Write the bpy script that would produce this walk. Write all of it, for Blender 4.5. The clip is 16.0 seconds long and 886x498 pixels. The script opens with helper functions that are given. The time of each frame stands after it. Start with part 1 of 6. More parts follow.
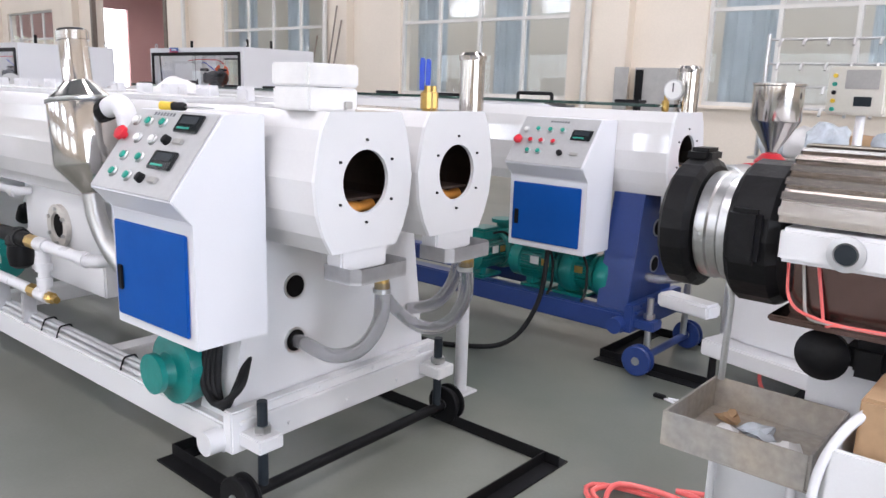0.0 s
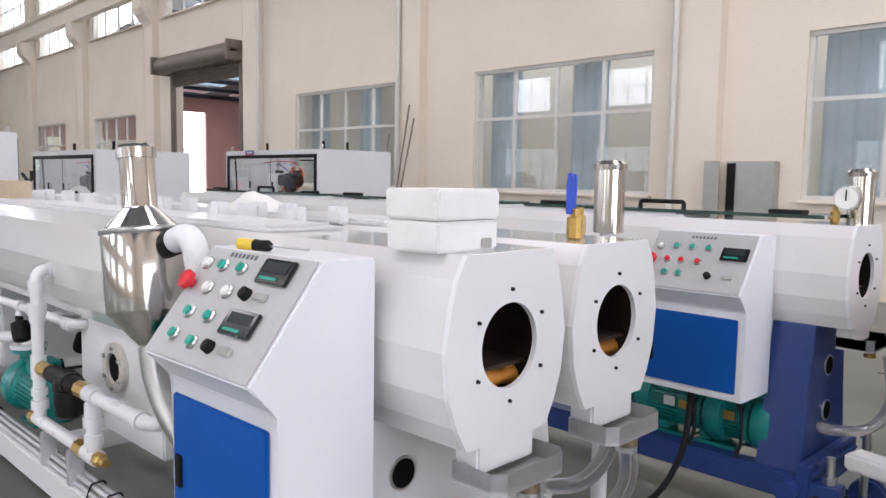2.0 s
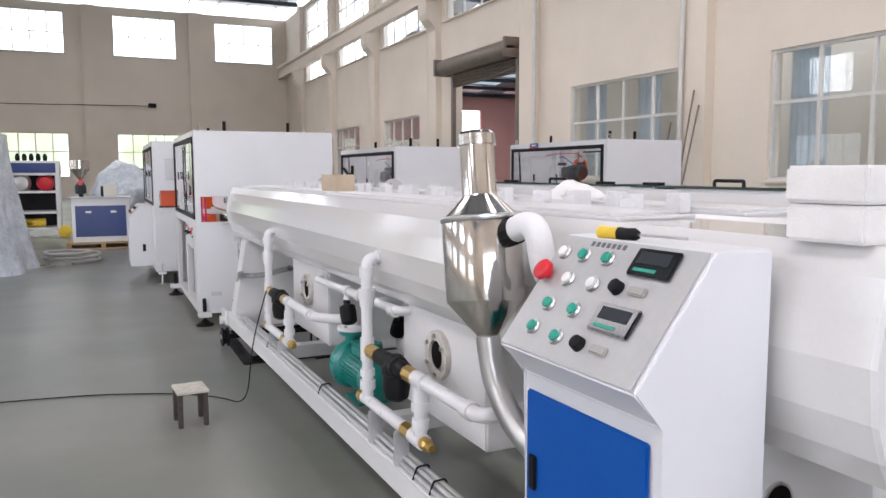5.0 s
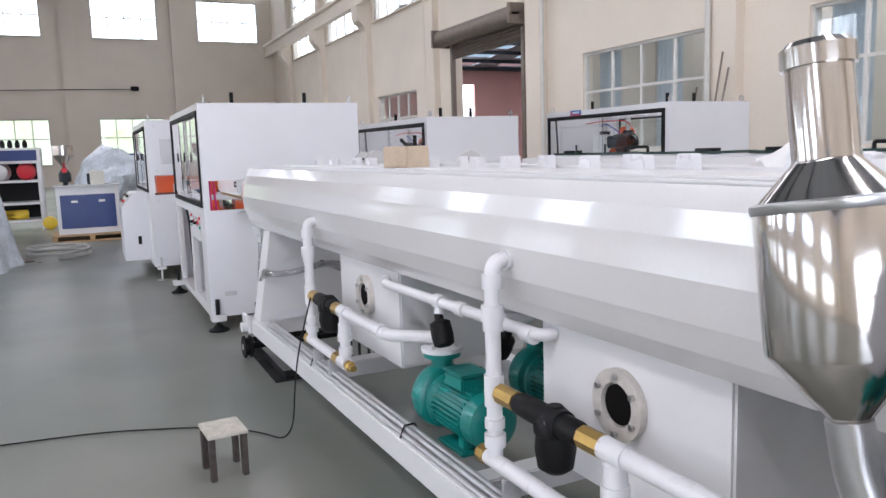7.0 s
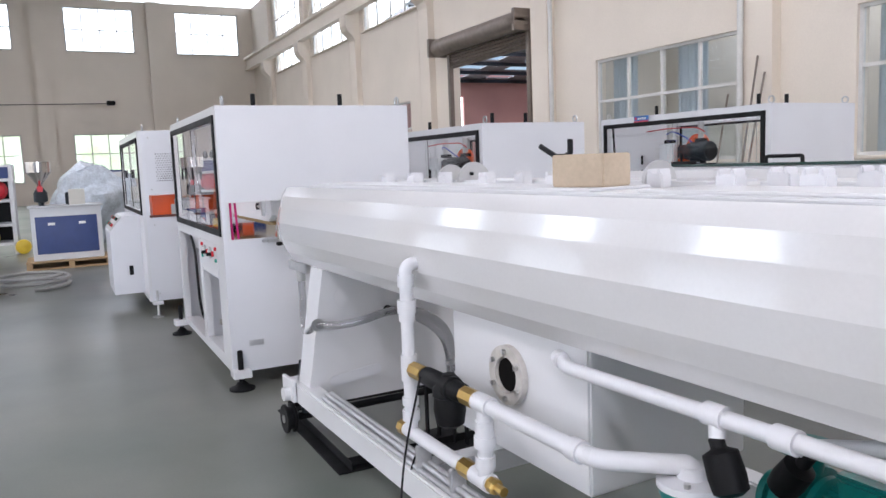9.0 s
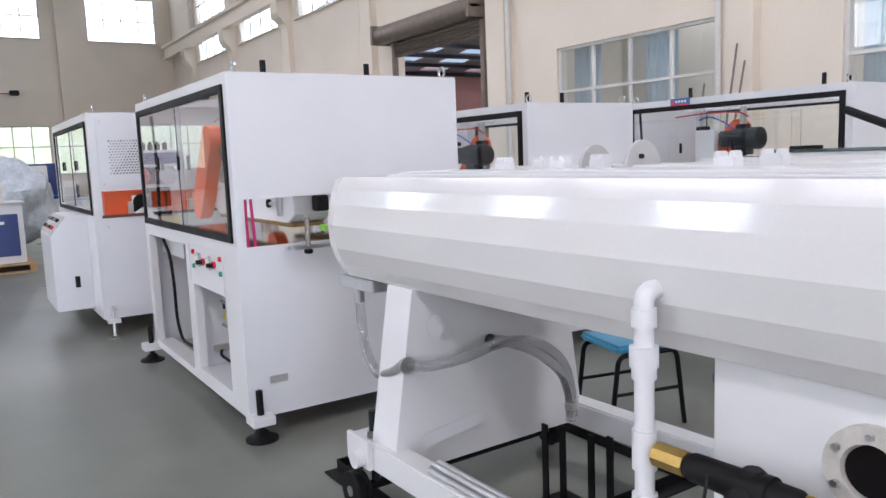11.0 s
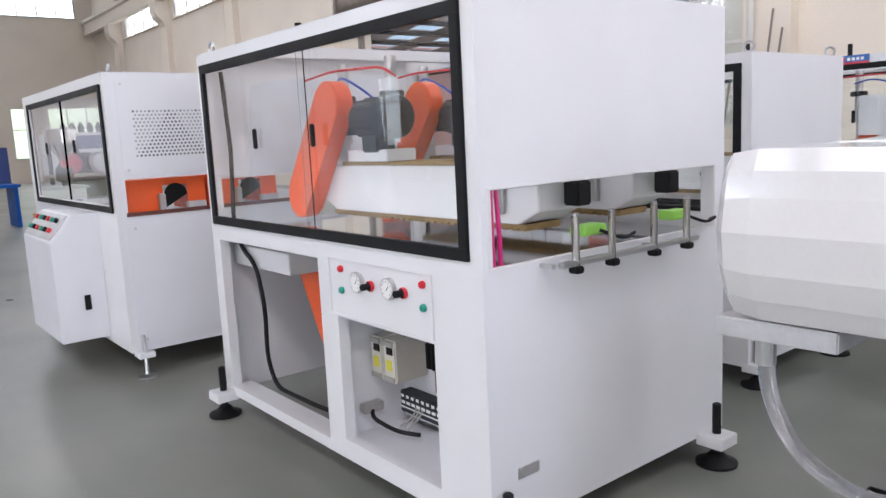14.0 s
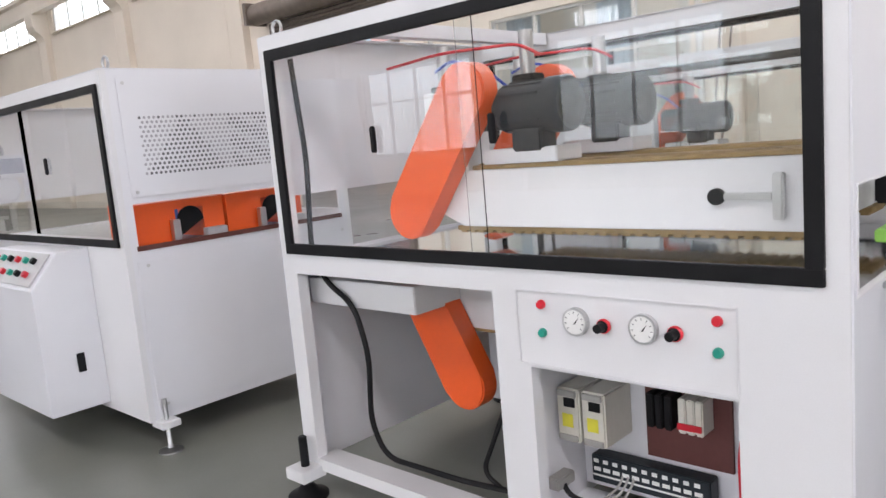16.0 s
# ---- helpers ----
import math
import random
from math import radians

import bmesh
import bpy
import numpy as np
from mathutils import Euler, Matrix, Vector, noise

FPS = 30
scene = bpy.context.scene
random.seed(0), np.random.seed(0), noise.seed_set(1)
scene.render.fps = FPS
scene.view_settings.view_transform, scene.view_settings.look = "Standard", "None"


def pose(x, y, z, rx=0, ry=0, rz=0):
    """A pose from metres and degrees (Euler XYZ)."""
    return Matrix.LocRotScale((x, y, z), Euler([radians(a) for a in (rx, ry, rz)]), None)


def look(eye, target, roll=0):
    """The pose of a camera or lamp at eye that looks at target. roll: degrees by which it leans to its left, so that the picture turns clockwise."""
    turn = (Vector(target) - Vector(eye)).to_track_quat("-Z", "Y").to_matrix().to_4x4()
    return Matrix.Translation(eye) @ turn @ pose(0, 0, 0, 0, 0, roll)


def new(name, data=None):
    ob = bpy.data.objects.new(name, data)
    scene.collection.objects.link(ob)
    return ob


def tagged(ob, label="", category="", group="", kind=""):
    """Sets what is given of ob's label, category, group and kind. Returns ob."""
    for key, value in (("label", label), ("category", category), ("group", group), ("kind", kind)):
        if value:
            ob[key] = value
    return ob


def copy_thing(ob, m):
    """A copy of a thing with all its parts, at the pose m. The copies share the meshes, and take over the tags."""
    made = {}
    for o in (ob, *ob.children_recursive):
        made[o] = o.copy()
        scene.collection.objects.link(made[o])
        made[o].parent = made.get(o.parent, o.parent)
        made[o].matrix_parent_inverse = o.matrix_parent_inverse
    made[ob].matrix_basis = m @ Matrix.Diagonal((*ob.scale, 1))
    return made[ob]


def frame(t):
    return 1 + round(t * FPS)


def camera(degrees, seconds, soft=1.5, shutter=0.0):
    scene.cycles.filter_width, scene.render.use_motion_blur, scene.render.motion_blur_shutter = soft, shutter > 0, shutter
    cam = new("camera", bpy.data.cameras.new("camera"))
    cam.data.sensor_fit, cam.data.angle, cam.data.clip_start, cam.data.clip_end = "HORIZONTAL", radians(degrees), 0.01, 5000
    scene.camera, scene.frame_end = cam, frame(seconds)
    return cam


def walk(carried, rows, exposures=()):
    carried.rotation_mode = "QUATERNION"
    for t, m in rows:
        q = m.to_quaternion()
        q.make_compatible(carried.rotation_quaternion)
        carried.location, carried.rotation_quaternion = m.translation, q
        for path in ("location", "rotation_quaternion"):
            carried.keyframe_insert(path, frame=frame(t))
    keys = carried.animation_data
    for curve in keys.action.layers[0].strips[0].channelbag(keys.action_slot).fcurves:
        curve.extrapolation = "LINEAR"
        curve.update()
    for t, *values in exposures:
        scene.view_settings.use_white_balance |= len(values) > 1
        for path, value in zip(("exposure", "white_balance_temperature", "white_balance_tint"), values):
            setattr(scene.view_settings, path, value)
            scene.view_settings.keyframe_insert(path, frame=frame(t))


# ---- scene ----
cam = camera(60.9, 16.0)
PATH = [
    (0, (0.205, 0.348, 1.426), (-1.072, 1.83, 1.012), 1.9),
    (0.5, (-0.052, 0.447, 1.405), (-1.324, 1.906, 0.902), 1.9),
    (1, (-0.336, 0.479, 1.43), (-1.549, 1.988, 0.926), 0.5),
    (1.5, (-0.428, 0.559, 1.488), (-1.703, 2.069, 1.184), 0.3),
    (2, (-0.409, 0.671, 1.508), (-1.836, 2.062, 1.326), 1.0),
    (2.5, (-0.37, 0.674, 1.477), (-1.911, 1.937, 1.31), 1.7),
    (3, (-0.302, 0.59, 1.428), (-1.837, 1.83, 1.102), 2.7),
    (3.5, (-0.249, 0.537, 1.41), (-1.761, 1.737, 0.885), 1.6),
    (3.8, (-0.251, 0.522, 1.459), (-1.863, 1.621, 1.019), -1.0),
    (4, (-0.316, 0.517, 1.486), (-2.001, 1.534, 1.128), -1.2),
    (4.5, (-0.492, 0.585, 1.505), (-2.291, 1.435, 1.301), -1.1),
    (5, (-0.678, 0.588, 1.479), (-2.492, 1.405, 1.276), -0.1),
    (5.2, (-0.783, 0.559, 1.472), (-2.591, 1.387, 1.259), -0.1),
    (7.5, (-2.142, 0.536, 1.445), (-3.939, 1.374, 1.182), -1.9),
    (8, (-2.497, 0.549, 1.453), (-4.298, 1.382, 1.202), -1.9),
    (8.5, (-2.843, 0.457, 1.456), (-4.62, 1.34, 1.203), -2.5),
    (9, (-3.195, 0.451, 1.456), (-4.968, 1.348, 1.229), -2.2),
    (11.5, (-4.851, 0.183, 1.426), (-6.487, 1.301, 1.154), -2.6),
    (12, (-5.188, 0.212, 1.442), (-6.814, 1.334, 1.131), -3.2),
    (12.5, (-5.488, 0.132, 1.425), (-7.115, 1.254, 1.118), -3.0),
    (13, (-5.815, 0.016, 1.431), (-7.407, 1.186, 1.123), -2.8),
    (13.5, (-6.209, 0.023, 1.424), (-7.789, 1.208, 1.108), -2.9),
    (14, (-6.528, -0.126, 1.422), (-8.071, 1.11, 1.123), -2.8),
    (14.5, (-6.88, -0.197, 1.415), (-8.385, 1.08, 1.095), -2.5),
    (15, (-7.228, -0.222, 1.402), (-8.752, 1.036, 1.095), -1.8),
    (15.5, (-7.502, -0.347, 1.43), (-8.946, 1.007, 1.145), -2.7),
    (16, (-7.784, -0.385, 1.424), (-9.137, 1.06, 1.138), -5.0),
]
walk(cam, [(t, look(eye, target, roll)) for t, eye, target, roll in PATH], [(t, stops, kelvin, 18) for t, stops, kelvin in ((0.0, 0.0, 6300), (0.5, 0.06, 6300), (1.0, 0.0, 6350), (2.0, -0.27, 6420), (3.0, -0.16, 6420), (3.5, 0.06, 6450), (4.0, 0.0, 6500), (4.6, -0.24, 6500), (5.0, -0.25, 6480), (8.0, -0.16, 6150), (12.0, -0.11, 6180), (14.0, 0.02, 6260), (15.0, 0.03, 6300), (16.0, 0.0, 6500))])

# ---- light ----
world = bpy.data.worlds.new("sky")
scene.world = world
world.use_nodes = True
_n, _l = world.node_tree.nodes, world.node_tree.links
_sky = _n.new("ShaderNodeTexSky")
_sky.sky_type, _sky.sun_disc = "NISHITA", False
_sky.sun_elevation, _sky.sun_rotation = radians(42), radians(150)
_l.new(_sky.outputs[0], _n["Background"].inputs[0])
_n["Background"].inputs[1].default_value = 0.12

sun = new("sun", bpy.data.lights.new("sun", "SUN"))
sun.data.energy, sun.data.angle, sun.data.color = 0.8, radians(14), (1.0, 0.96, 0.90)
sun.matrix_world = look((6, -12, 16), (0, 0, 0))

# hall: inside faces of the walls and the roof
X0, X1, Y0, Y1, EAVES = -50.0, 9.0, -12.0, 11.74, 11.15
BAY = 6.6
COLUMNS = [-6.1 - BAY * i for i in range(-2, 7)]


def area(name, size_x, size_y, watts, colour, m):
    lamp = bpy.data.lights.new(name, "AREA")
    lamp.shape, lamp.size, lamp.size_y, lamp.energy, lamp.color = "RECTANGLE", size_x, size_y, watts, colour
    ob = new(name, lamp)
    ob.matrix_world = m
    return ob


# daylight: roof skylights, high south windows, the open gate behind the walker, the far gable
for y in (-6.0, 5.5):
    area("skylight_daylight", 34.0, 1.6, 1020, (1.0, 0.98, 0.96), look((-26, y, EAVES + 0.9), (-26, y, 0)))
    # denser near stretch, added to brighten the floor by the first tank
    area("skylight_daylight", 11.5, 1.6, 1020, (1.0, 0.98, 0.96), look((2.0, y, EAVES + 0.9), (2.0, y, 0)))
for i in range(-1, 5):
    cx = -6.1 - BAY * i + BAY / 2
    area("window_daylight", 2.6, 1.9, 165, (0.93, 0.97, 1.0), look((cx, Y0 - 0.22, 6.6), (cx, 8, 5.2)))
    area("window_daylight", 3.9, 2.3, 80, (0.93, 0.97, 1.0), look((cx, Y0 - 0.22, 2.3), (cx, 8, 2.1)))
area("gate_daylight", 7.6, 4.8, 820, (0.84, 0.92, 1.0), look((X1 - 0.05, -0.5, 2.6), (0, -0.5, 2.2)))

# ---- materials ----
MATS = {}


def mat(name, base, rough=0.5, metal=0.0, vary=0.06, scale=6.0, fine=60.0, bump=0.05, alt=None, coat=0.0, blotch=0.0, emit=None, spread=0.0):
    """A procedural surface: base colour with broad and fine variation, matching roughness changes and a fine relief."""
    if name in MATS:
        return MATS[name]
    m = bpy.data.materials.new(name)
    m.use_nodes = True
    n, l = m.node_tree.nodes, m.node_tree.links
    b = n["Principled BSDF"]
    tc = n.new("ShaderNodeTexCoord")
    big, small = n.new("ShaderNodeTexNoise"), n.new("ShaderNodeTexNoise")
    big.inputs["Scale"].default_value, small.inputs["Scale"].default_value = scale, fine
    big.inputs["Detail"].default_value, small.inputs["Detail"].default_value = 5, 3
    for t in (big, small):
        l.new(tc.outputs["Object"], t.inputs["Vector"])
    ramp = n.new("ShaderNodeMapRange")
    ramp.inputs[1].default_value, ramp.inputs[2].default_value = 0.3, 0.7
    l.new(big.outputs["Fac"], ramp.inputs[0])
    mixc = n.new("ShaderNodeMix")
    mixc.data_type = "RGBA"
    dark = alt if alt else tuple(c * (1 - 2 * vary) for c in base)
    mixc.inputs[6].default_value, mixc.inputs[7].default_value = (*base, 1), (*dark, 1)
    l.new(ramp.outputs[0], mixc.inputs[0])
    mix2 = n.new("ShaderNodeMix")
    mix2.data_type, mix2.blend_type = "RGBA", "MULTIPLY"
    mix2.inputs[0].default_value = min(1.0, vary * 3)
    l.new(mixc.outputs[2], mix2.inputs[6])
    l.new(small.outputs["Fac"], mix2.inputs[7])
    gain = n.new("ShaderNodeMix")
    gain.data_type, gain.blend_type = "RGBA", "MULTIPLY"
    gain.inputs[0].default_value = 1.0
    k = 1.0 / (1 - min(1.0, vary * 3) * 0.5)
    gain.inputs[7].default_value = (k, k, k, 1)
    l.new(mix2.outputs[2], gain.inputs[6])
    last = gain.outputs[2]
    if spread:
        info = n.new("ShaderNodeObjectInfo")
        hsv = n.new("ShaderNodeHueSaturation")
        mr = n.new("ShaderNodeMapRange")
        mr.inputs[3].default_value, mr.inputs[4].default_value = 1 - spread, 1 + spread
        l.new(info.outputs["Random"], mr.inputs[0])
        l.new(mr.outputs[0], hsv.inputs["Value"])
        l.new(last, hsv.inputs["Color"])
        last = hsv.outputs[0]
    l.new(last, b.inputs["Base Color"])
    rr = n.new("ShaderNodeMapRange")
    rr.inputs[3].default_value, rr.inputs[4].default_value = max(0.02, rough * (1 - 0.25)), min(1, rough * 1.25)
    l.new(big.outputs["Fac"], rr.inputs[0])
    l.new(rr.outputs[0], b.inputs["Roughness"])
    b.inputs["Metallic"].default_value = metal
    if coat:
        b.inputs["Coat Weight"].default_value, b.inputs["Coat Roughness"].default_value = coat, 0.06
    if bump:
        bp = n.new("ShaderNodeBump")
        bp.inputs["Strength"].default_value, bp.inputs["Distance"].default_value = bump, 0.01
        l.new(small.outputs["Fac"], bp.inputs["Height"])
        l.new(bp.outputs[0], b.inputs["Normal"])
    if emit:
        b.inputs["Emission Color"].default_value, b.inputs["Emission Strength"].default_value = (*emit[0], 1), emit[1]
    MATS[name] = m
    return m


def glass(name, tint, rough=0.0, ior=1.45):
    if name in MATS:
        return MATS[name]
    m = bpy.data.materials.new(name)
    m.use_nodes = True
    b = m.node_tree.nodes["Principled BSDF"]
    b.inputs["Base Color"].default_value = (*tint, 1)
    b.inputs["Transmission Weight"].default_value = 1.0
    b.inputs["Roughness"].default_value, b.inputs["IOR"].default_value = rough, ior
    MATS[name] = m
    return m


WHITE = mat("white_paint", (0.71, 0.71, 0.72), 0.32, vary=0.02, scale=2.5, fine=220, bump=0.015, coat=0.25)
SATIN = mat("white_powder_coat", (0.71, 0.715, 0.745), 0.36, vary=0.02, scale=3, fine=260, bump=0.02, coat=0.1)
GLOSSW = mat("white_gloss_enamel", (0.68, 0.67, 0.665), 0.16, vary=0.02, scale=1.5, fine=90, bump=0.004, coat=0.9)
PVC = mat("white_pvc", (0.72, 0.72, 0.74), 0.30, vary=0.02, bump=0.01)
FOAM = mat("white_foam", (0.77, 0.76, 0.75), 0.9, vary=0.03, scale=20, fine=300, bump=0.25)
BLUE = mat("blue_panel_paint", (0.0, 0.075, 0.35), 0.5, vary=0.03, bump=0.02)
NAVY = mat("navy_paint", (0.018, 0.045, 0.19), 0.36, vary=0.06, bump=0.02, coat=0.1)
STEEL = mat("stainless_steel", (0.62, 0.59, 0.56), 0.13, metal=1.0, vary=0.03, scale=4, fine=40, bump=0.01)
BRUSHED = mat("brushed_steel", (0.60, 0.60, 0.60), 0.33, metal=1.0, vary=0.05, scale=12, fine=200, bump=0.04)
ALU = mat("dull_aluminium", (0.62, 0.62, 0.63), 0.42, metal=0.75, vary=0.06, bump=0.04)
GALV = mat("galvanised_sheet", (0.42, 0.41, 0.39), 0.48, metal=0.35, vary=0.05, scale=9, bump=0.04)
PANELGREY = mat("grey_panel_plate", (0.50, 0.50, 0.50), 0.38, metal=0.3, vary=0.04, bump=0.02)
BLACK = mat("black_paint", (0.005, 0.005, 0.006), 0.55, vary=0.1, bump=0.04)
RUBBER = mat("black_rubber", (0.010, 0.010, 0.011), 0.6, vary=0.1, bump=0.1)
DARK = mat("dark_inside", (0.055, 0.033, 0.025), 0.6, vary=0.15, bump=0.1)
ORANGE = mat("orange_paint", (0.80, 0.105, 0.015), 0.33, vary=0.03, bump=0.02, coat=0.2)
RED = mat("red_plastic", (0.62, 0.015, 0.03), 0.35, vary=0.03)
GREEN = mat("green_plastic", (0.01, 0.30, 0.22), 0.35, vary=0.03)
TEAL = mat("teal_cast_paint", (0.003, 0.215, 0.195), 0.30, vary=0.08, scale=14, bump=0.08, coat=0.2)
BRASS = mat("brass", (0.55, 0.36, 0.11), 0.32, metal=0.85, vary=0.1, bump=0.05)
YELLOWP = mat("yellow_plastic", (0.75, 0.52, 0.04), 0.35, vary=0.04)
MOTOR = mat("grey_motor_paint", (0.022, 0.029, 0.036), 0.42, vary=0.1, bump=0.05)
BELT = mat("tan_belt", (0.36, 0.24, 0.10), 0.75, vary=0.15, scale=30, bump=0.2)
ROLLER = mat("amber_nylon", (0.62, 0.26, 0.05), 0.4, vary=0.1)
WOOD = mat("pale_wood", (0.50, 0.33, 0.17), 0.6, vary=0.14, scale=9, bump=0.12)
BOARD = mat("pale_board", (0.52, 0.42, 0.31), 0.8, vary=0.08, scale=8, bump=0.08)
CARD = mat("brown_cardboard", (0.42, 0.27, 0.15), 0.8, vary=0.08, scale=8, bump=0.08)
WALLP = mat("cream_wall_paint", (0.78, 0.70, 0.60), 0.75, vary=0.035, scale=0.6, fine=40, bump=0.06)
PINK = mat("pink_wall_paint", (0.62, 0.36, 0.33), 0.75, vary=0.05, scale=0.5, fine=30, bump=0.05)
FRAMEW = mat("pale_window_frame", (0.66, 0.65, 0.62), 0.45, vary=0.04, bump=0.03)
ROOFS = mat("roof_sheet", (0.34, 0.36, 0.38), 0.5, metal=0.3, vary=0.08, scale=1.0, bump=0.05)
RUST = mat("bronze_shutter_slat", (0.23, 0.19, 0.16), 0.45, metal=0.4, vary=0.08, bump=0.05)
CURTAIN = mat("pale_blue_blind", (0.50, 0.56, 0.60), 0.8, vary=0.08, scale=2, bump=0.05)
OFFICE = mat("pale_room_wall", (0.62, 0.60, 0.55), 0.8, vary=0.04, scale=1, bump=0.03)
WATER = mat("clear_film_plastic", (0.60, 0.66, 0.72), 0.25, vary=0.15, scale=5, fine=25, bump=0.5)
HOSE = mat("clear_braided_hose", (0.60, 0.60, 0.62), 0.10, vary=0.04, scale=40, fine=260, bump=0.06, coat=0.6)
MATS["clear_braided_hose"].node_tree.nodes["Principled BSDF"].inputs["Transmission Weight"].default_value = 0.85
# near-black for discs that stand in for the shade inside openings
VOID = mat("unlit_inside", (0.006, 0.005, 0.005), 0.9, vary=0.05, bump=0.0)
MATS["unlit_inside"].node_tree.nodes["Principled BSDF"].inputs["Specular IOR Level"].default_value = 0.1
DIECAST = mat("scorched_black_steel", (0.004, 0.004, 0.005), 0.48, vary=0.2, scale=20, bump=0.1)
DIMSTEEL = mat("tinted_stainless", (0.36, 0.32, 0.29), 0.24, metal=1.0, vary=0.05, bump=0.03)
PINKHOSE = mat("coral_air_hose", (0.85, 0.16, 0.15), 0.4, vary=0.04)
REDLINE = mat("crimson_cable", (0.55, 0.01, 0.16), 0.4, vary=0.04)
BLUELINE = mat("blue_tube", (0.02, 0.07, 0.5), 0.35, vary=0.04)
GREENLID = mat("dark_green_glass_lid", (0.02, 0.055, 0.045), 0.08, vary=0.04, bump=0.0, coat=0.8)
SCREEN = mat("black_display", (0.012, 0.014, 0.016), 0.12, vary=0.05, bump=0.0, coat=0.5)
DIAL = mat("white_dial", (0.80, 0.80, 0.78), 0.3, vary=0.03, bump=0.0)
CREAMP = mat("cream_breaker_plastic", (0.66, 0.64, 0.57), 0.4, vary=0.03)
LABELY = mat("yellow_label", (0.75, 0.68, 0.05), 0.5, vary=0.03)
LIME = mat("lime_plastic", (0.28, 0.62, 0.10), 0.4, vary=0.06)
SKYBLUE = mat("sky_blue_seat", (0.07, 0.36, 0.58), 0.35, vary=0.05)
# print grey; the cutter's hole discs use it as painted shade
INK_AND_SHADE = mat("grey_print", (0.13, 0.13, 0.14), 0.6, vary=0.02)
SIGNBLUE = mat("sign_blue", (0.03, 0.14, 0.42), 0.4, vary=0.03)
SIGNRED = mat("sign_red", (0.62, 0.05, 0.08), 0.4, vary=0.03)
ACRYLIC = glass("clear_acrylic", (0.97, 0.99, 0.985))
PALECAST = mat("pale_cast_ring", (0.56, 0.53, 0.49), 0.5, vary=0.08, scale=20, bump=0.08)
WGLASS = glass("window_glass", (0.90, 0.95, 0.97))


def floor_material():
    """Grey-green sealed concrete: broad worn patches, dark scuffs, faint joints, uneven gloss."""
    m = bpy.data.materials.new("sealed_concrete")
    m.use_nodes = True
    n, l = m.node_tree.nodes, m.node_tree.links
    b = n["Principled BSDF"]
    tc = n.new("ShaderNodeTexCoord")

    def nz(scale, detail, rough=0.55):
        t = n.new("ShaderNodeTexNoise")
        t.inputs["Scale"].default_value, t.inputs["Detail"].default_value, t.inputs["Roughness"].default_value = scale, detail, rough
        l.new(tc.outputs["Object"], t.inputs["Vector"])
        return t

    a, c, d = nz(0.45, 5), nz(1.1, 2, 0.5), nz(70, 3)
    r1 = n.new("ShaderNodeValToRGB")
    r1.color_ramp.elements[0].position, r1.color_ramp.elements[0].color = 0.32, (0.122, 0.142, 0.122, 1)
    r1.color_ramp.elements[1].position, r1.color_ramp.elements[1].color = 0.68, (0.245, 0.244, 0.216, 1)
    l.new(a.outputs[0], r1.inputs[0])
    r2 = n.new("ShaderNodeValToRGB")
    r2.color_ramp.elements[0].position, r2.color_ramp.elements[0].color = 0.25, (0.64, 0.65, 0.62, 1)
    r2.color_ramp.elements[1].position, r2.color_ramp.elements[1].color = 0.80, (1.02, 1.02, 1.00, 1)
    l.new(c.outputs[0], r2.inputs[0])
    mx = n.new("ShaderNodeMix")
    mx.data_type, mx.blend_type = "RGBA", "MULTIPLY"
    mx.inputs[0].default_value = 0.50
    l.new(r1.outputs[0], mx.inputs[6])
    l.new(r2.outputs[0], mx.inputs[7])
    my = n.new("ShaderNodeMix")
    my.data_type, my.blend_type = "RGBA", "OVERLAY"
    my.inputs[0].default_value = 0.08
    l.new(mx.outputs[2], my.inputs[6])
    l.new(d.outputs[0], my.inputs[7])
    l.new(my.outputs[2], b.inputs["Base Color"])
    rr = n.new("ShaderNodeMapRange")
    rr.inputs[1].default_value, rr.inputs[2].default_value = 0.2, 0.8
    rr.inputs[3].default_value, rr.inputs[4].default_value = 0.26, 0.38
    l.new(c.outputs[0], rr.inputs[0])
    l.new(rr.outputs[0], b.inputs["Roughness"])
    bp = n.new("ShaderNodeBump")
    bp.inputs["Strength"].default_value, bp.inputs["Distance"].default_value = 0.04, 0.004
    l.new(d.outputs[0], bp.inputs["Height"])
    l.new(bp.outputs[0], b.inputs["Normal"])
    return m


CONCRETE = floor_material()
for dull in (BLACK, RUBBER, MOTOR, BLUE, DIECAST):
    dull.node_tree.nodes["Principled BSDF"].inputs["Specular IOR Level"].default_value = 0.25

# ---- mesh helpers ----


def thing(name, label, category, at=(0, 0, 0), rz=0.0, group="", kind=""):
    """An Empty that carries the parts of one thing."""
    ob = new(name)
    ob.empty_display_size = 0.1
    ob.matrix_world = pose(*at, 0, 0, rz)
    return tagged(ob, label, category, group, kind)


def mesh_of(bm, name, smooth=False):
    me = bpy.data.meshes.new(name)
    bmesh.ops.recalc_face_normals(bm, faces=bm.faces)
    bm.to_mesh(me)
    bm.free()
    if smooth:
        for p in me.polygons:
            p.use_smooth = True
        me.set_sharp_from_angle(angle=radians(38))
    return me


def part(name, bm, material, parent=None, label="", smooth=False):
    me = mesh_of(bm, name, smooth)
    me.materials.append(material)
    ob = new(name, me)
    if parent is not None:
        ob.parent = parent
    return tagged(ob, label)


def again(ob, parent, at=(0, 0, 0), turn=(0, 0, 0)):
    """The same mesh once more as a part of its own."""
    o = new(ob.name.split(".")[0], ob.data)
    o.parent = parent
    o.matrix_basis = pose(*at, *turn)
    if "label" in ob:
        o["label"] = ob["label"]
    return o


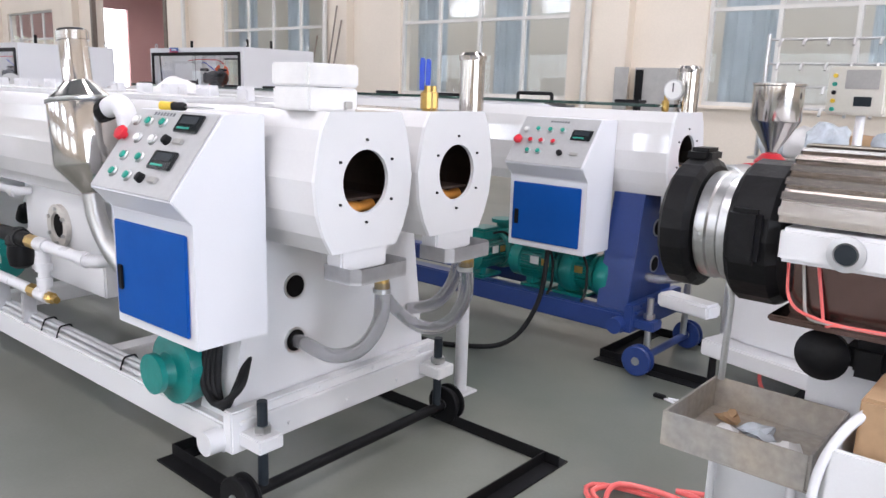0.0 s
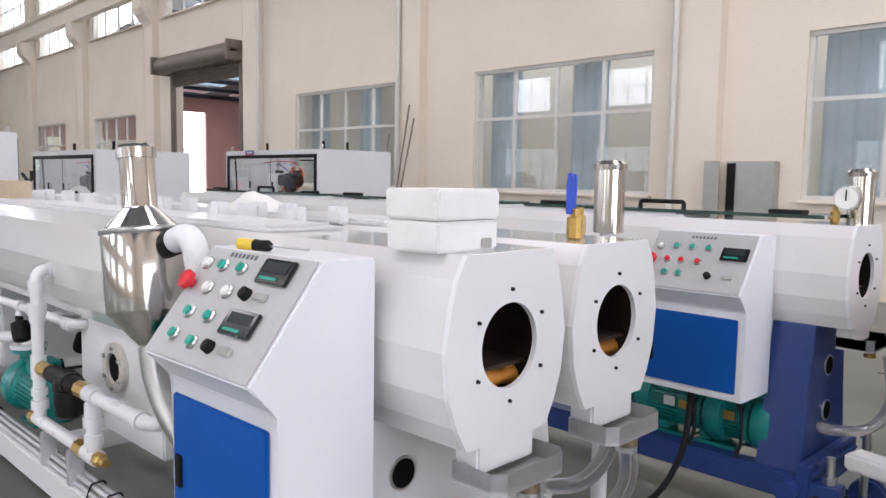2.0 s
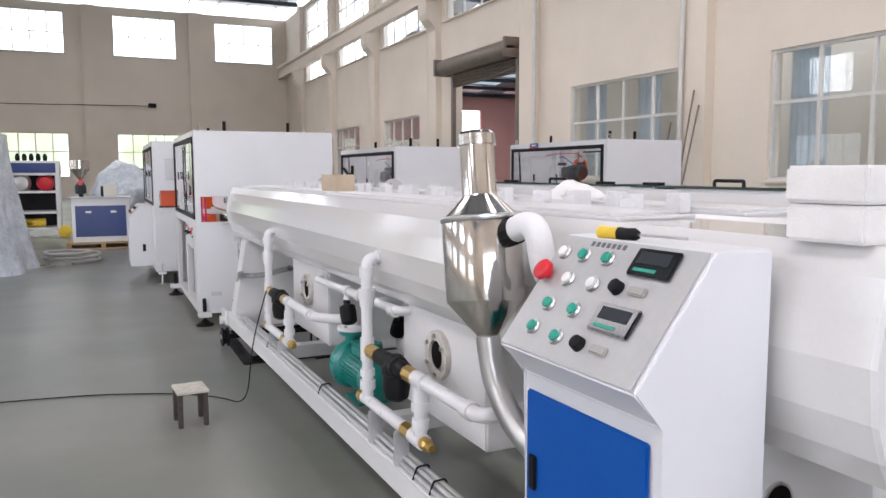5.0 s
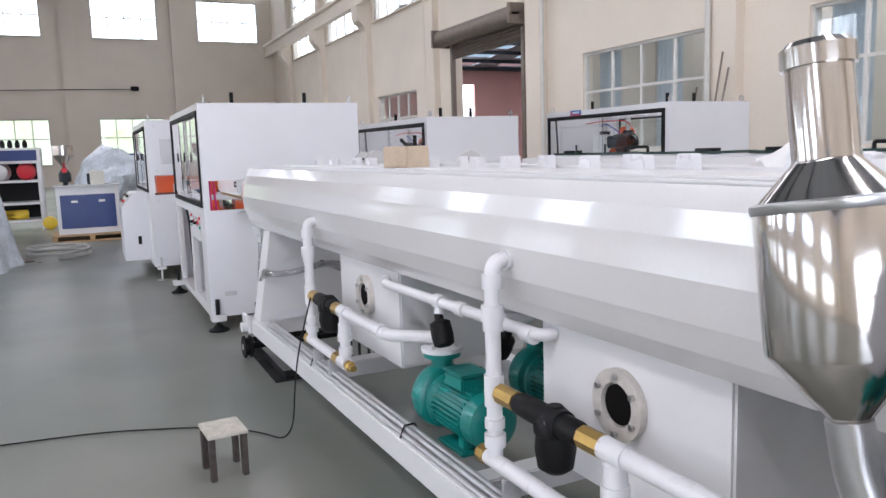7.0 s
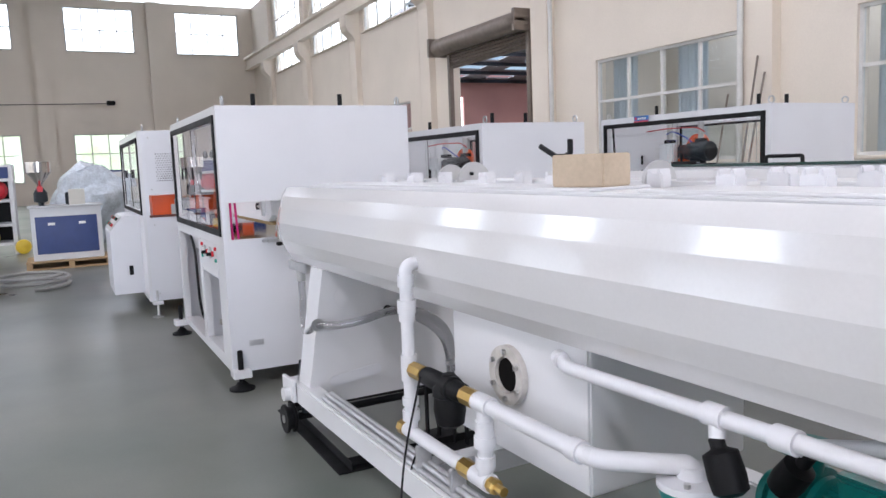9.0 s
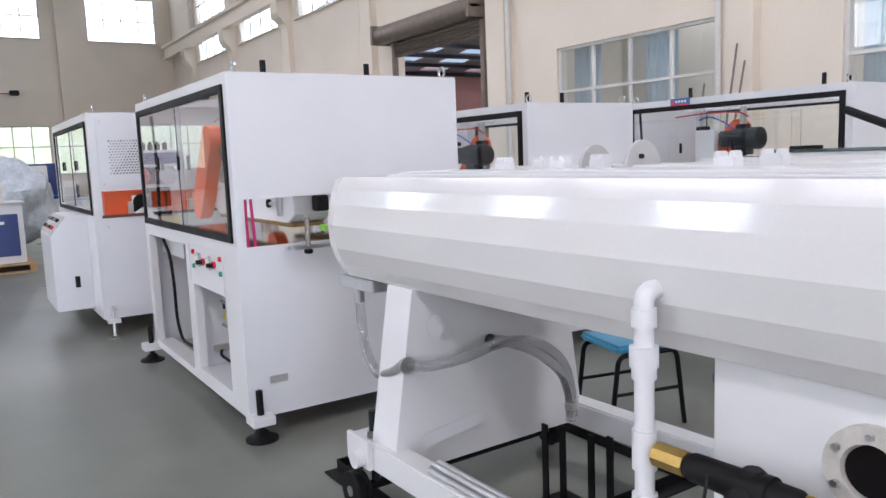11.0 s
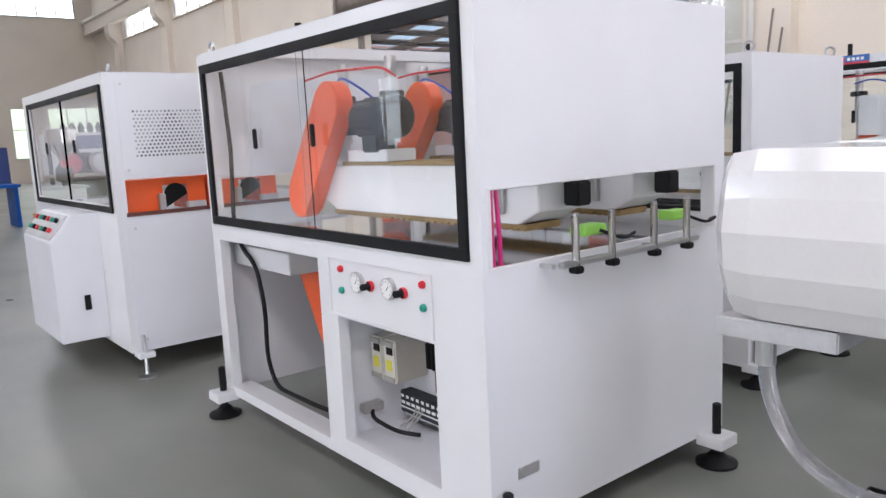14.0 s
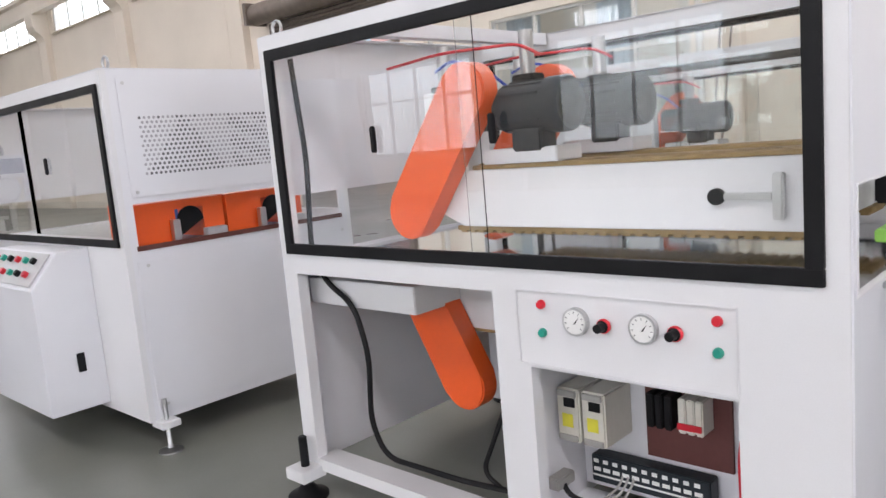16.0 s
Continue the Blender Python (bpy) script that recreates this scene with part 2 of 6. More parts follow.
def box(x0, x1, y0, y1, z0, z1, bevel=0.004, bm=None):
    b = bm or bmesh.new()
    made = bmesh.ops.create_cube(b, size=1.0)["verts"]
    for v in made:
        v.co = Vector((x0 + (v.co.x + 0.5) * (x1 - x0), y0 + (v.co.y + 0.5) * (y1 - y0), z0 + (v.co.z + 0.5) * (z1 - z0)))
    if bevel:
        es = list({e for v in made for e in v.link_edges})
        bmesh.ops.bevel(b, geom=es, offset=min(bevel, 0.4 * min(abs(x1 - x0), abs(y1 - y0), abs(z1 - z0))), segments=2, affect="EDGES", clamp_overlap=True)
    return b


def boxes(*items, bevel=0.004):
    b = bmesh.new()
    for it in items:
        box(*it, bevel=bevel, bm=b)
    return b


def cyl(p0, p1, r0, r1=None, seg=24, bm=None, cap=True):
    b = bm or bmesh.new()
    p0, p1 = Vector(p0), Vector(p1)
    r1 = r0 if r1 is None else r1
    d = p1 - p0
    q = d.to_track_quat("Z", "Y")
    made = bmesh.ops.create_cone(b, cap_ends=cap, segments=seg, radius1=r0, radius2=r1, depth=d.length)["verts"]
    for v in made:
        v.co = q @ v.co + (p0 + p1) / 2
    return b


def lathe(profile, at=(0, 0, 0), seg=32, axis="Z", bm=None):
    """Spin (radius, height) pairs about an axis through at."""
    b = bm or bmesh.new()
    rings = []
    for r, h in profile:
        ring = []
        for i in range(seg):
            a = 2 * math.pi * i / seg
            c, s = r * math.cos(a), r * math.sin(a)
            co = {"Z": (c, s, h), "X": (h, c, s), "Y": (s, h, c)}[axis]
            ring.append(b.verts.new(Vector(co) + Vector(at)))
        rings.append(ring)
    for a, c in zip(rings, rings[1:]):
        for i in range(seg):
            b.faces.new((a[i], a[(i + 1) % seg], c[(i + 1) % seg], c[i]))
    if profile[0][0] > 1e-4:
        b.faces.new(list(reversed(rings[0])))
    if profile[-1][0] > 1e-4:
        b.faces.new(rings[-1])
    return b


def round_path(points, radius, steps=6):
    """Points with their corners rounded."""
    p = [Vector(q) for q in points]
    out = [p[0]]
    for a, c, d in zip(p, p[1:], p[2:]):
        u, v = (a - c), (d - c)
        r = min(radius, 0.48 * u.length, 0.48 * v.length)
        s, e = c + u.normalized() * r, c + v.normalized() * r
        for i in range(steps + 1):
            t = i / steps
            out.append((1 - t) ** 2 * s + 2 * t * (1 - t) * c + t * t * e)
    out.append(p[-1])
    return out


def tube(points, r, radius=0.05, seg=12, bm=None, cap=True):
    """A round bar or hose along a path with rounded corners."""
    b = bm or bmesh.new()
    path = round_path(points, radius) if radius else [Vector(q) for q in points]
    path = [q for i, q in enumerate(path) if i == 0 or (q - path[i - 1]).length > 1e-5]
    rings, side = [], None
    for i, q in enumerate(path):
        d = (path[min(i + 1, len(path) - 1)] - path[max(i - 1, 0)]).normalized()
        if side is None:
            side = d.orthogonal().normalized()
        side = (side - d * side.dot(d)).normalized()
        up = d.cross(side)
        rings.append([b.verts.new(q + r * (math.cos(2 * math.pi * k / seg) * side + math.sin(2 * math.pi * k / seg) * up)) for k in range(seg)])
    for a, c in zip(rings, rings[1:]):
        for k in range(seg):
            b.faces.new((a[k], a[(k + 1) % seg], c[(k + 1) % seg], c[k]))
    if cap:
        b.faces.new(list(reversed(rings[0])))
        b.faces.new(rings[-1])
    return b


def prism(profile, lo, hi, axis="x", bm=None, bevel=0.0):
    """A polygon (pairs in the other two axes, in order) drawn out along an axis."""
    b = bm or bmesh.new()

    def at(p, h):
        return {"x": (h, p[0], p[1]), "y": (p[0], h, p[1]), "z": (p[0], p[1], h)}[axis]

    a = [b.verts.new(at(p, lo)) for p in profile]
    c = [b.verts.new(at(p, hi)) for p in profile]
    n = len(profile)
    fs = [b.faces.new(list(reversed(a))), b.faces.new(c)]
    for i in range(n):
        fs.append(b.faces.new((a[i], a[(i + 1) % n], c[(i + 1) % n], c[i])))
    if bevel:
        bmesh.ops.bevel(b, geom=list({e for f in fs for e in f.edges}), offset=bevel, segments=2, affect="EDGES", clamp_overlap=True)
    return b


def capsule(a, c, r, n=14):
    """Outline of a long rounded bar from a to c in a plane."""
    ang = math.atan2(c[1] - a[1], c[0] - a[0])
    pts = [(c[0] + r * math.cos(ang - math.pi / 2 + math.pi * i / n), c[1] + r * math.sin(ang - math.pi / 2 + math.pi * i / n)) for i in range(n + 1)]
    return pts + [(a[0] + r * math.cos(ang + math.pi / 2 + math.pi * i / n), a[1] + r * math.sin(ang + math.pi / 2 + math.pi * i / n)) for i in range(n + 1)]


def holed_plate(outline, holes, x0, x1, n=40, bm=None):
    """A plate square to x, its outline a convex polygon (y, z), with one round hole (cy, cz, r)."""
    b = bm or bmesh.new()
    cy, cz, r = holes
    rows = []
    angles = sorted([2 * math.pi * i / n for i in range(n)] + [math.atan2(q[1] - cz, q[0] - cy) % (2 * math.pi) for q in outline])
    for a in angles:
        d = (math.cos(a), math.sin(a))
        best = 1e9
        for p, q in zip(outline, outline[1:] + outline[:1]):
            ex, ez = q[0] - p[0], q[1] - p[1]
            den = d[0] * ez - d[1] * ex
            if abs(den) < 1e-9:
                continue
            t = ((p[0] - cy) * ez - (p[1] - cz) * ex) / den
            s = ((p[0] - cy) * d[1] - (p[1] - cz) * d[0]) / den
            if t > 0 and -1e-6 <= s <= 1 + 1e-6:
                best = min(best, t)
        o = (cy + best * d[0], cz + best * d[1])
        i = (cy + r * d[0], cz + r * d[1])
        rows.append([b.verts.new((x1, *o)), b.verts.new((x1, *i)), b.verts.new((x0, *i)), b.verts.new((x0, *o))])
    for p, q in zip(rows, rows[1:] + rows[:1]):
        for k in range(4):
            b.faces.new((p[k], q[k], q[(k + 1) % 4], p[(k + 1) % 4]))
    return b


def grid_wall(u0, u1, v0, v1, d0, d1, holes, axis, bm=None):
    """A slab with rectangular openings through it. axis 'y': u is x, v is z, depth along y; axis 'x': u is y."""
    b = bm or bmesh.new()
    us = sorted({u0, u1, *[h[0] for h in holes], *[h[1] for h in holes]})
    vs = sorted({v0, v1, *[h[2] for h in holes], *[h[3] for h in holes]})
    for i in range(len(us) - 1):
        j = 0
        while j < len(vs) - 1:
            def solid(jj):
                cu, cv = (us[i] + us[i + 1]) / 2, (vs[jj] + vs[jj + 1]) / 2
                return not any(h[0] < cu < h[1] and h[2] < cv < h[3] for h in holes)
            if not solid(j):
                j += 1
                continue
            k = j
            while k + 1 < len(vs) - 1 and solid(k + 1):
                k += 1
            r = (us[i], us[i + 1], d0, d1, vs[j], vs[k + 1]) if axis == "y" else (d0, d1, us[i], us[i + 1], vs[j], vs[k + 1])
            box(*r, bevel=0, bm=b)
            j = k + 1
    bmesh.ops.remove_doubles(b, verts=b.verts, dist=1e-5)
    seen = {}
    for f in b.faces:
        seen.setdefault(tuple(round(c, 4) for c in f.calc_center_median()), []).append(f)
    bmesh.ops.delete(b, geom=[f for fs in seen.values() if len(fs) > 1 for f in fs], context="FACES_ONLY")
    return b


def frame_bars(u0, u1, v0, v1, w, d0, d1, axis="y", bm=None):
    b = bm or bmesh.new()
    for r in ((u0, u1, v0, v0 + w), (u0, u1, v1 - w, v1), (u0, u0 + w, v0 + w, v1 - w), (u1 - w, u1, v0 + w, v1 - w)):
        box(*((r[0], r[1], d0, d1) if axis == "y" else (d0, d1, r[0], r[1])), r[2], r[3], bevel=0.002, bm=b)
    return b


# ---- the hall ----
floor = tagged(part("floor", box(X0 - 0.3, X1 + 0.3, Y0 - 0.3, 30.0, -0.2, 0.0, 0), CONCRETE), "grey-green sealed concrete floor with worn patches", "floor", kind="structure")

WINDOWS = [(-10.95, -6.95), (-17.36, -13.23), (-4.55, -0.45), (-31.6, -27.6), (-39.0, -35.0), (2.05, 6.1)]
DOOR = (-24.45, -19.9, 0.0, 4.72)
CLERE = [(c - BAY + 0.75, c - 0.75) for c in COLUMNS if c - BAY > X0 - 1 and c < X1]
SILL, HEAD = 1.32, 3.66
holes = [(a, b, SILL, HEAD) for a, b in WINDOWS] + [DOOR] + [(max(a, X0 + 0.5), b, 6.7, 10.9) for a, b in CLERE]
tagged(part("wall_north", grid_wall(X0, X1, 0.0, EAVES, Y1, Y1 + 0.3, holes, "y"), WALLP), "cream painted wall with windows and a roller door", "wall", kind="structure")
SOUTHW = [(-6.1 - BAY * i + BAY / 2 - 2.1, -6.1 - BAY * i + BAY / 2 + 2.1) for i in range(-2, 6)]
tagged(part("wall_south", grid_wall(X0, X1, 0.0, EAVES, Y0 - 0.3, Y0, [(a, b, 5.2, 8.0) for a, b in SOUTHW] + [(a, b, 1.0, 3.6) for a, b in SOUTHW], "y"), WALLP), "cream painted wall with high windows", "wall", kind="structure")
WESTW = [(-10.4, -6.6), (-4.55, -1.05), (1.5, 5.05), (7.3, 10.9)]
tagged(part("wall_west", grid_wall(Y0, Y1, 0.0, EAVES, X0 - 0.3, X0, [(a, b, 8.3, 10.7) for a, b in WESTW] + [(a, b, 1.2, 3.8) for a, b in WESTW], "x"), WALLP), "cream painted gable wall with two rows of windows", "wall", kind="structure")
tagged(part("wall_east", grid_wall(Y0, Y1, 0.0, EAVES, X1, X1 + 0.3, [(-4.4, 3.4, 0.0, 5.1)], "x"), WALLP), "cream painted wall with an open gate", "wall", kind="structure")

# roof: sheet with two skylight strips, purlins and trusses
roof = grid_wall(X0 - 0.3, X1 + 0.3, Y0 - 0.3, Y1 + 0.3, 0, 1, [(-42, 8, -6.9, -5.1), (-42, 8, 4.6, 6.4)], "y")
for v in roof.verts:
    v.co = Vector((v.co.x, v.co.z, EAVES + 0.8 + 0.06 * v.co.y))
tagged(part("ceiling", roof, ROOFS), "grey sheet roof with translucent strips", "roof", kind="structure")
for c in COLUMNS:
    if c < X0 + 2:
        continue
    tr = boxes((c - 0.12, c + 0.12, Y0 + 0.23, Y1 - 0.23, EAVES + 0.0, EAVES + 0.22), (c - 0.12, c + 0.12, Y0, Y1, EAVES + 0.58, EAVES + 0.78), bevel=0)
    for k in range(20):
        y = Y0 + 0.6 + k * 1.16
        tube([(c, y, EAVES + 0.1), (c, y + 0.58, EAVES + 0.65), (c, y + 1.16, EAVES + 0.1)], 0.035, 0, 6, tr)
    tagged(part("roof_truss", tr, MOTOR), "dark steel roof truss", "truss", group="roof trusses", kind="structure")
pur = bmesh.new()
for k in range(14):
    y = Y0 + 0.8 + k * 1.7
    box(X0, X1, y - 0.04, y + 0.04, EAVES + 0.5, EAVES + 0.56, 0, pur)
tagged(part("purlins", pur, ROOFS), "steel roof purlins", "purlin", kind="structure")

# columns with corbels, and the crane beam on them
for c in COLUMNS:
    if not X0 < c < X1:
        continue
    w = 0.36
    prof = [(Y1 + 0.02, 0), (Y1 - 0.22, 0), (Y1 - 0.22, 6.45), (Y1 - 0.30, 6.62), (Y1 - 0.52, 6.82), (Y1 - 0.60, 7.0), (Y1 - 0.60, 7.42), (Y1 - 0.22, 7.42), (Y1 - 0.22, EAVES), (Y1 + 0.02, EAVES)]
    tagged(part("column", prism(prof, c - w, c + w, "x", bevel=0.012), WALLP), "cream painted wall pier with a corbel", "column", group="wall piers", kind="structure")
    tagged(part("column", prism([(Y0 - 0.02, 0), (Y0 + 0.22, 0), (Y0 + 0.22, EAVES), (Y0 - 0.02, EAVES)], c - w, c + w, "x", bevel=0.012), WALLP), "cream painted wall pier", "column", group="wall piers", kind="structure")
beam_prof = [(Y1 - 0.58, 7.43), (Y1 - 0.28, 7.43), (Y1 - 0.28, 7.55), (Y1 - 0.36, 7.6), (Y1 - 0.36, 8.0), (Y1 - 0.22, 8.05), (Y1 - 0.22, 8.18), (Y1 - 0.64, 8.18), (Y1 - 0.64, 8.05), (Y1 - 0.50, 8.0), (Y1 - 0.50, 7.6), (Y1 - 0.58, 7.55)]
tagged(part("crane_beam", prism(beam_prof, X0 + 0.1, X1 - 0.1, "x"), WALLP), "cream painted crane runway beam on corbels", "beam", kind="structure")
for y in (-5.6, 0.25, 6.15):
    tagged(part("column", prism([(X0 - 0.02, y - 0.4), (X0 + 0.25, y - 0.4), (X0 + 0.25, y + 0.4), (X0 - 0.02, y + 0.4)], 0, EAVES, "z", bevel=0.012), WALLP), "cream painted wall pier", "column", group="wall piers", kind="structure")


def window(u0, u1, v0, v1, d, axis, n, transom, inward, label):
    """A framed window: outer frame, mullions, a transom, one pane to a light and a sill."""
    ob = thing("window_1", label, "window", kind="structure")
    s = inward
    f = frame_bars(u0, u1, v0, v1, 0.06, d - 0.04, d + 0.04, axis)
    for i in range(1, n):
        u = u0 + (u1 - u0) * i / n
        r = (u - 0.03, u + 0.03, v0 + 0.06, v1 - 0.06)
        box(*((r[0], r[1], d - 0.035, d + 0.035) if axis == "y" else (d - 0.035, d + 0.035, r[0], r[1])), r[2], r[3], bevel=0.002, bm=f)
    for zt in transom:
        r = (u0 + 0.06, u1 - 0.06)
        box(*((r[0], r[1], d - 0.032, d + 0.032) if axis == "y" else (d - 0.032, d + 0.032, r[0], r[1])), zt - 0.03, zt + 0.03, bevel=0.002, bm=f)
    part("window_frame", f, FRAMEW, ob)
    zs = [v0, *transom, v1]
    for i in range(n):
        for za, zb in zip(zs, zs[1:]):
            a, c = u0 + (u1 - u0) * i / n + 0.035, u0 + (u1 - u0) * (i + 1) / n - 0.035
            r = (a, c, d - 0.004, d + 0.004) if axis == "y" else (d - 0.004, d + 0.004, a, c)
            p = part("pane", box(*r, za + 0.035, zb - 0.035, bevel=0), WGLASS, ob)
            p.visible_shadow = False
    r = (u0 - 0.05, u1 + 0.05, d - 0.10 * s - 0.12, d - 0.10 * s + 0.03) if axis == "y" else (d - 0.12, d + 0.12, u0 - 0.05, u1 + 0.05)
    part("window_sill", box(*r, v0 - 0.05, v0 - 0.004, bevel=0.006), WALLP, ob)
    return ob


for a, b in WINDOWS:
    window(a, b, SILL, HEAD, Y1 + 0.1, "y", 4, (2.72,), 1, "wide pale-framed window with two rows of panes")
for a, b in CLERE:
    window(max(a, X0 + 0.5), b, 6.7, 10.9, Y1 + 0.1, "y", 4, (8.1, 9.5), 1, "bright clerestory window above the crane beam")
for a, b in WESTW:
    window(a, b, 8.3, 10.7, X0 - 0.12, "x", 4, (9.5,), 1, "bright high gable window with small panes")
    window(a, b, 1.2, 3.8, X0 - 0.12, "x", 4, (2.7,), 1, "bright low gable window with trees behind")
for a, b in SOUTHW:
    window(a, b, 5.2, 8.0, Y0 - 0.12, "y", 4, (6.6,), -1, "bright high window with a pale frame")
    window(a, b, 1.0, 3.6, Y0 - 0.12, "y", 4, (2.6,), -1, "bright low window with a pale frame")

# bright overcast distance outside the gable and the clerestory
GLOW = mat("bright_outside", (0.9, 0.93, 0.95), 0.9, vary=0.02, emit=((0.93, 0.97, 1.0), 3.6))
# trees emit light themselves, in place of daylight falling on them
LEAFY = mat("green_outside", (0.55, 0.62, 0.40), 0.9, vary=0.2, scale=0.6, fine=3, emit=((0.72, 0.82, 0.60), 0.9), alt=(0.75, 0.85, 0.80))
tagged(part("backdrop", boxes((X0 - 6.2, X0 - 6.0, -22, 24, 4.2, 22), bevel=0), GLOW), "pale sky beyond the gable windows", "sky", kind="structure")
tagged(part("backdrop", boxes((X0 - 5.2, X0 - 5.0, -22, 24, -0.2, 4.3), bevel=0), LEAFY), "self-lit pale green tree backdrop beyond the gable", "trees", kind="structure")
tagged(part("backdrop", boxes((X0, X1, Y1 + 2.0, Y1 + 2.1, 5.9, 13.0), bevel=0), GLOW), "pale sky beyond the clerestory", "sky", kind="structure")

# rooms behind the windows and the hall behind the roller door
tagged(part("room_wall", boxes((-18.6, 8.9, Y1 + 3.2, Y1 + 3.35, 0, 5.2), (-18.6, -18.45, Y1 + 0.3, Y1 + 3.2, 0, 5.2), (-18.6, 8.9, Y1 + 0.3, Y1 + 3.2, 5.2, 5.35), (8.9, 9.05, Y1 + 0.3, Y1 + 3.35, 0, 5.35), bevel=0), OFFICE), "pale room behind the windows", "wall", kind="structure")
for a, b in WINDOWS[:3] + WINDOWS[5:]:
    for k, (u, w) in enumerate(((0.02, 0.20), (0.52, 0.20))):
        c = bmesh.new()
        x, xe = a + (b - a) * u, a + (b - a) * (u + w)
        n = 16
        prev = None
        for i in range(n + 1):
            xx = x + (xe - x) * i / n
            yy = Y1 + 0.45 + 0.012 * math.cos(i * 2.4 + k)
            cur = (c.verts.new((xx, yy, SILL - 0.1)), c.verts.new((xx, yy, HEAD + 0.05)))
            if prev:
                c.faces.new((prev[0], cur[0], cur[1], prev[1]))
            prev = cur
        bmesh.ops.solidify(c, geom=c.faces[:], thickness=0.004)
        tagged(part("curtain", c, CURTAIN, smooth=True), "pale blue-grey curtain behind the window", "curtain", group="window curtains")
tagged(part("hall_wall", boxes((-40, -14, 29.6, 29.8, 0, 9.5), (-14.2, -14, Y1 + 3.4, 29.6, 0, 9.5), bevel=0), PINK), "pink wall of the neighbouring hall", "wall", kind="structure")
tagged(part("hall_wall", grid_wall(Y1 + 0.3, 29.6, 0, 6.2, -40.2, -40.0, [(18.9, 20.7, 0.5, 5.0)], "x"), PINK), "pink end wall of the neighbouring hall with a tall window", "wall", kind="structure")
tagged(part("hall_window", boxes((-40.6, -40.5, 18.0, 21.6, 0, 5.6), bevel=0), GLOW), "bright daylight beyond the tall window", "window", kind="structure")
hr = grid_wall(-40.3, -14, Y1 + 0.3, 30, 0, 1, [(-39.4 + 1.9 * i, -38.5 + 1.9 * i, 13.0 + 2.9 * j, 14.5 + 2.9 * j) for i in range(12) for j in range(6)], "y")
for v in hr.verts:
    v.co = Vector((v.co.x, v.co.z, 5.9 + 0.10 * (v.co.x + 40) + 0.05 * v.co.y))
tagged(part("hall_roof", hr, ROOFS), "dark sheet roof of the neighbouring hall with skylights", "roof", kind="structure")
hp = bmesh.new()
for k in range(13):
    x = -39.0 + 1.9 * k
    box(x - 0.05 - 0.5, x + 0.05 - 0.5, Y1 + 0.3, 29.6, 5.62 + 0.10 * (x + 40), 5.80 + 0.10 * (x + 40), 0, hp)
tagged(part("hall_purlins", hp, MOTOR), "dark steel purlins of the neighbouring hall", "purlin", kind="structure")
area("hall_daylight", 14.0, 12.0, 850, (1, 1, 1), look((-28, 21, 6.6), (-28, 21, 0)))
# unseen fill lamp, added to brighten the room behind the windows
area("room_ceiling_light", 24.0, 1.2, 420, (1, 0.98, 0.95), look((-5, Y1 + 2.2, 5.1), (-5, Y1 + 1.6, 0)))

# roller door: box, coil, guides
rd = thing("roller_door", "bronze roller shutter door rolled up above its opening", "door", kind="structure")
part("shutter_box", boxes((DOOR[0] - 0.35, DOOR[1] + 0.1, Y1 - 0.55, Y1 - 0.30, 4.98, 5.06), (DOOR[1] - 0.02, DOOR[1] + 0.1, Y1 - 0.62, Y1 - 0.004, 4.75, 5.30), (DOOR[0] - 0.4, DOOR[0] - 0.28, Y1 - 0.62, Y1 - 0.004, 4.75, 5.30)), RUST, rd)
part("shutter_coil", cyl((DOOR[0] - 0.28, Y1 - 0.31, 5.02), (DOOR[1] - 0.02, Y1 - 0.31, 5.02), 0.27, seg=20), RUST, rd, smooth=True)
sl = bmesh.new()
for i in range(5):
    prism([(Y1 - 0.06, 4.70 - 0.09 * i), (Y1 - 0.10, 4.745 - 0.09 * i), (Y1 - 0.06, 4.785 - 0.09 * i), (Y1 - 0.03, 4.785 - 0.09 * i), (Y1 - 0.03, 4.70 - 0.09 * i)], DOOR[0], DOOR[1], "x", sl)
part("slat", sl, RUST, rd)
part("guide", boxes((DOOR[0] - 0.02, DOOR[0] + 0.14, Y1 - 0.13, Y1 - 0.004, 0, 4.75)), RUST, rd)
part("guide", boxes((DOOR[1] - 0.14, DOOR[1] + 0.02, Y1 - 0.13, Y1 - 0.004, 0, 4.75)), RUST, rd)

# downpipes beside the piers, and the steel cabinet on the wall
for x in (-6.42, -12.95, -18.7):
    tagged(part("downpipe", tube([(x, Y1 - 0.30, 0.05), (x, Y1 - 0.30, 9.6)], 0.055, 0), FRAMEW, smooth=True), "pale vertical drain pipe beside the pier", "pipe", group="drain pipes")
wb = thing("wall_cabinet", "grey steel electrical cabinet with an open door", "cabinet")
part("body", boxes((-5.55, -4.85, Y1 - 0.22, Y1 - 0.004, 1.0, 1.86)), GALV, wb)
part("inside", boxes((-5.53, -5.40, Y1 - 0.235, Y1 - 0.225, 1.03, 1.83)), BLACK, wb)
part("door", boxes((-5.80, -5.56, Y1 - 0.42, Y1 - 0.40, 1.0, 1.86)), GALV, wb)

# ---- machines ----
SECTION = [(-0.150, 1.352), (-0.178, 1.300), (-0.194, 1.237), (-0.210, 1.150), (-0.198, 1.050), (-0.172, 0.980), (-0.140, 0.925)]
SECTION = SECTION + [(-y, z) for y, z in reversed(SECTION)]


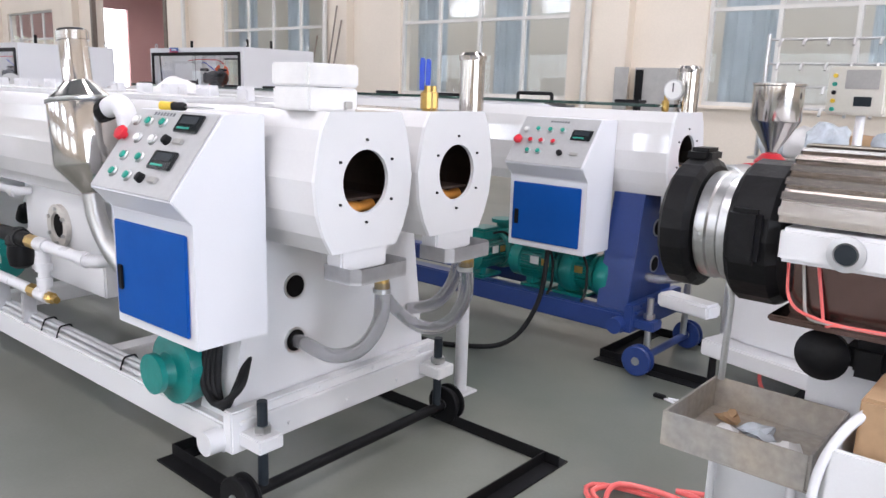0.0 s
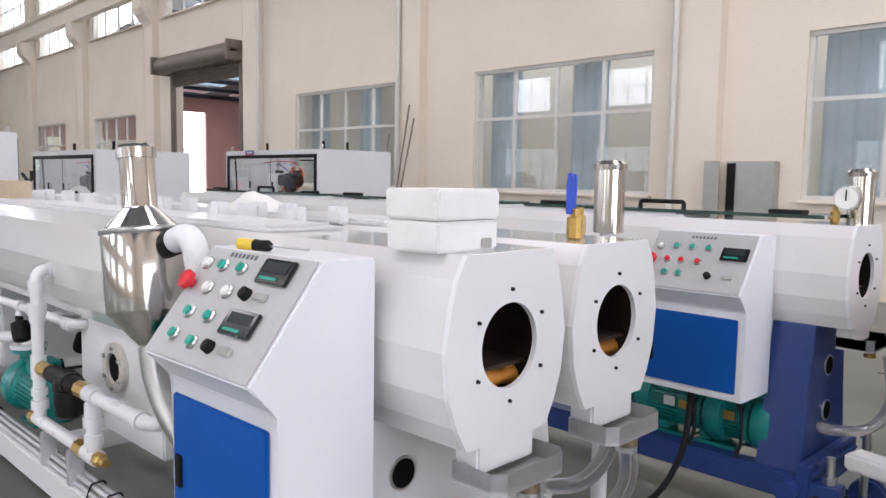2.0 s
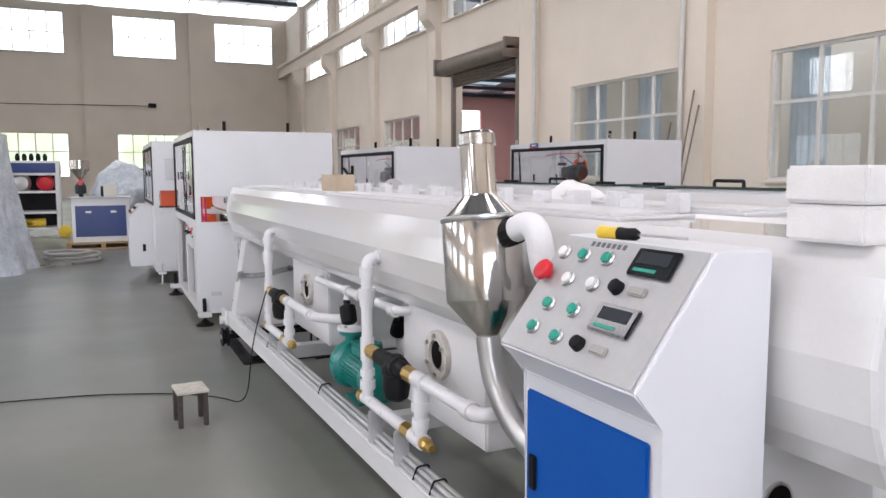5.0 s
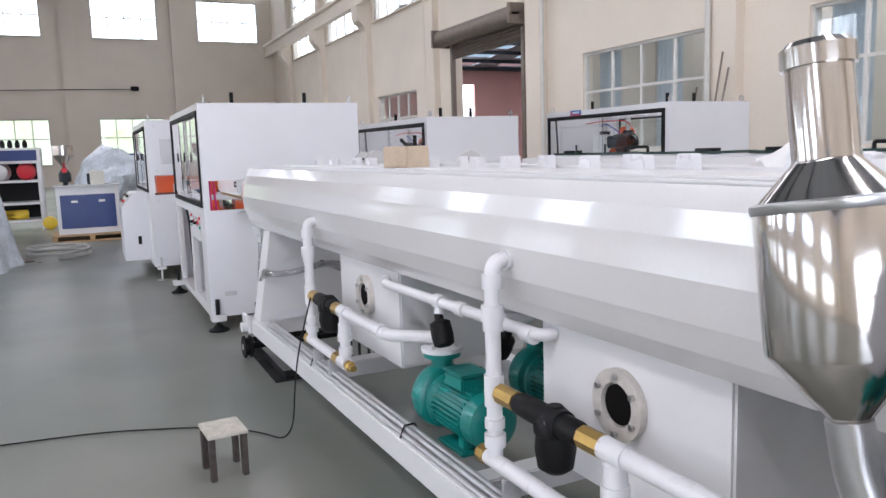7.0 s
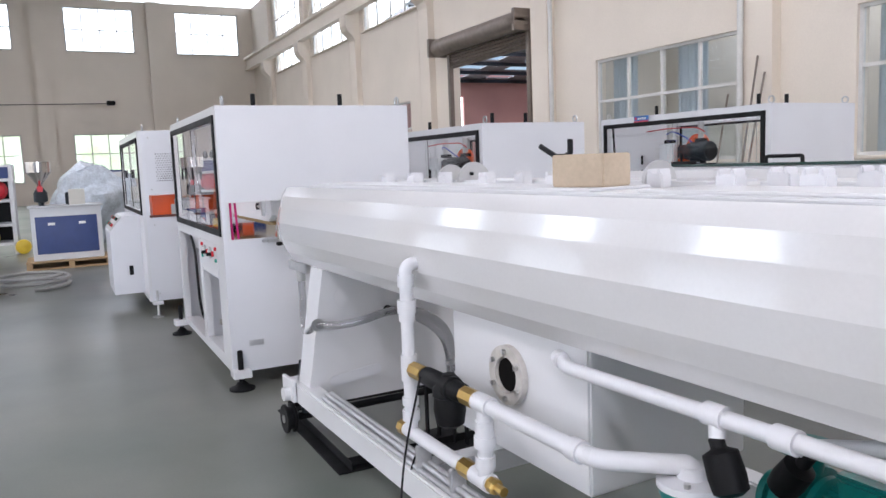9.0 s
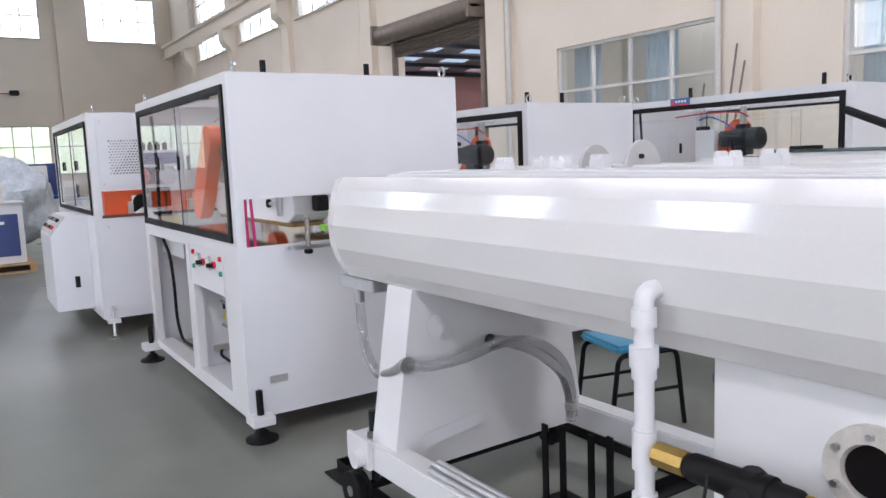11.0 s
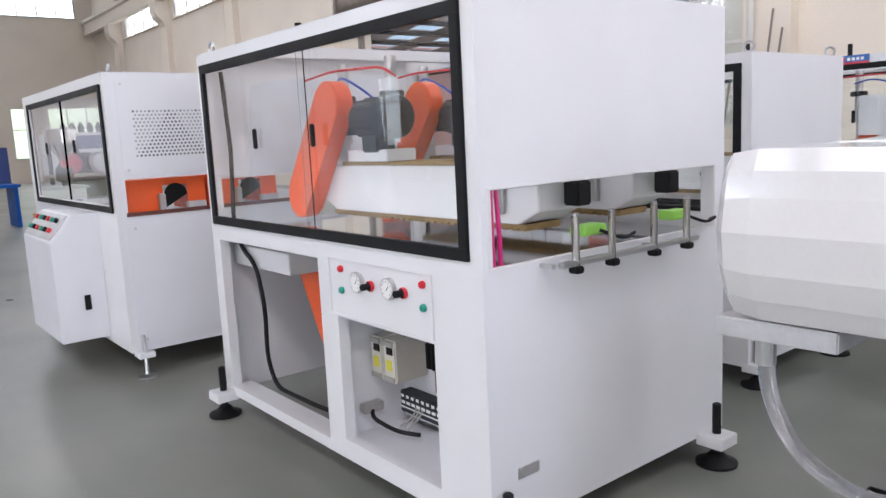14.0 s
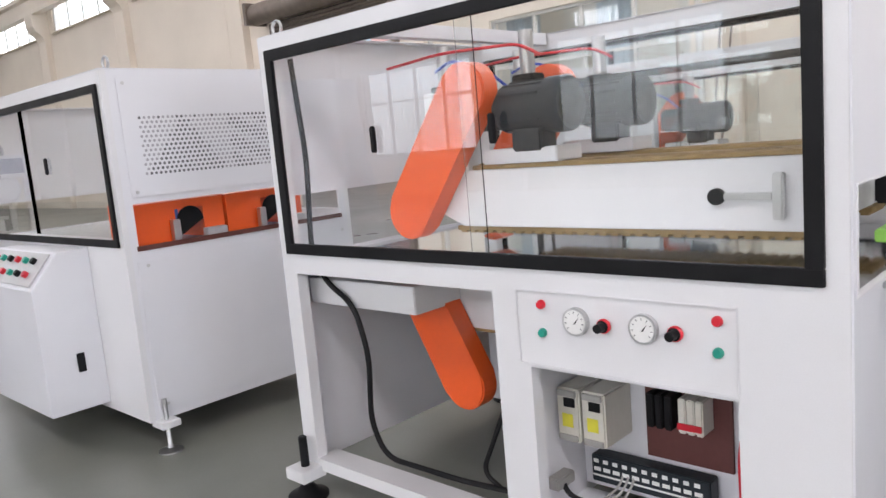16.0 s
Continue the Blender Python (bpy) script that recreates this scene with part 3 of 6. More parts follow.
def tank_shell(y, x_end, wide=1.0):
    """A faceted tank body along x, open at the front, drawn in at the far end."""
    b = bmesh.new()
    rings = []
    for x, k in ((0.0, 1.0), (x_end + 0.10, 1.0), (x_end + 0.03, 0.95), (x_end, 0.80)):
        rings.append([b.verts.new((x, y + wide * p[0] * k, 1.14 + (p[1] - 1.14) * k)) for p in SECTION])
    n = len(SECTION)
    for a, c in zip(rings, rings[1:]):
        for i in range(n):
            b.faces.new((a[i], a[(i + 1) % n], c[(i + 1) % n], c[i]))
    b.faces.new(rings[-1])
    return b


def bolts(parent, centre, r, n, x, size=0.006):
    first = None
    for i in range(n):
        a = 2 * math.pi * (i + 0.5) / n
        at = (x, centre[0] + r * math.cos(a), centre[1] + r * math.sin(a))
        if first is None:
            first = part("bolt", cyl((0, 0, 0), (0.006, 0, 0), size, seg=8), BLACK, parent)
            first.location = at
        else:
            again(first, parent, at)


def drip_tray(parent, y, z=0.90, x=0.10):
    outer = [(x - 0.07, y - 0.125), (x + 0.045, y - 0.125), (x + 0.07, y - 0.10), (x + 0.07, y + 0.10), (x + 0.045, y + 0.125), (x - 0.07, y + 0.125)]
    t = prism(outer, z - 0.05, z, "z")
    top = max(t.faces, key=lambda f: f.calc_center_median().z)
    bmesh.ops.inset_region(t, faces=[top], thickness=0.006)
    bmesh.ops.translate(t, verts=top.verts, vec=(0, 0, -0.042))
    return part("drip_tray", t, ALU, parent, "dull aluminium drip tray")


def flange(parent, x, y, z, r=0.095):
    """A bolted ring flange facing the walker, with a dark mouth."""
    f = part("flange", lathe([(r * 0.52, 0.0), (r, 0.0), (r, -0.022), (r * 0.62, -0.022), (r * 0.60, -0.006)], (x, y, z), 32, "Y"), PALECAST, parent, "grey bolted pipe flange", smooth=True)
    # black disc in place of the shaded bore
    part("mouth", cyl((x, y - 0.004, z), (x, y - 0.012, z), r * 0.56, seg=28), VOID, f)
    for i in range(6):
        a = 2 * math.pi * (i + 0.5) / 6
        part("bolt", cyl((x + 0.8 * r * math.cos(a), y - 0.02, z + 0.8 * r * math.sin(a)), (x + 0.8 * r * math.cos(a), y - 0.034, z + 0.8 * r * math.sin(a)), 0.009, seg=6), BRUSHED, f)
    return f


def strainer(parent, x, y, z, half):
    """A black plastic strainer with a deep round bowl between two brass unions, along x."""
    v = part("strainer", lathe([(0.026, -half * 0.62), (0.034, -half * 0.55), (0.036, 0.0), (0.034, half * 0.55), (0.026, half * 0.62)], (x, y, z), 18, "X"), BLACK, parent, "black plastic strainer", smooth=True)
    part("bowl", lathe([(0.0, -0.152), (0.030, -0.150), (0.050, -0.135), (0.058, -0.085), (0.054, -0.04), (0.060, -0.036), (0.060, -0.010), (0.040, 0.020), (0.02, 0.040)], (x + 0.015, y + 0.012, z), 20), BLACK, v, smooth=True)
    part("collar", lathe([(0.037, -0.012), (0.042, -0.010), (0.042, 0.010), (0.037, 0.012)], (x + half * 0.25, y, z), 18, "X"), BLACK, v, smooth=True)
    for a, b in ((-half, -half * 0.62), (half * 0.62, half)):
        part("union", cyl((x + a, y, z), (x + b, y, z), 0.0315, seg=8), BRASS, v)
    return v


def coupling(parent, p, q, r):
    return part("coupling", cyl(p, q, r, seg=18), PVC, parent, smooth=True)


def pump(at, rz=0.0, label="teal cast-iron water pump on the tank frame"):
    """A close-coupled pump: finned motor, fan cover, bell, volute with an upright outlet, feet."""
    ob = thing("water_pump", label, "pump", at, rz, group="water pumps")
    m = lathe([(0.0, -0.20), (0.055, -0.20), (0.078, -0.185), (0.080, -0.13), (0.068, -0.125), (0.068, 0.06), (0.085, 0.07), (0.085, 0.085)], (0, 0, 0.11), 28, "X")
    part("motor", m, TEAL, ob, smooth=True)
    fins = bmesh.new()
    for i in range(30):
        a = 2 * math.pi * i / 30
        c, s = math.cos(a), math.sin(a)
        f = box(-0.122, 0.058, -0.0018, 0.0018, 0.064, 0.081, 0)
        for v in f.verts:
            y, z = v.co.y, v.co.z
            v.co = Vector((v.co.x, y * c - z * s, 0.11 + y * s + z * c))
        me = bpy.data.meshes.new("fin")
        f.to_mesh(me)
        fins.from_mesh(me)
        f.free()
        bpy.data.meshes.remove(me)
    tagged(part("finned_shell", fins, TEAL, ob), kind="stuff")
    part("volute", lathe([(0.06, 0.085), (0.098, 0.10), (0.105, 0.13), (0.098, 0.16), (0.05, 0.175), (0.035, 0.20), (0.055, 0.203), (0.055, 0.22)], (0, 0, 0.11), 28, "X"), TEAL, ob, smooth=True)
    part("outlet", lathe([(0.035, 0.19), (0.035, 0.235), (0.06, 0.238), (0.06, 0.255)], (0.13, 0, 0), 22), TEAL, ob, smooth=True)
    part("foot", boxes((-0.12, 0.04, -0.07, 0.07, 0.0, 0.012), (-0.10, -0.06, -0.05, 0.05, 0.01, 0.05)), TEAL, ob)
    part("terminal_box", boxes((-0.085, 0.03, -0.045, 0.045, 0.178, 0.222), (-0.09, 0.035, -0.05, 0.05, 0.222, 0.232), bevel=0.006), TEAL, ob)
    part("cable", tube([(-0.02, -0.05, 0.205), (0.03, -0.085, 0.215), (0.075, -0.105, 0.16), (0.085, -0.12, 0.05), (0.07, -0.13, 0.005)], 0.006, 0.03, 8), RUBBER, ob, "black motor cable", True)
    ob.scale = (1.28, 1.28, 1.28)
    part("name_plate", boxes((-0.06, -0.015, -0.0845, -0.0825, 0.115, 0.150), bevel=0), DIAL, ob)
    part("name_plate", boxes((0.0, 0.04, -0.0845, -0.0825, 0.115, 0.145), bevel=0), BRASS, ob)
    return ob


def panel_parts(cab, o, ux, uv, w, h, layout):
    """Buttons, displays and lettering on a sloped panel; o is its upper left corner, ux and uv its directions."""
    n = ux.cross(-uv).normalized()
    turn = Matrix((ux, -uv, n)).transposed().to_4x4()
    plate = part("control_panel", boxes((0.004, w - 0.004, -h + 0.004, -0.004, 0.0, 0.003), bevel=0.001), PANELGREY, cab, "brushed grey control panel")
    plate.matrix_basis = Matrix.Translation(o) @ turn

    def put(name, bm, material, u, v, label="", smooth=False):
        p = part(name, bm, material, plate, label, smooth)
        p.location = (u * w, -v * h, 0.003)
        return p

    ring = None
    for kind, u, v in layout:
        if kind in "grw":
            b = put("push_button", lathe([(0.016, 0.0), (0.016, 0.007), (0.012, 0.008), (0.012, 0.013), (0.010, 0.014)], seg=16), {"g": GREEN, "r": RED, "w": DIAL}[kind], u, v, {"g": "green push button", "r": "red push button", "w": "black and white selector"}[kind], True)
            part("bezel", lathe([(0.0165, 0.0), (0.0185, 0.004), (0.0162, 0.0085)], seg=16), BRUSHED, b, smooth=True)
        elif kind == "e":
            put("emergency_stop", lathe([(0.012, 0.0), (0.012, 0.012), (0.024, 0.014), (0.024, 0.026), (0.017, 0.031)], seg=20), RED, u, v, "red mushroom stop button", True)
        elif kind == "k":
            put("knob", lathe([(0.016, 0.0), (0.014, 0.016), (0.009, 0.018)], seg=16), BLACK, u, v, "black knob", True)
        elif kind == "s":
            put("selector", boxes((-0.024, 0.024, -0.010, 0.010, 0, 0.008)), GALV, u, v, "grey key switch")
        elif kind == "d":
            d = put("display", boxes((-0.058, 0.058, -0.031, 0.031, 0, 0.010), bevel=0.003), SCREEN, u, v, "black digital meter")
            part("face", boxes((-0.042, 0.042, -0.004, 0.022, 0.010, 0.0112), bevel=0), MOTOR, d)
            part("digits_bar", boxes((-0.042, 0.020, -0.022, -0.015, 0.010, 0.011), bevel=0), GREEN, d)
        elif kind == "t":
            t = bmesh.new()
            for i in range(7):
                box(-0.06 + i * 0.017, -0.049 + i * 0.017, -0.006, 0.006, 0, 0.0006, 0, t)
            put("lettering", t, INK_AND_SHADE, u, v, "row of unreadable characters")
    return plate


def control_cabinet(x0, x1, y_front, y_back, z0, z1, label, layout):
    """A steel box with a sloped desk panel and a blue door; y_front is the door's face."""
    ob = thing("control_cabinet", label, "control cabinet", group="control cabinets")
    zp = z0 + 0.655 * (z1 - z0)
    yt, yl = y_front + 0.11, y_front - 0.07
    prof = [(y_front, z0), (y_front, zp - 0.07), (yl, zp), (yt, z1), (yt + 0.02, z1), (y_back, z1), (y_back, z0)]
    part("body", prism(prof, x0, x1, "x", bevel=0.004), SATIN, ob)
    dw = 0.025
    d = part("door", boxes((x0 + dw, x1 - dw - 0.005, y_front - 0.012, y_front - 0.001, z0 + 0.035, zp - 0.105)), BLUE, ob, "blue steel door")
    part("handle", boxes((x0 + dw + 0.02, x0 + dw + 0.045, y_front - 0.020, y_front - 0.012, z0 + 0.12, z0 + 0.20), bevel=0.003), BLACK, d, "black recessed latch")
    v = Vector((0, yl - yt, zp - z1))
    panel_parts(ob, Vector((x0 + 0.004, yt, z1)) + Vector((0, -0.001, 0.001)), Vector((1, 0, 0)), v.normalized(), x1 - x0 - 0.008, v.length, layout)
    return ob


LAYOUT_A = [("t", 0.38, 0.06), ("w", 0.09, 0.17), ("g", 0.25, 0.17), ("g", 0.43, 0.17), ("d", 0.74, 0.16), ("e", 0.06, 0.37), ("w", 0.24, 0.38), ("w", 0.43, 0.38), ("k", 0.60, 0.37), ("s", 0.73, 0.37), ("g", 0.21, 0.60), ("g", 0.41, 0.60), ("d", 0.70, 0.60), ("g", 0.20, 0.80), ("g", 0.40, 0.82), ("k", 0.57, 0.82), ("s", 0.71, 0.82)]
LAYOUT_B = [("t", 0.5, 0.1), ("w", 0.10, 0.30), ("g", 0.26, 0.28), ("g", 0.42, 0.28), ("g", 0.58, 0.28), ("d", 0.84, 0.36), ("e", 0.07, 0.55), ("r", 0.22, 0.52), ("r", 0.36, 0.52), ("r", 0.52, 0.52), ("g", 0.24, 0.74), ("g", 0.38, 0.74), ("k", 0.66, 0.74), ("s", 0.84, 0.74)]


def sealing_tank(at, rz, offsets, length, base, label, x_panel=0.36):
    """A vacuum cooling tank: faceted tubes on a braced frame with end panels, wheels and jacks."""
    ob = thing("cooling_tank", label, "cooling tank", at, rz, group="cooling tanks")
    lo, hi = offsets[0] - 0.29, offsets[-1] + 0.31
    for y in offsets:
        t = part("tank_body", tank_shell(y, -length), GLOSSW, ob, "glossy white faceted tank body")
        # added inner shell; its dark brown colour carries the tank's inner shade
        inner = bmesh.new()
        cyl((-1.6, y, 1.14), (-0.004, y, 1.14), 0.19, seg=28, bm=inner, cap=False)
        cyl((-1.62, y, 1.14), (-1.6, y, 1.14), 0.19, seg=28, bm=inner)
        part("liner", inner, DARK, t, "dark brown inner shell with the tank's inner shade painted in")
        for k in range(5):
            for s in (-1, 1):
                part("roller", lathe([(0.012, -0.05), (0.028, -0.045), (0.018, 0), (0.028, 0.045), (0.012, 0.05)], (-0.06 - 0.16 * k, y + 0.045 * s, 1.045), 12, "Y"), ROLLER, t, "amber nylon roller", True)
        part("roller_bar", boxes((-0.8, -0.03, y - 0.12, y + 0.12, 1.075, 1.083)), DARK, t)
        p = part("end_plate", holed_plate([(q[0] + y, q[1]) for q in SECTION], (y, 1.14, 0.098), 0.0, 0.014), WHITE, ob, "white end plate with a round pipe hole")
        bolts(p, (y, 1.14), 0.128, 6, 0.014, 0.0045)
        part("neck", boxes((-0.06, 0.012, y - 0.10, y + 0.10, 0.86, 0.93), bevel=0.006), WHITE, ob)
        tr = drip_tray(ob, y + 0.01, 0.885, 0.018)
        part("spout", cyl((0.03, y + 0.06, 0.785), (0.03, y + 0.06, 0.84), 0.024, seg=16), BRASS, tr)
        part("cover", boxes((-length + 0.45, -0.75, y - 0.135, y + 0.135, 1.352, 1.362), (-length + 0.5, -length * 0.55, y - 0.115, y + 0.115, 1.362, 1.371), (-length * 0.52, -0.80, y - 0.115, y + 0.115, 1.362, 1.371)), WHITE, ob, "flat white lid")
    # frame
    for y in (lo, hi - 0.10):
        part("frame_rail", boxes((-length + 0.46, -x_panel, y, y + 0.10, 0.20, 0.31), bevel=0.008), base, ob)
    for x in (-length * 0.42, -length * 0.7, -length * 0.22):
        part("cross_member", boxes((x - 0.05, x + 0.05, lo + 0.10, hi - 0.10, 0.21, 0.30), bevel=0.006), base, ob)
    for x, s in ((-x_panel, -1), (-length + 0.62, -1)):
        prof = [(lo + 0.02, 0.21), (hi - 0.02, 0.21), (hi - 0.12, 0.924), (lo + 0.14, 0.924)]
        cap = part("end_panel", prism(prof, x - 0.012, x, "x"), base, ob)
        for a, c, w in (((lo + 0.02, 0.21), (lo + 0.14, 0.924), 0.012), ((hi - 0.02, 0.21), (hi - 0.12, 0.924), -0.012)):
            flg = bmesh.new()
            prism([a, c, (c[0] + w, c[1]), (a[0] + w, a[1])], x - 0.18, x - 0.0125, "x", flg)
            part("side_flange", flg, base, ob)
    for hz in (0.73, 0.53):
        # no hole is cut; a black disc paints its inner shade
        h = part("access_hole", cyl((-x_panel + 0.0062, offsets[0] + 0.02, hz), (-x_panel + 0.0072, offsets[0] + 0.02, hz), 0.040, seg=24), VOID, ob, "black disc for the shade of a round access hole")
        part("hole_rim", lathe([(0.042, 0.0), (0.047, 0.0), (0.047, 0.006), (0.042, 0.006)], (-x_panel, offsets[0] + 0.02, hz), 24, "X"), BRUSHED, h, smooth=True)
    fb = part("front_bar", boxes((-x_panel, -x_panel + 0.05, lo + 0.0, hi, 0.21, 0.36), bevel=0.006), base, ob)
    part("bar_lip", boxes((-x_panel, -x_panel + 0.065, lo + 0.03, hi - 0.03, 0.31, 0.325), bevel=0.003), base, fb)
    for i in range(7):
        part("bolt", cyl((-x_panel + 0.05, lo + 0.1 + 0.14 * i, 0.34 - 0.09 * (i % 2)), (-x_panel + 0.058, lo + 0.1 + 0.14 * i, 0.34 - 0.09 * (i % 2)), 0.008, seg=6), base, fb)
    part("rail_cap", cyl((-x_panel - 0.02, lo + 0.02, 0.25), (-x_panel - 0.02, lo - 0.06, 0.25), 0.042, seg=22), base, ob, smooth=True)
    # jacks and wheels at both ends
    for x in (-x_panel + 0.11, -length + 0.37):
        for y in (lo + 0.08, hi - 0.06):
            part("lug", boxes((x - 0.12, x + 0.05, y - 0.05, y + 0.05, 0.235, 0.285), bevel=0.005), base, ob)
            j = part("jack_screw", cyl((x, y, 0.10), (x, y, 0.40), 0.018, seg=16), MOTOR if base is not NAVY else BRUSHED, ob, "threaded steel jack screw", True)
            part("nut", cyl((x, y, 0.29), (x, y, 0.315), 0.03, seg=6), BRUSHED, j)
        part("axle", cyl((x, lo + 0.0, 0.085), (x, hi + 0.0, 0.085), 0.021, seg=18), BLACK if base is not NAVY else NAVY, ob, smooth=True)
        for y in (lo - 0.01, hi + 0.01):
            w = part("wheel", lathe([(0.02, -0.03), (0.075, -0.03), (0.08, -0.026), (0.080, -0.016), (0.064, -0.012), (0.064, 0.012), (0.080, 0.016), (0.08, 0.026), (0.075, 0.03), (0.02, 0.03)], (x, y, 0.086), 28, "Y"), BLACK if base is not NAVY else NAVY, ob, "grooved steel wheel", True)
            part("hub", cyl((x, y - 0.034, 0.086), (x, y + 0.034, 0.086), 0.022, seg=14), BRUSHED, w)
    return ob


def floor_track(x0, x1, y0, y1):
    ob = thing("floor_track", "black angle-iron track frame lying on the floor", "rail", group="floor tracks")
    for r in ((x0, x1, y0, y0 + 0.07), (x0, x1, y1 - 0.07, y1), (x0, x0 + 0.07, y0 + 0.07, y1 - 0.07), (x1 - 0.07, x1, y0 + 0.07, y1 - 0.07)):
        part("rail", boxes((*r, 0.0, 0.008), bevel=0.001), BLACK, ob)
    for r in ((x0, x1, y0 + 0.064, y0 + 0.07), (x0, x1, y1 - 0.07, y1 - 0.064), (x0, x0 + 0.006, y0 + 0.07, y1 - 0.07), (x1 - 0.07, x1 - 0.064, y0 + 0.07, y1 - 0.07)):
        part("rail_web", boxes((*r, 0.008, 0.05), bevel=0.001), BLACK, ob)
    return ob


# line one: twin tank, white
T1 = (-1.512, 1.95, 0.0)
T1_TURN = 1.65
tank1 = sealing_tank(T1, T1_TURN, (0.0, 0.452), 6.07, WHITE, "long white twin-tube vacuum cooling tank on a wheeled frame")
M1 = pose(*T1, 0, 0, T1_TURN)


def on1(x, y, z):
    """A place in the world from one beside the first tank's front."""
    return M1 @ Vector((x, y, z))


# water boxes under the tank with flanged mouths
for xa, xb, fx in ((-2.26, -1.50, -1.88), (-4.16, -3.37, -3.772)):
    wbx = part("water_box", boxes((xa, xb, -0.100, 0.55, 0.47, 0.924), bevel=0.008), WHITE, tank1, "white steel water box")
    flange(wbx, fx, -0.101, 0.750, 0.100)
# clamp blocks between the lids
blk = None
for x in (-5.25, -4.95, -4.30, -3.85, -3.55, -3.10, -2.85, -2.35, -2.10, -1.55, -1.35, -1.05):
    bm = boxes((-0.035, 0.035, -0.022, 0.022, 0.0, 0.046), (-0.028, -0.016, -0.026, 0.026, 0.042, 0.060), (0.016, 0.028, -0.026, 0.026, 0.042, 0.060), bevel=0.004)
    if blk is None:
        blk = part("clamp_block", bm, PVC, tank1, "white plastic lid clamp")
        blk.location = (x, 0.16, 1.352)
    else:
        bm.free()
        again(blk, tank1, (x, 0.16, 1.352))
    again(blk, tank1, (x + 0.05, 0.30, 1.352))

# riser pipes with valves along the front of tank one
for rx, ex, bx, y, low, zt, zu in ((-2.285, -1.245, -1.715, -0.262, 0.475, 1.108, 0.705), (-4.25, -3.17, -3.715, -0.245, 0.435, 1.085, 0.69)):
    pr = thing("pipe_run", "white plastic water pipes with brass unions and a black strainer", "pipes", T1, T1_TURN, group="tank pipe runs")
    part("riser", tube([(rx, y, low), (rx, y, zt), (rx, -0.17, zt)], 0.0245, 0.045, 16), PVC, pr, smooth=True)
    coupling(pr, (rx, y, zt - 0.085), (rx, y, zt - 0.04), 0.0315)
    coupling(pr, (rx, y, zt - 0.185), (rx, y, zt - 0.135), 0.036)
    coupling(pr, (rx, y, zt - 0.215), (rx, y, zt - 0.185), 0.031)
    coupling(pr, (rx, y + 0.045, zt), (rx, y + 0.08, zt), 0.0315)
    coupling(pr, (rx, y, low + 0.05), (rx, y, low + 0.09), 0.034)
    coupling(pr, (rx, y, low + 0.11), (rx, y, low + 0.14), 0.032)
    coupling(pr, (rx, y, zu - 0.05), (rx, y, zu + 0.05), 0.031)
    part("lower_pipe", tube([(rx - 0.05, y, low), (bx - 0.10, y, low), (bx, y, low), (bx, y, zu)], 0.0255, 0.045, 16), PVC, pr, smooth=True)
    coupling(pr, (bx, y, low + 0.045), (bx, y, low + 0.085), 0.033)
    coupling(pr, (bx, y, low + 0.115), (bx, y, low + 0.150), 0.036)
    coupling(pr, (bx, y, low + 0.150), (bx, y, low + 0.200), 0.031)
    coupling(pr, (bx - 0.07, y, low), (bx + 0.03, y, low), 0.0315)
    part("brass_union", cyl((bx - 0.145, y, low), (bx - 0.072, y, low), 0.0315, seg=8), BRASS, pr, "brass pipe union")
    part("brass_plug", lathe([(0.026, 0.0), (0.026, 0.03), (0.016, 0.034), (0.016, 0.075), (0.0, 0.076)], (bx + 0.03, y, low), 8, "X"), BRASS, pr, "brass drain plug")
    part("brass_union", cyl((rx - 0.085, y, low), (rx - 0.045, y, low), 0.03, seg=8), BRASS, pr, "brass pipe union")
    strainer(pr, (rx + bx) / 2 + 0.005, y, zu, (bx - rx) / 2 - 0.035)
    end = [(bx - 0.045, y, zu), (ex, y, zu), (ex, -0.09, zu)] if rx > -3 else [(bx - 0.045, y, zu), (ex, y, zu), (-3.016, -0.075, zu), (-3.015, -0.075, 0.655)]
    part("upper_pipe", tube(end, 0.0255, 0.05, 16), PVC, pr, smooth=True)
    coupling(pr, (bx - 0.04, y, zu), (bx + 0.045, y, zu), 0.0315)
    coupling(pr, (ex - 0.10, y, zu), (ex - 0.055, y, zu), 0.032)
    for q in (rx + 0.09, bx - 0.19):
        part("saddle", boxes((q - 0.012, q + 0.012, y - 0.03, y + 0.03, 0.31, low - 0.022)), ALU, pr)
th = thing("feed_pipe", "thin white plastic pipe with a black switch hanging from it", "pipe", T1, T1_TURN)
part("pipe", tube([(-3.49, -0.098, 0.862), (-3.42, -0.150, 0.862), (-2.19, -0.150, 0.880), (-2.19, -0.05, 0.880)], 0.02, 0.04, 14), PVC, th, smooth=True)
part("end_cap", cyl((-3.51, -0.099, 0.862), (-3.475, -0.115, 0.862), 0.026, seg=16), PVC, th, smooth=True)
for x in (-2.90, -2.72, -2.28):
    coupling(th, (x, -0.150, 0.872), (x + 0.055, -0.150, 0.872), 0.0275)
part("branch", tube([(-2.87, -0.150, 0.868), (-2.86, -0.160, 0.825)], 0.019, 0, 12), PVC, th, smooth=True)
swb = lathe([(0.012, 0.02), (0.018, 0.01), (0.018, -0.01), (0.040, -0.02), (0.043, -0.07), (0.040, -0.105), (0.024, -0.115), (0.0, -0.116)], seg=20)
swp = part("switch", swb, BLACK, th, "black plastic pressure switch", True)
swp.matrix_basis = pose(-2.858, -0.162, 0.815, 0, -22, 0)
part("switch_bracket", tube([(-2.45, -0.150, 0.88), (-2.45, 0.02, 0.885)], 0.019, 0, 12), PVC, th, smooth=True)
sw2 = part("switch", lathe([(0.018, 0.03), (0.018, -0.01), (0.040, -0.02), (0.043, -0.07), (0.040, -0.105), (0.0, -0.116)], seg=20), BLACK, th, "black plastic pressure switch", True)
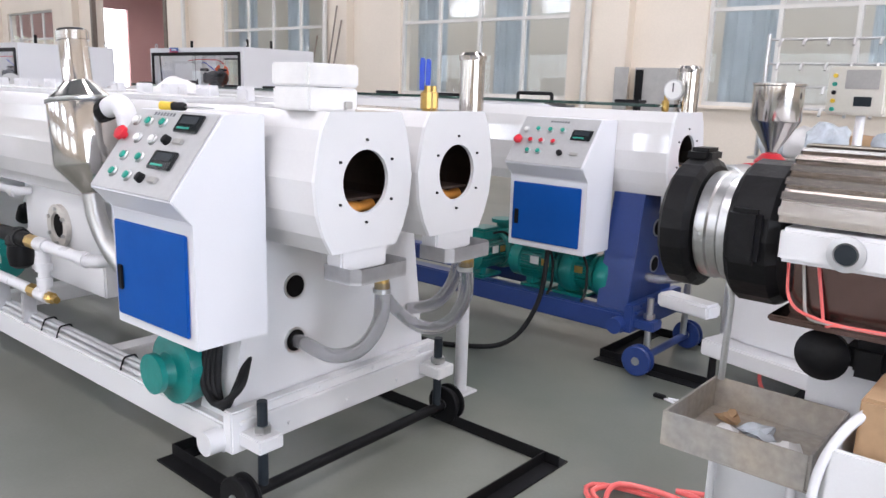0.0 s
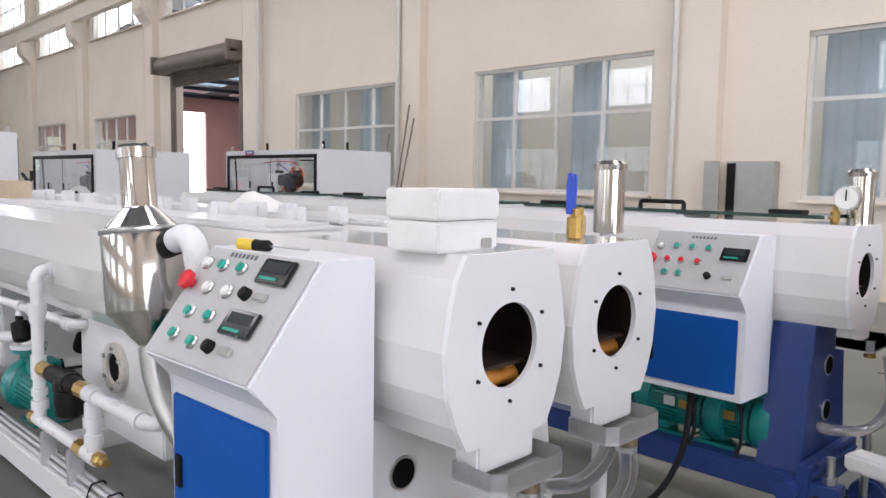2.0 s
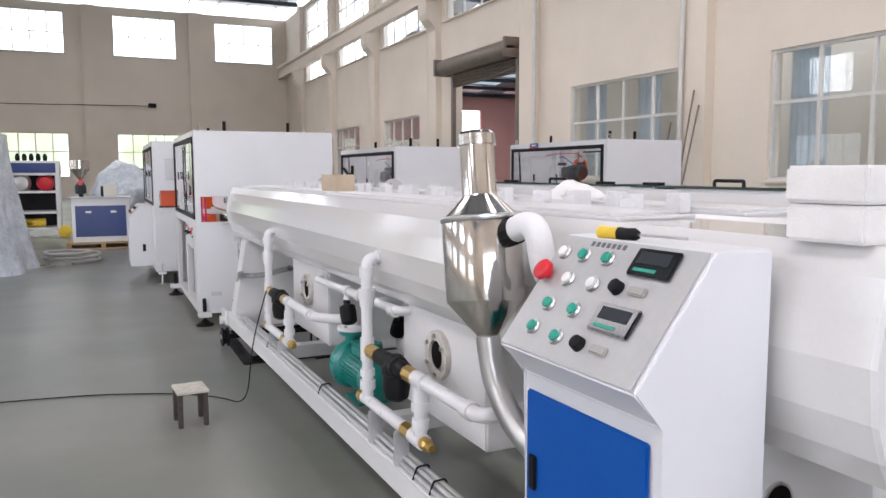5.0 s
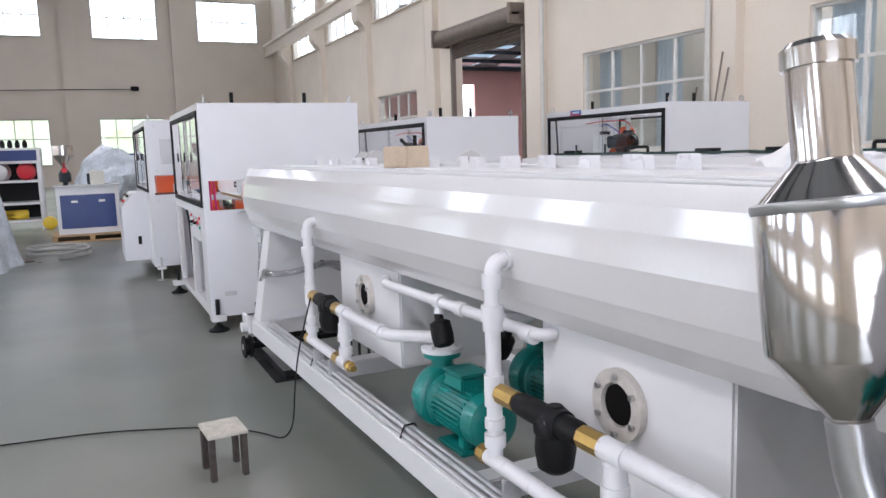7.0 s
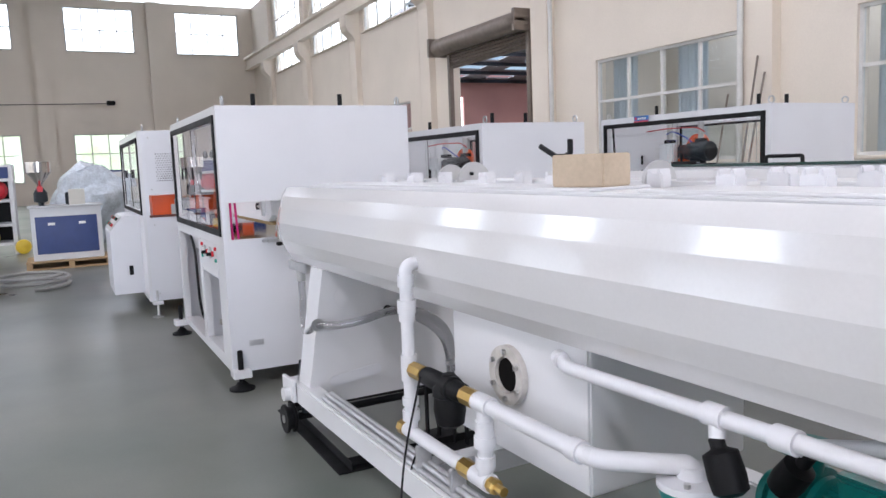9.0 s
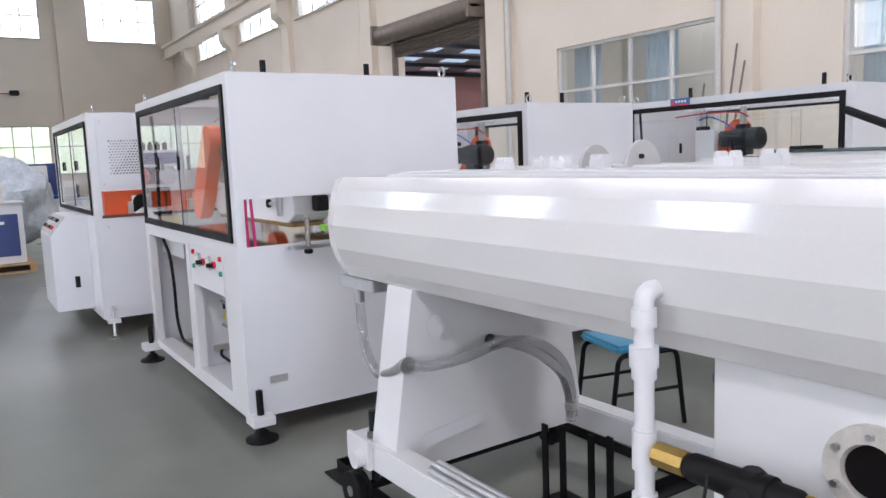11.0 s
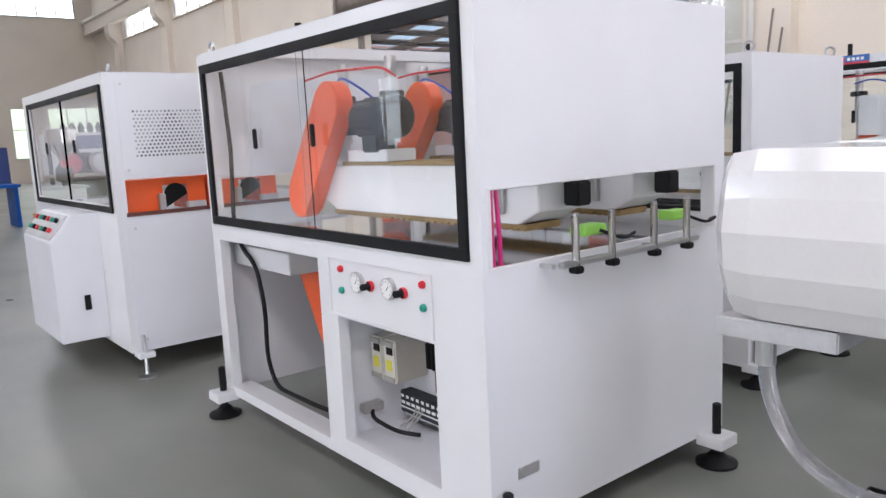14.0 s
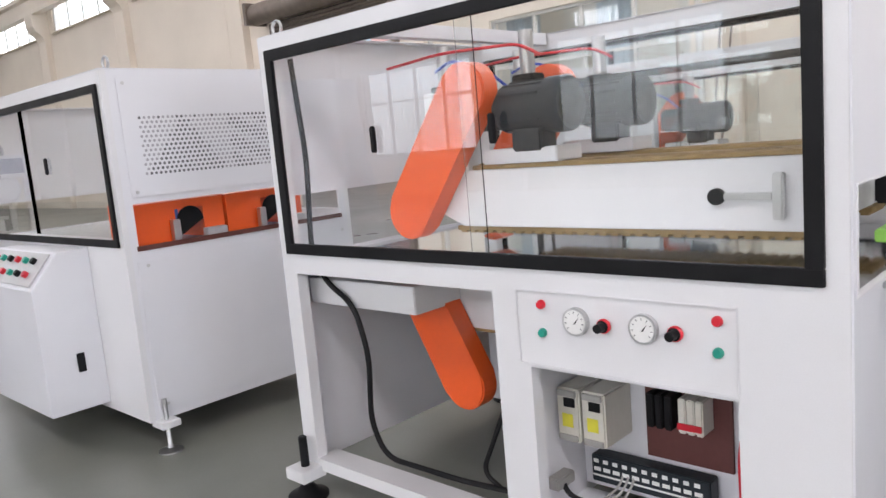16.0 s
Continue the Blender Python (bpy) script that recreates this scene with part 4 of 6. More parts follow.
sw2.matrix_basis = pose(-2.86, 0.14, 0.70, 0, 35, 0)
part("branch", tube([(-2.45, 0.02, 0.885), (-2.83, 0.14, 0.75), (-2.86, 0.14, 0.72)], 0.018, 0.04, 12), PVC, th, smooth=True)
# conduit bundle on the rail
cb = thing("conduit_bundle", "bundle of grey plastic conduits tied along the frame rail", "conduit", T1, T1_TURN)
for k, (y, z) in enumerate(((-0.265, 0.322), (-0.24, 0.322), (-0.215, 0.322), (-0.25, 0.342), (-0.225, 0.342))):
    part("conduit", tube([(-5.2, y, z), (-0.75 - 0.05 * k, y, z)], 0.0115, 0, 10), ALU, cb, smooth=True)
for x in (-4.2, -3.0, -1.75, -1.60, -1.05):
    part("cable_tie", tube([(x, -0.28, 0.31), (x, -0.262, 0.358), (x, -0.215, 0.36), (x, -0.198, 0.31)], 0.004, 0.01, 8), BLACK, cb, "black cable tie")

fp = thing("pipe_flange", "white plastic flange on the pump outlet", "flange", T1, T1_TURN)
part("flange", lathe([(0.03, 0.637), (0.085, 0.637), (0.085, 0.655), (0.036, 0.66), (0.036, 0.69)], (-3.015, -0.075, 0), 28), PVC, fp, smooth=True)
for i in range(4):
    part("bolt", cyl((-3.015 + 0.065 * math.cos(0.6 + 1.57 * i), -0.075 + 0.065 * math.sin(0.6 + 1.57 * i), 0.655), (-3.015 + 0.065 * math.cos(0.6 + 1.57 * i), -0.075 + 0.065 * math.sin(0.6 + 1.57 * i), 0.668), 0.009, seg=6), BRUSHED, fp)
for x, y, rz in ((-2.85, -0.075, 180), (-2.87, 0.40, 180)):
    pump(tuple(on1(x, y, 0.31)), rz + T1_TURN, "teal cast-iron water pump with a finned motor on the tank frame")
gp = pump(tuple(on1(-0.60, -0.12, 0.31)), T1_TURN - 90, "teal water pump below the control cabinet")

cab1 = control_cabinet(-2.134, -1.684, 1.457, 1.71, 0.653, 1.336, "white steel control cabinet with a blue door and a sloped panel", LAYOUT_A)

part("mount", boxes((-2.05, -1.76, 1.71, 1.80, 0.98, 1.24)), WHITE, cab1)
cab1.matrix_world = pose(-1.91, 1.457, 0, 0, 0, 2.0) @ pose(1.91, -1.457, 0)

# stainless separator beside the cabinet
sep = thing("separator", "tall polished stainless separator with a conical foot", "separator", (-2.58, 1.575, 1.0))
sep.matrix_world = Matrix.Translation((-2.565, 1.580, 1.0)) @ pose(0, 0, 0, 0, -8.0, 0)
part("vessel", lathe([(0.022, -0.02), (0.022, 0.0), (0.113, 0.112), (0.115, 0.12), (0.115, 0.345), (0.111, 0.352), (0.052, 0.412), (0.050, 0.417), (0.050, 0.585), (0.046, 0.587)], seg=40), STEEL, sep, smooth=True)
part("cap", lathe([(0.056, 0.560), (0.056, 0.590), (0.048, 0.599), (0.0, 0.602)], seg=32), STEEL, sep, smooth=True)
part("clamp_ring", lathe([(0.116, 0.338), (0.119, 0.342), (0.119, 0.352), (0.113, 0.356)], seg=40), BRUSHED, sep, smooth=True)
part("drain", tube([(0, 0, 0.01), (0.005, 0.005, -0.10), (0.06, 0.03, -0.24), (0.16, 0.08, -0.34)], 0.036, 0.08, 14), BRUSHED, sep, smooth=True)
part("inlet", tube([(0.105, 0.03, 0.30), (0.22, 0.05, 0.325), (0.235, 0.06, 0.16), (0.235, 0.20, 0.13)], 0.036, 0.06, 16), PVC, sep, "white plastic elbow", True)
part("union", cyl((0.10, 0.028, 0.299), (0.135, 0.036, 0.306), 0.041, seg=12), BLACK, sep)

# foam pack, screwdriver, brass valves and vacuum cylinder on the tank
fm = thing("foam_box", "white foam packing box lying on the tank lid", "box", (-1.632, 1.862, 1.352), 5)
part("box", boxes((-0.078, 0.078, -0.105, 0.105, 0.0, 0.068), bevel=0.006), FOAM, fm)
part("lid", boxes((-0.08, 0.08, -0.108, 0.108, 0.070, 0.138), bevel=0.006), FOAM, fm)
part("plug", boxes((0.0785, 0.084, 0.04, 0.075, 0.006, 0.028), bevel=0.002), GALV, fm)
sd = thing("screwdriver", "screwdriver with a yellow and black handle on the cabinet top", "screwdriver", (-1.985, 1.59, 1.348), 12)
part("handle", lathe([(0.008, -0.06), (0.015, -0.052), (0.013, -0.02), (0.015, 0.0)], seg=14, axis="X"), YELLOWP, sd, smooth=True)
part("grip", lathe([(0.0145, 0.0), (0.013, 0.02), (0.0145, 0.04), (0.009, 0.05)], seg=14, axis="X"), BLACK, sd, smooth=True)
part("blade", cyl((0.05, 0, 0), (0.17, 0, 0), 0.003, seg=8), BRUSHED, sd)
for k, y in enumerate((0.42, 0.51)):
    vv = thing("brass_valve", "brass ball valve with a blue lever on the tank top", "valve", tuple(on1(-0.11 - 0.05 * k, y, 1.352)), group="brass valves")
    part("body", lathe([(0.016, 0), (0.022, 0.006), (0.022, 0.06), (0.015, 0.066), (0.015, 0.085)], seg=8), BRASS, vv)
    part("lever", prism([(-0.008, 0.07), (0.008, 0.07), (0.012, 0.17), (0.006, 0.18), (-0.006, 0.18), (-0.010, 0.14)], -0.03, -0.024, "y"), BLUELINE, vv, "blue lever")
for px, py, z0 in ((-1.95, 3.01, 0.0), (-1.50, 4.275, 1.352)):
    vc = thing("vacuum_filter", "polished steel filter cylinder with a domed cap", "filter", (px, py, 0), group="filter cylinders")
    part("cylinder", lathe([(0.055, max(1.33, z0)), (0.055, 1.56), (0.05, 1.565)], seg=28), STEEL, vc, smooth=True)
    part("cap", lathe([(0.06, 1.555), (0.062, 1.575), (0.05, 1.588), (0.0, 1.592)], seg=28), STEEL, vc, smooth=True)
    if z0 < 1:
        part("stand", tube([(0, 0, z0), (0, 0, 1.34)], 0.03, 0), PVC, vc, smooth=True)
        part("stand_foot", boxes((-0.06, 0.06, -0.06, 0.06, z0, z0 + 0.012)), WHITE, vc)
bxx = thing("sand_block", "pale brown cardboard block lying on the tank lid", "block", tuple(on1(-3.47, 0.0, 1.371)), 10)
part("block", boxes((-0.10, 0.10, -0.06, 0.06, 0.0, 0.095), bevel=0.004), BOARD, bxx)
nz = thing("valve_lever", "black handwheel and lever standing on the tank lid", "valve", tuple(on1(-3.9, 0.22, 1.352)))
part("stem", cyl((0, 0, 0), (0, 0, 0.12), 0.012), BLACK, nz)
part("lever", tube([(-0.12, 0, 0.15), (0.0, 0, 0.10), (0.06, 0, 0.12)], 0.010, 0.02), BLACK, nz)
part("knob", cyl((0.06, 0, 0.12), (0.06, 0, 0.17), 0.010), BLACK, nz)
rag = bmesh.new()
bmesh.ops.create_icosphere(rag, subdivisions=3, radius=1.0)
for v in rag.verts:
    k = 1 + 0.22 * noise.noise(v.co * 2.3)
    v.co = Vector((v.co.x * 0.17 * k, v.co.y * 0.09 * k, max(0.0, 0.075 * k * (1 - 0.5 * abs(v.co.x)) * v.co.z)))
rg = part("rag", rag, FOAM, smooth=True)
rg.matrix_world = Matrix.Translation(on1(-1.75, 0.44, 1.371))
tagged(rg, "crumpled white cloth on the tank lid", "cloth")

# hoses at the front of tank one
for pts in ([(0.03, 0.06, 0.81), (0.035, 0.06, 0.68), (-0.04, 0.04, 0.56), (-0.18, 0.03, 0.505), (-0.31, 0.02, 0.53), (-0.36, 0.02, 0.53)],
            [(0.03, 0.50, 0.81), (0.035, 0.52, 0.68), (-0.05, 0.52, 0.54), (-0.18, 0.50, 0.50), (-0.31, 0.49, 0.56), (-0.36, 0.48, 0.61)],
            [(-0.04, 0.56, 0.83), (-0.08, 0.58, 0.70), (-0.18, 0.60, 0.58), (-0.36, 0.62, 0.52)]):
    hz = thing("drain_hose", "clear braided drain hose from the drip tray", "hose", T1, T1_TURN, group="drain hoses")
    part("hose", tube(pts, 0.026, 0.16, 16), HOSE, hz, smooth=True)
    part("hose_clamp", cyl(Vector(pts[0]) + Vector((0, 0, -0.035)), Vector(pts[0]) + Vector((0, 0, -0.02)), 0.029, seg=16), BRUSHED, hz)
wl = thing("cable_loop", "black corrugated cable loop tied below the cabinet", "cable", T1, T1_TURN)
for k in range(4):
    part("cable", tube([(-0.42 - 0.02 * k, -0.24, 0.66), (-0.43 - 0.015 * k, -0.26 - 0.01 * k, 0.42), (-0.38, -0.27 - 0.01 * k, 0.33 + 0.01 * k), (-0.33 + 0.01 * k, -0.25, 0.44), (-0.38, -0.16, 0.52)], 0.012, 0.05, 10), RUBBER, wl, smooth=True)

floor_track(-2.33, -1.19, 1.655, 2.765)
floor_track(-7.62, -6.50, 1.525, 2.80)

# rear of tank one: tray and hoses on the end panel
rt = thing("rear_hose", "clear hose bent across the rear panel of the tank", "hose", T1, T1_TURN, group="drain hoses")
part("hose", tube([(-5.44, -0.20, 0.645), (-5.39, -0.14, 0.635), (-5.34, 0.0, 0.650), (-5.32, 0.18, 0.695), (-5.31, 0.36, 0.665), (-5.30, 0.49, 0.56), (-5.30, 0.53, 0.42), (-5.30, 0.535, 0.31)], 0.0215, 0.1, 14), HOSE, rt, smooth=True)
part("hose", tube([(-5.44, 0.20, 0.675), (-5.40, 0.24, 0.672), (-5.33, 0.36, 0.62), (-5.27, 0.46, 0.52), (-5.26, 0.485, 0.40), (-5.26, 0.485, 0.31)], 0.0215, 0.1, 14), HOSE, rt, smooth=True)
for y, x in ((0.535, -5.30), (0.485, -5.26)):
    part("hose_clamp", cyl((x, y, 0.36), (x, y, 0.385), 0.025, seg=16), BRUSHED, rt)
part("hose_grommet", lathe([(0.024, 0.0), (0.034, 0.0), (0.034, 0.008), (0.024, 0.008)], (-5.43, -0.20, 0.645), 20, "X"), BRUSHED, rt, smooth=True)
rt2 = thing("rear_tray", "aluminium outlet box and hose at the tank end", "tray", T1, T1_TURN)
part("tray", boxes((-6.09, -5.78, -0.135, 0.12, 0.866, 0.918), bevel=0.004), ALU, rt2)
part("spout", cyl((-5.97, -0.10, 0.80), (-5.97, -0.10, 0.863), 0.026, seg=16), BRUSHED, rt2)
part("hose", tube([(-5.97, -0.10, 0.83), (-5.96, -0.10, 0.72), (-5.88, -0.13, 0.60), (-5.70, -0.18, 0.54), (-5.52, -0.20, 0.60), (-5.45, -0.20, 0.645)], 0.0215, 0.12, 14), HOSE, rt2, smooth=True)
eb = thing("rail_bracket", "white welded bracket at the tank rail end", "bracket", T1, T1_TURN)
part("plate", boxes((-5.74, -5.56, -0.315, -0.292, 0.21, 0.33), bevel=0.004), WHITE, eb)
part("cap", cyl((-5.62, -0.35, 0.25), (-5.62, -0.31, 0.25), 0.036, seg=20), WHITE, eb, smooth=True)

# line two: single tank on a navy base
tank2 = sealing_tank((-1.43, 4.135, 0.0), 0.0, (0.0,), 6.1, NAVY, "white vacuum cooling tank on a navy painted frame", 0.12)
cab2 = control_cabinet(-2.19, -1.715, 3.675, 3.935, 0.61, 1.30, "white control cabinet with a blue door beside the navy frame", LAYOUT_B)
for x0, x1 in ((-1.75, -0.12), (-3.6, -1.95), (-5.6, -3.8)):
    ld = thing("tank_lid", "dark green glass lid with a black handle on the tank", "lid", (-1.43, 4.16, 1.372), group="glass lids")
    part("pane", boxes((x0, x1, -0.155, 0.155, 0.0, 0.016), bevel=0.004), GREENLID, ld)
    c = (x0 + x1) / 2
    part("handle", tube([(c - 0.12, -0.05, 0.014), (c - 0.12, -0.05, 0.05), (c + 0.12, -0.05, 0.05), (c + 0.12, -0.05, 0.014)], 0.011, 0.015, 10), BLACK, ld, "black bar handle")
    part("hinge", boxes((x1 - 0.25, x1 - 0.10, -0.13, -0.05, 0.016, 0.034)), BLACK, ld)
    part("hinge", boxes((x0 + 0.10, x0 + 0.25, -0.13, -0.05, 0.016, 0.034)), BLACK, ld)
gv = thing("pressure_gauge", "round pressure gauge on a brass valve on the tank", "gauge", (-1.55, 4.12, 1.352))
part("stem", lathe([(0.015, 0), (0.02, 0.01), (0.02, 0.05), (0.01, 0.06), (0.01, 0.08)], seg=8), BRASS, gv)
part("case", cyl((0.05, 0.0, 0.11), (0.05, -0.03, 0.11), 0.052, seg=28), BRUSHED, gv, smooth=True)
part("dial", cyl((0.05, -0.031, 0.11), (0.05, -0.033, 0.11), 0.045, seg=28), DIAL, gv)
part("needle", boxes((0.047, 0.053, -0.036, -0.0345, 0.10, 0.145), bevel=0), BLACK, gv)
for x in (-2.12, -1.90, -2.6):
    pump((x, 4.02, 0.31), 90 if x < -2.5 else 0, "teal water pump on the navy frame")
bc = thing("black_cable", "black power cable sagging below the navy frame", "cable")
part("cable", tube([(-1.98, 3.76, 0.62), (-1.98, 3.72, 0.30), (-2.10, 3.62, 0.04), (-2.40, 3.45, 0.012), (-2.9, 3.4, 0.012), (-3.6, 3.6, 0.012)], 0.014, 0.2, 10), RUBBER, bc, smooth=True)
for p in ([(-1.33, 4.21, 0.80), (-1.30, 4.21, 0.60), (-1.36, 4.16, 0.48), (-1.50, 4.1, 0.46), (-1.56, 4.08, 0.47)],):
    h2 = thing("drain_hose", "clear drain hose at the navy frame", "hose", group="drain hoses")
    part("hose", tube(p, 0.024, 0.15, 14), HOSE, h2, smooth=True)
floor_track(-1.72, -0.65, 3.88, 4.62)

def levelling_foot(parent, x, y, dark=True):
    f = part("levelling_foot", lathe([(0.085, 0.0), (0.085, 0.012), (0.045, 0.03), (0.03, 0.05), (0.018, 0.055), (0.018, 0.26), (0.012, 0.265)], (x, y, 0), 24), BLACK if dark else BRUSHED, parent, "black threaded levelling foot" if dark else "steel levelling foot", True)
    part("lug", boxes((x - 0.06, x + 0.06, y - 0.06, y + 0.06, 0.085, 0.135), bevel=0.004), WHITE, f)
    return f


def electric_motor(parent, x, y, z, r=0.088, length=0.26):
    """A motor along x, its fan end towards +x."""
    m = part("motor", lathe([(0.03, -length), (r * 0.8, -length), (r * 0.9, -length + 0.02), (r * 0.9, -0.08), (r, -0.075), (r, -0.01), (r * 0.93, 0.0)], (x, y, z), 28, "X"), MOTOR, parent, "dark grey electric motor", True)
    part("fan_grille", lathe([(r * 0.80, 0.0), (r * 0.75, 0.003), (r * 0.3, 0.003), (r * 0.25, 0.0)], (x + 0.0005, y, z), 28, "X"), BLACK, m, smooth=True)
    part("terminal_box", boxes((x - length * 0.8, x - length * 0.35, y - 0.05, y + 0.05, z - r - 0.055, z - r * 0.8), bevel=0.008), MOTOR, m)
    fins = bmesh.new()
    for i in range(12):
        a = 2 * math.pi * i / 12
        p = (y + r * 0.92 * math.cos(a), z + r * 0.92 * math.sin(a))
        box(x - length + 0.03, x - 0.085, p[0] - 0.004, p[0] + 0.004, p[1] - 0.004, p[1] + 0.004, 0, fins)
    tagged(part("finned_shell", fins, MOTOR, m), kind="stuff")
    return m


def gauge(parent, x, y, z, r=0.041):
    g = part("pressure_gauge", cyl((x, y, z), (x, y - 0.016, z), r, seg=32), BRUSHED, parent, "round pressure gauge with a steel rim", True)
    part("dial", cyl((x, y - 0.0165, z), (x, y - 0.0175, z), r * 0.86, seg=32), DIAL, g)
    part("needle", prism([(x - 0.003, z - 0.006), (x + 0.004, z - 0.004), (x + 0.016, z + 0.016)], y - 0.019, y - 0.018, "y"), BLACK, g)
    t = bmesh.new()
    for i in range(9):
        a = radians(-40 + 32.5 * i)
        c, s = math.cos(a), math.sin(a)
        cyl((x + r * 0.62 * c, y - 0.0182, z + r * 0.62 * s), (x + r * 0.76 * c, y - 0.0182, z + r * 0.76 * s), 0.0012, seg=4, bm=t)
    part("scale_marks", t, INK_AND_SHADE, g)
    return g


def haul_off(at, label, depth=1.36, group="haul-off machines"):
    """A caterpillar haul-off: steel housing with windows on both long sides, a slot at each end, tracks, motors and guards.
    The origin is the front right corner on the floor; x runs to the left as negative, y into the machine."""
    ob = thing("haul_off", label, "haul-off machine", at, group=group)
    L, D, T, B, E = 2.135, depth, 1.875, 0.11, -0.035
    wx0, wx1, wz0, wz1 = -L + 0.04, -0.085, 1.025, 1.822
    front = [(wx0 + 0.02, wx1 - 0.02, wz0 + 0.02, wz1 - 0.02), (-2.055, -1.05, 0.16, 0.945), (-0.92, -0.29, 0.195, 0.72)]
    part("front_frame", grid_wall(-L, E, B, T, 0.0, 0.05, front, "y"), WHITE, ob, "white steel front frame")
    part("back_frame", grid_wall(-L, E, B, T, D - 0.05, D, [(wx0 + 0.02, wx1 - 0.02, wz0 + 0.02, wz1 - 0.02)], "y"), WHITE, ob)
    slot = [(0.03, D - 0.07, 1.0, 1.25)]
    part("end_panel", grid_wall(0.0, D, B, T, E + 0.0006, E + 0.006, slot, "x"), SATIN, ob, "smooth white end panel with a feed slot")
    part("end_panel", grid_wall(0.0, D, B, T, -L - 0.006, -L - 0.0006, slot, "x"), SATIN, ob)
    part("slot_trim", frame_bars(0.026, D - 0.066, 0.995, 1.255, 0.008, E - 0.01, E + 0.009, "x"), WHITE, ob)
    part("roof_frame", boxes((-L, E, 0.0, 0.06, T, T + 0.004), (-L, E, D - 0.06, D, T, T + 0.004), (-L, -L + 0.06, 0.06, D - 0.06, T, T + 0.004), (E - 0.06, E, 0.06, D - 0.06, T, T + 0.004), (-0.48, -0.42, 0.06, D - 0.06, T - 0.05, T + 0.004), (-1.73, -1.67, 0.06, D - 0.06, T - 0.05, T + 0.004), bevel=0.002), SATIN, ob)
    # black window frame with sliding panes
    for d, s in ((-0.012, 1), (D + 0.002, -1)):
        w = part("window_frame", frame_bars(wx0, wx1, wz0, wz1, 0.042, d, d + 0.02, "y"), BLACK, ob, "black aluminium window frame")
        mid = (wx0 + wx1) / 2
        for a, c, k in ((wx0 + 0.04, mid + 0.04, 0.006), (mid - 0.04, wx1 - 0.04, 0.022)):
            p = part("pane", boxes((a, c, d + k * s + 0.004, d + k * s + 0.009, wz0 + 0.04, wz1 - 0.04), bevel=0), ACRYLIC, w, "clear acrylic sliding pane")
            p.visible_shadow = False
        if s == 1:
            for x in (mid - 0.42, mid + 0.10):
                part("pull", boxes((x - 0.012, x + 0.012, d - 0.010, d + 0.004, 1.40, 1.49), bevel=0.004), BLACK, w, "black plastic pull")
    # table and inner floor
    part("table", boxes((-L + 0.012, E - 0.004, 0.06, D - 0.06, 0.955, 0.985), bevel=0), mat("mirror_polished_steel", (0.70, 0.71, 0.71), 0.07, metal=1.0, vary=0.03, scale=5, fine=120, bump=0.006), ob, "polished steel table")
    part("back_panel", boxes((-L + 0.012, -0.06, D - 0.32, D - 0.31, B, 0.95), bevel=0), SATIN, ob)
    part("base_frame", boxes((-L + 0.05, -0.05, 0.05, 0.12, B, B + 0.045), (-L + 0.05, -0.05, D - 0.12, D - 0.06, B, B + 0.045), (-1.08, -1.02, 0.12, D - 0.33, B, B + 0.045), bevel=0.004), WHITE, ob)
    part("inner_tray", boxes((-L + 0.02, -1.50, 0.10, D - 0.35, 0.80, 0.905), bevel=0.004), WHITE, ob)
    # electrical compartment
    ec = part("compartment", boxes((-0.98, -0.27, 0.34, 0.352, 0.20, 0.70), bevel=0), SATIN, ob, "open electrical compartment")
    for r in ((-0.98, -0.968, 0.052, 0.34, 0.18, 0.70), (-0.282, -0.27, 0.052, 0.34, 0.18, 0.70), (-0.98, -0.27, 0.052, 0.34, 0.174, 0.1795)):
        part("compartment_wall", boxes(r, bevel=0), SATIN, ec)
    for x in (-0.955, -0.862):
        br = part("breaker", boxes((x, x + 0.085, 0.17, 0.34, 0.42, 0.60), bevel=0.006), CREAMP, ec, "cream contactor with a yellow label")
        part("label", boxes((x + 0.02, x + 0.06, 0.1685, 0.1695, 0.47, 0.515), bevel=0), LABELY, br)
        part("switch", boxes((x + 0.03, x + 0.07, 0.164, 0.1695, 0.54, 0.57), bevel=0.001), BLACK, br)
        for zt in (0.575, 0.425):
            part("terminal", boxes((x + 0.008, x + 0.078, 0.160, 0.1695, zt, zt + 0.020), bevel=0.002), GALV, br)
    for x, m in ((-0.68, BLACK), (-0.65, BLACK), (-0.62, BLACK), (-0.575, CREAMP), (-0.548, CREAMP), (-0.521, CREAMP)):
        part("relay", boxes((x, x + 0.024, 0.25, 0.34, 0.49, 0.60), bevel=0.004), m, ec)
    part("red_toggle", boxes((-0.575, -0.50, 0.243, 0.2495, 0.505, 0.525), bevel=0.001), RED, ec)
    part("backplate", boxes((-0.72, -0.44, 0.325, 0.338, 0.36, 0.66), bevel=0.001), mat("dark_red_backplate", (0.12, 0.035, 0.03), 0.6), ec)
    tb = part("terminal_strip", boxes((-0.90, -0.49, 0.27, 0.33, 0.25, 0.345), bevel=0.004), MOTOR, ec, "black terminal strip with white marks")
    mk = bmesh.new()
    for i in range(11):
        box(-0.89 + 0.035 * i, -0.865 + 0.035 * i, 0.268, 0.2695, 0.290, 0.303, 0, mk)
        box(-0.89 + 0.035 * i, -0.872 + 0.035 * i, 0.268, 0.2695, 0.318, 0.331, 0, mk)
    box(-0.895, -0.495, 0.268, 0.2695, 0.272, 0.278, 0, mk)
    part("marks", mk, DIAL, tb, "rows of unreadable white marks")
    for k in range(3):
        part("wire", tube([(-0.345 + 0.012 * k, 0.24, 0.64), (-0.36 + 0.016 * k, 0.17, 0.52), (-0.35 + 0.012 * k, 0.15, 0.38), (-0.36 + 0.012 * k, 0.20, 0.22)], 0.006, 0.05, 8), (RED, REDLINE, RED)[k], ec, smooth=True)
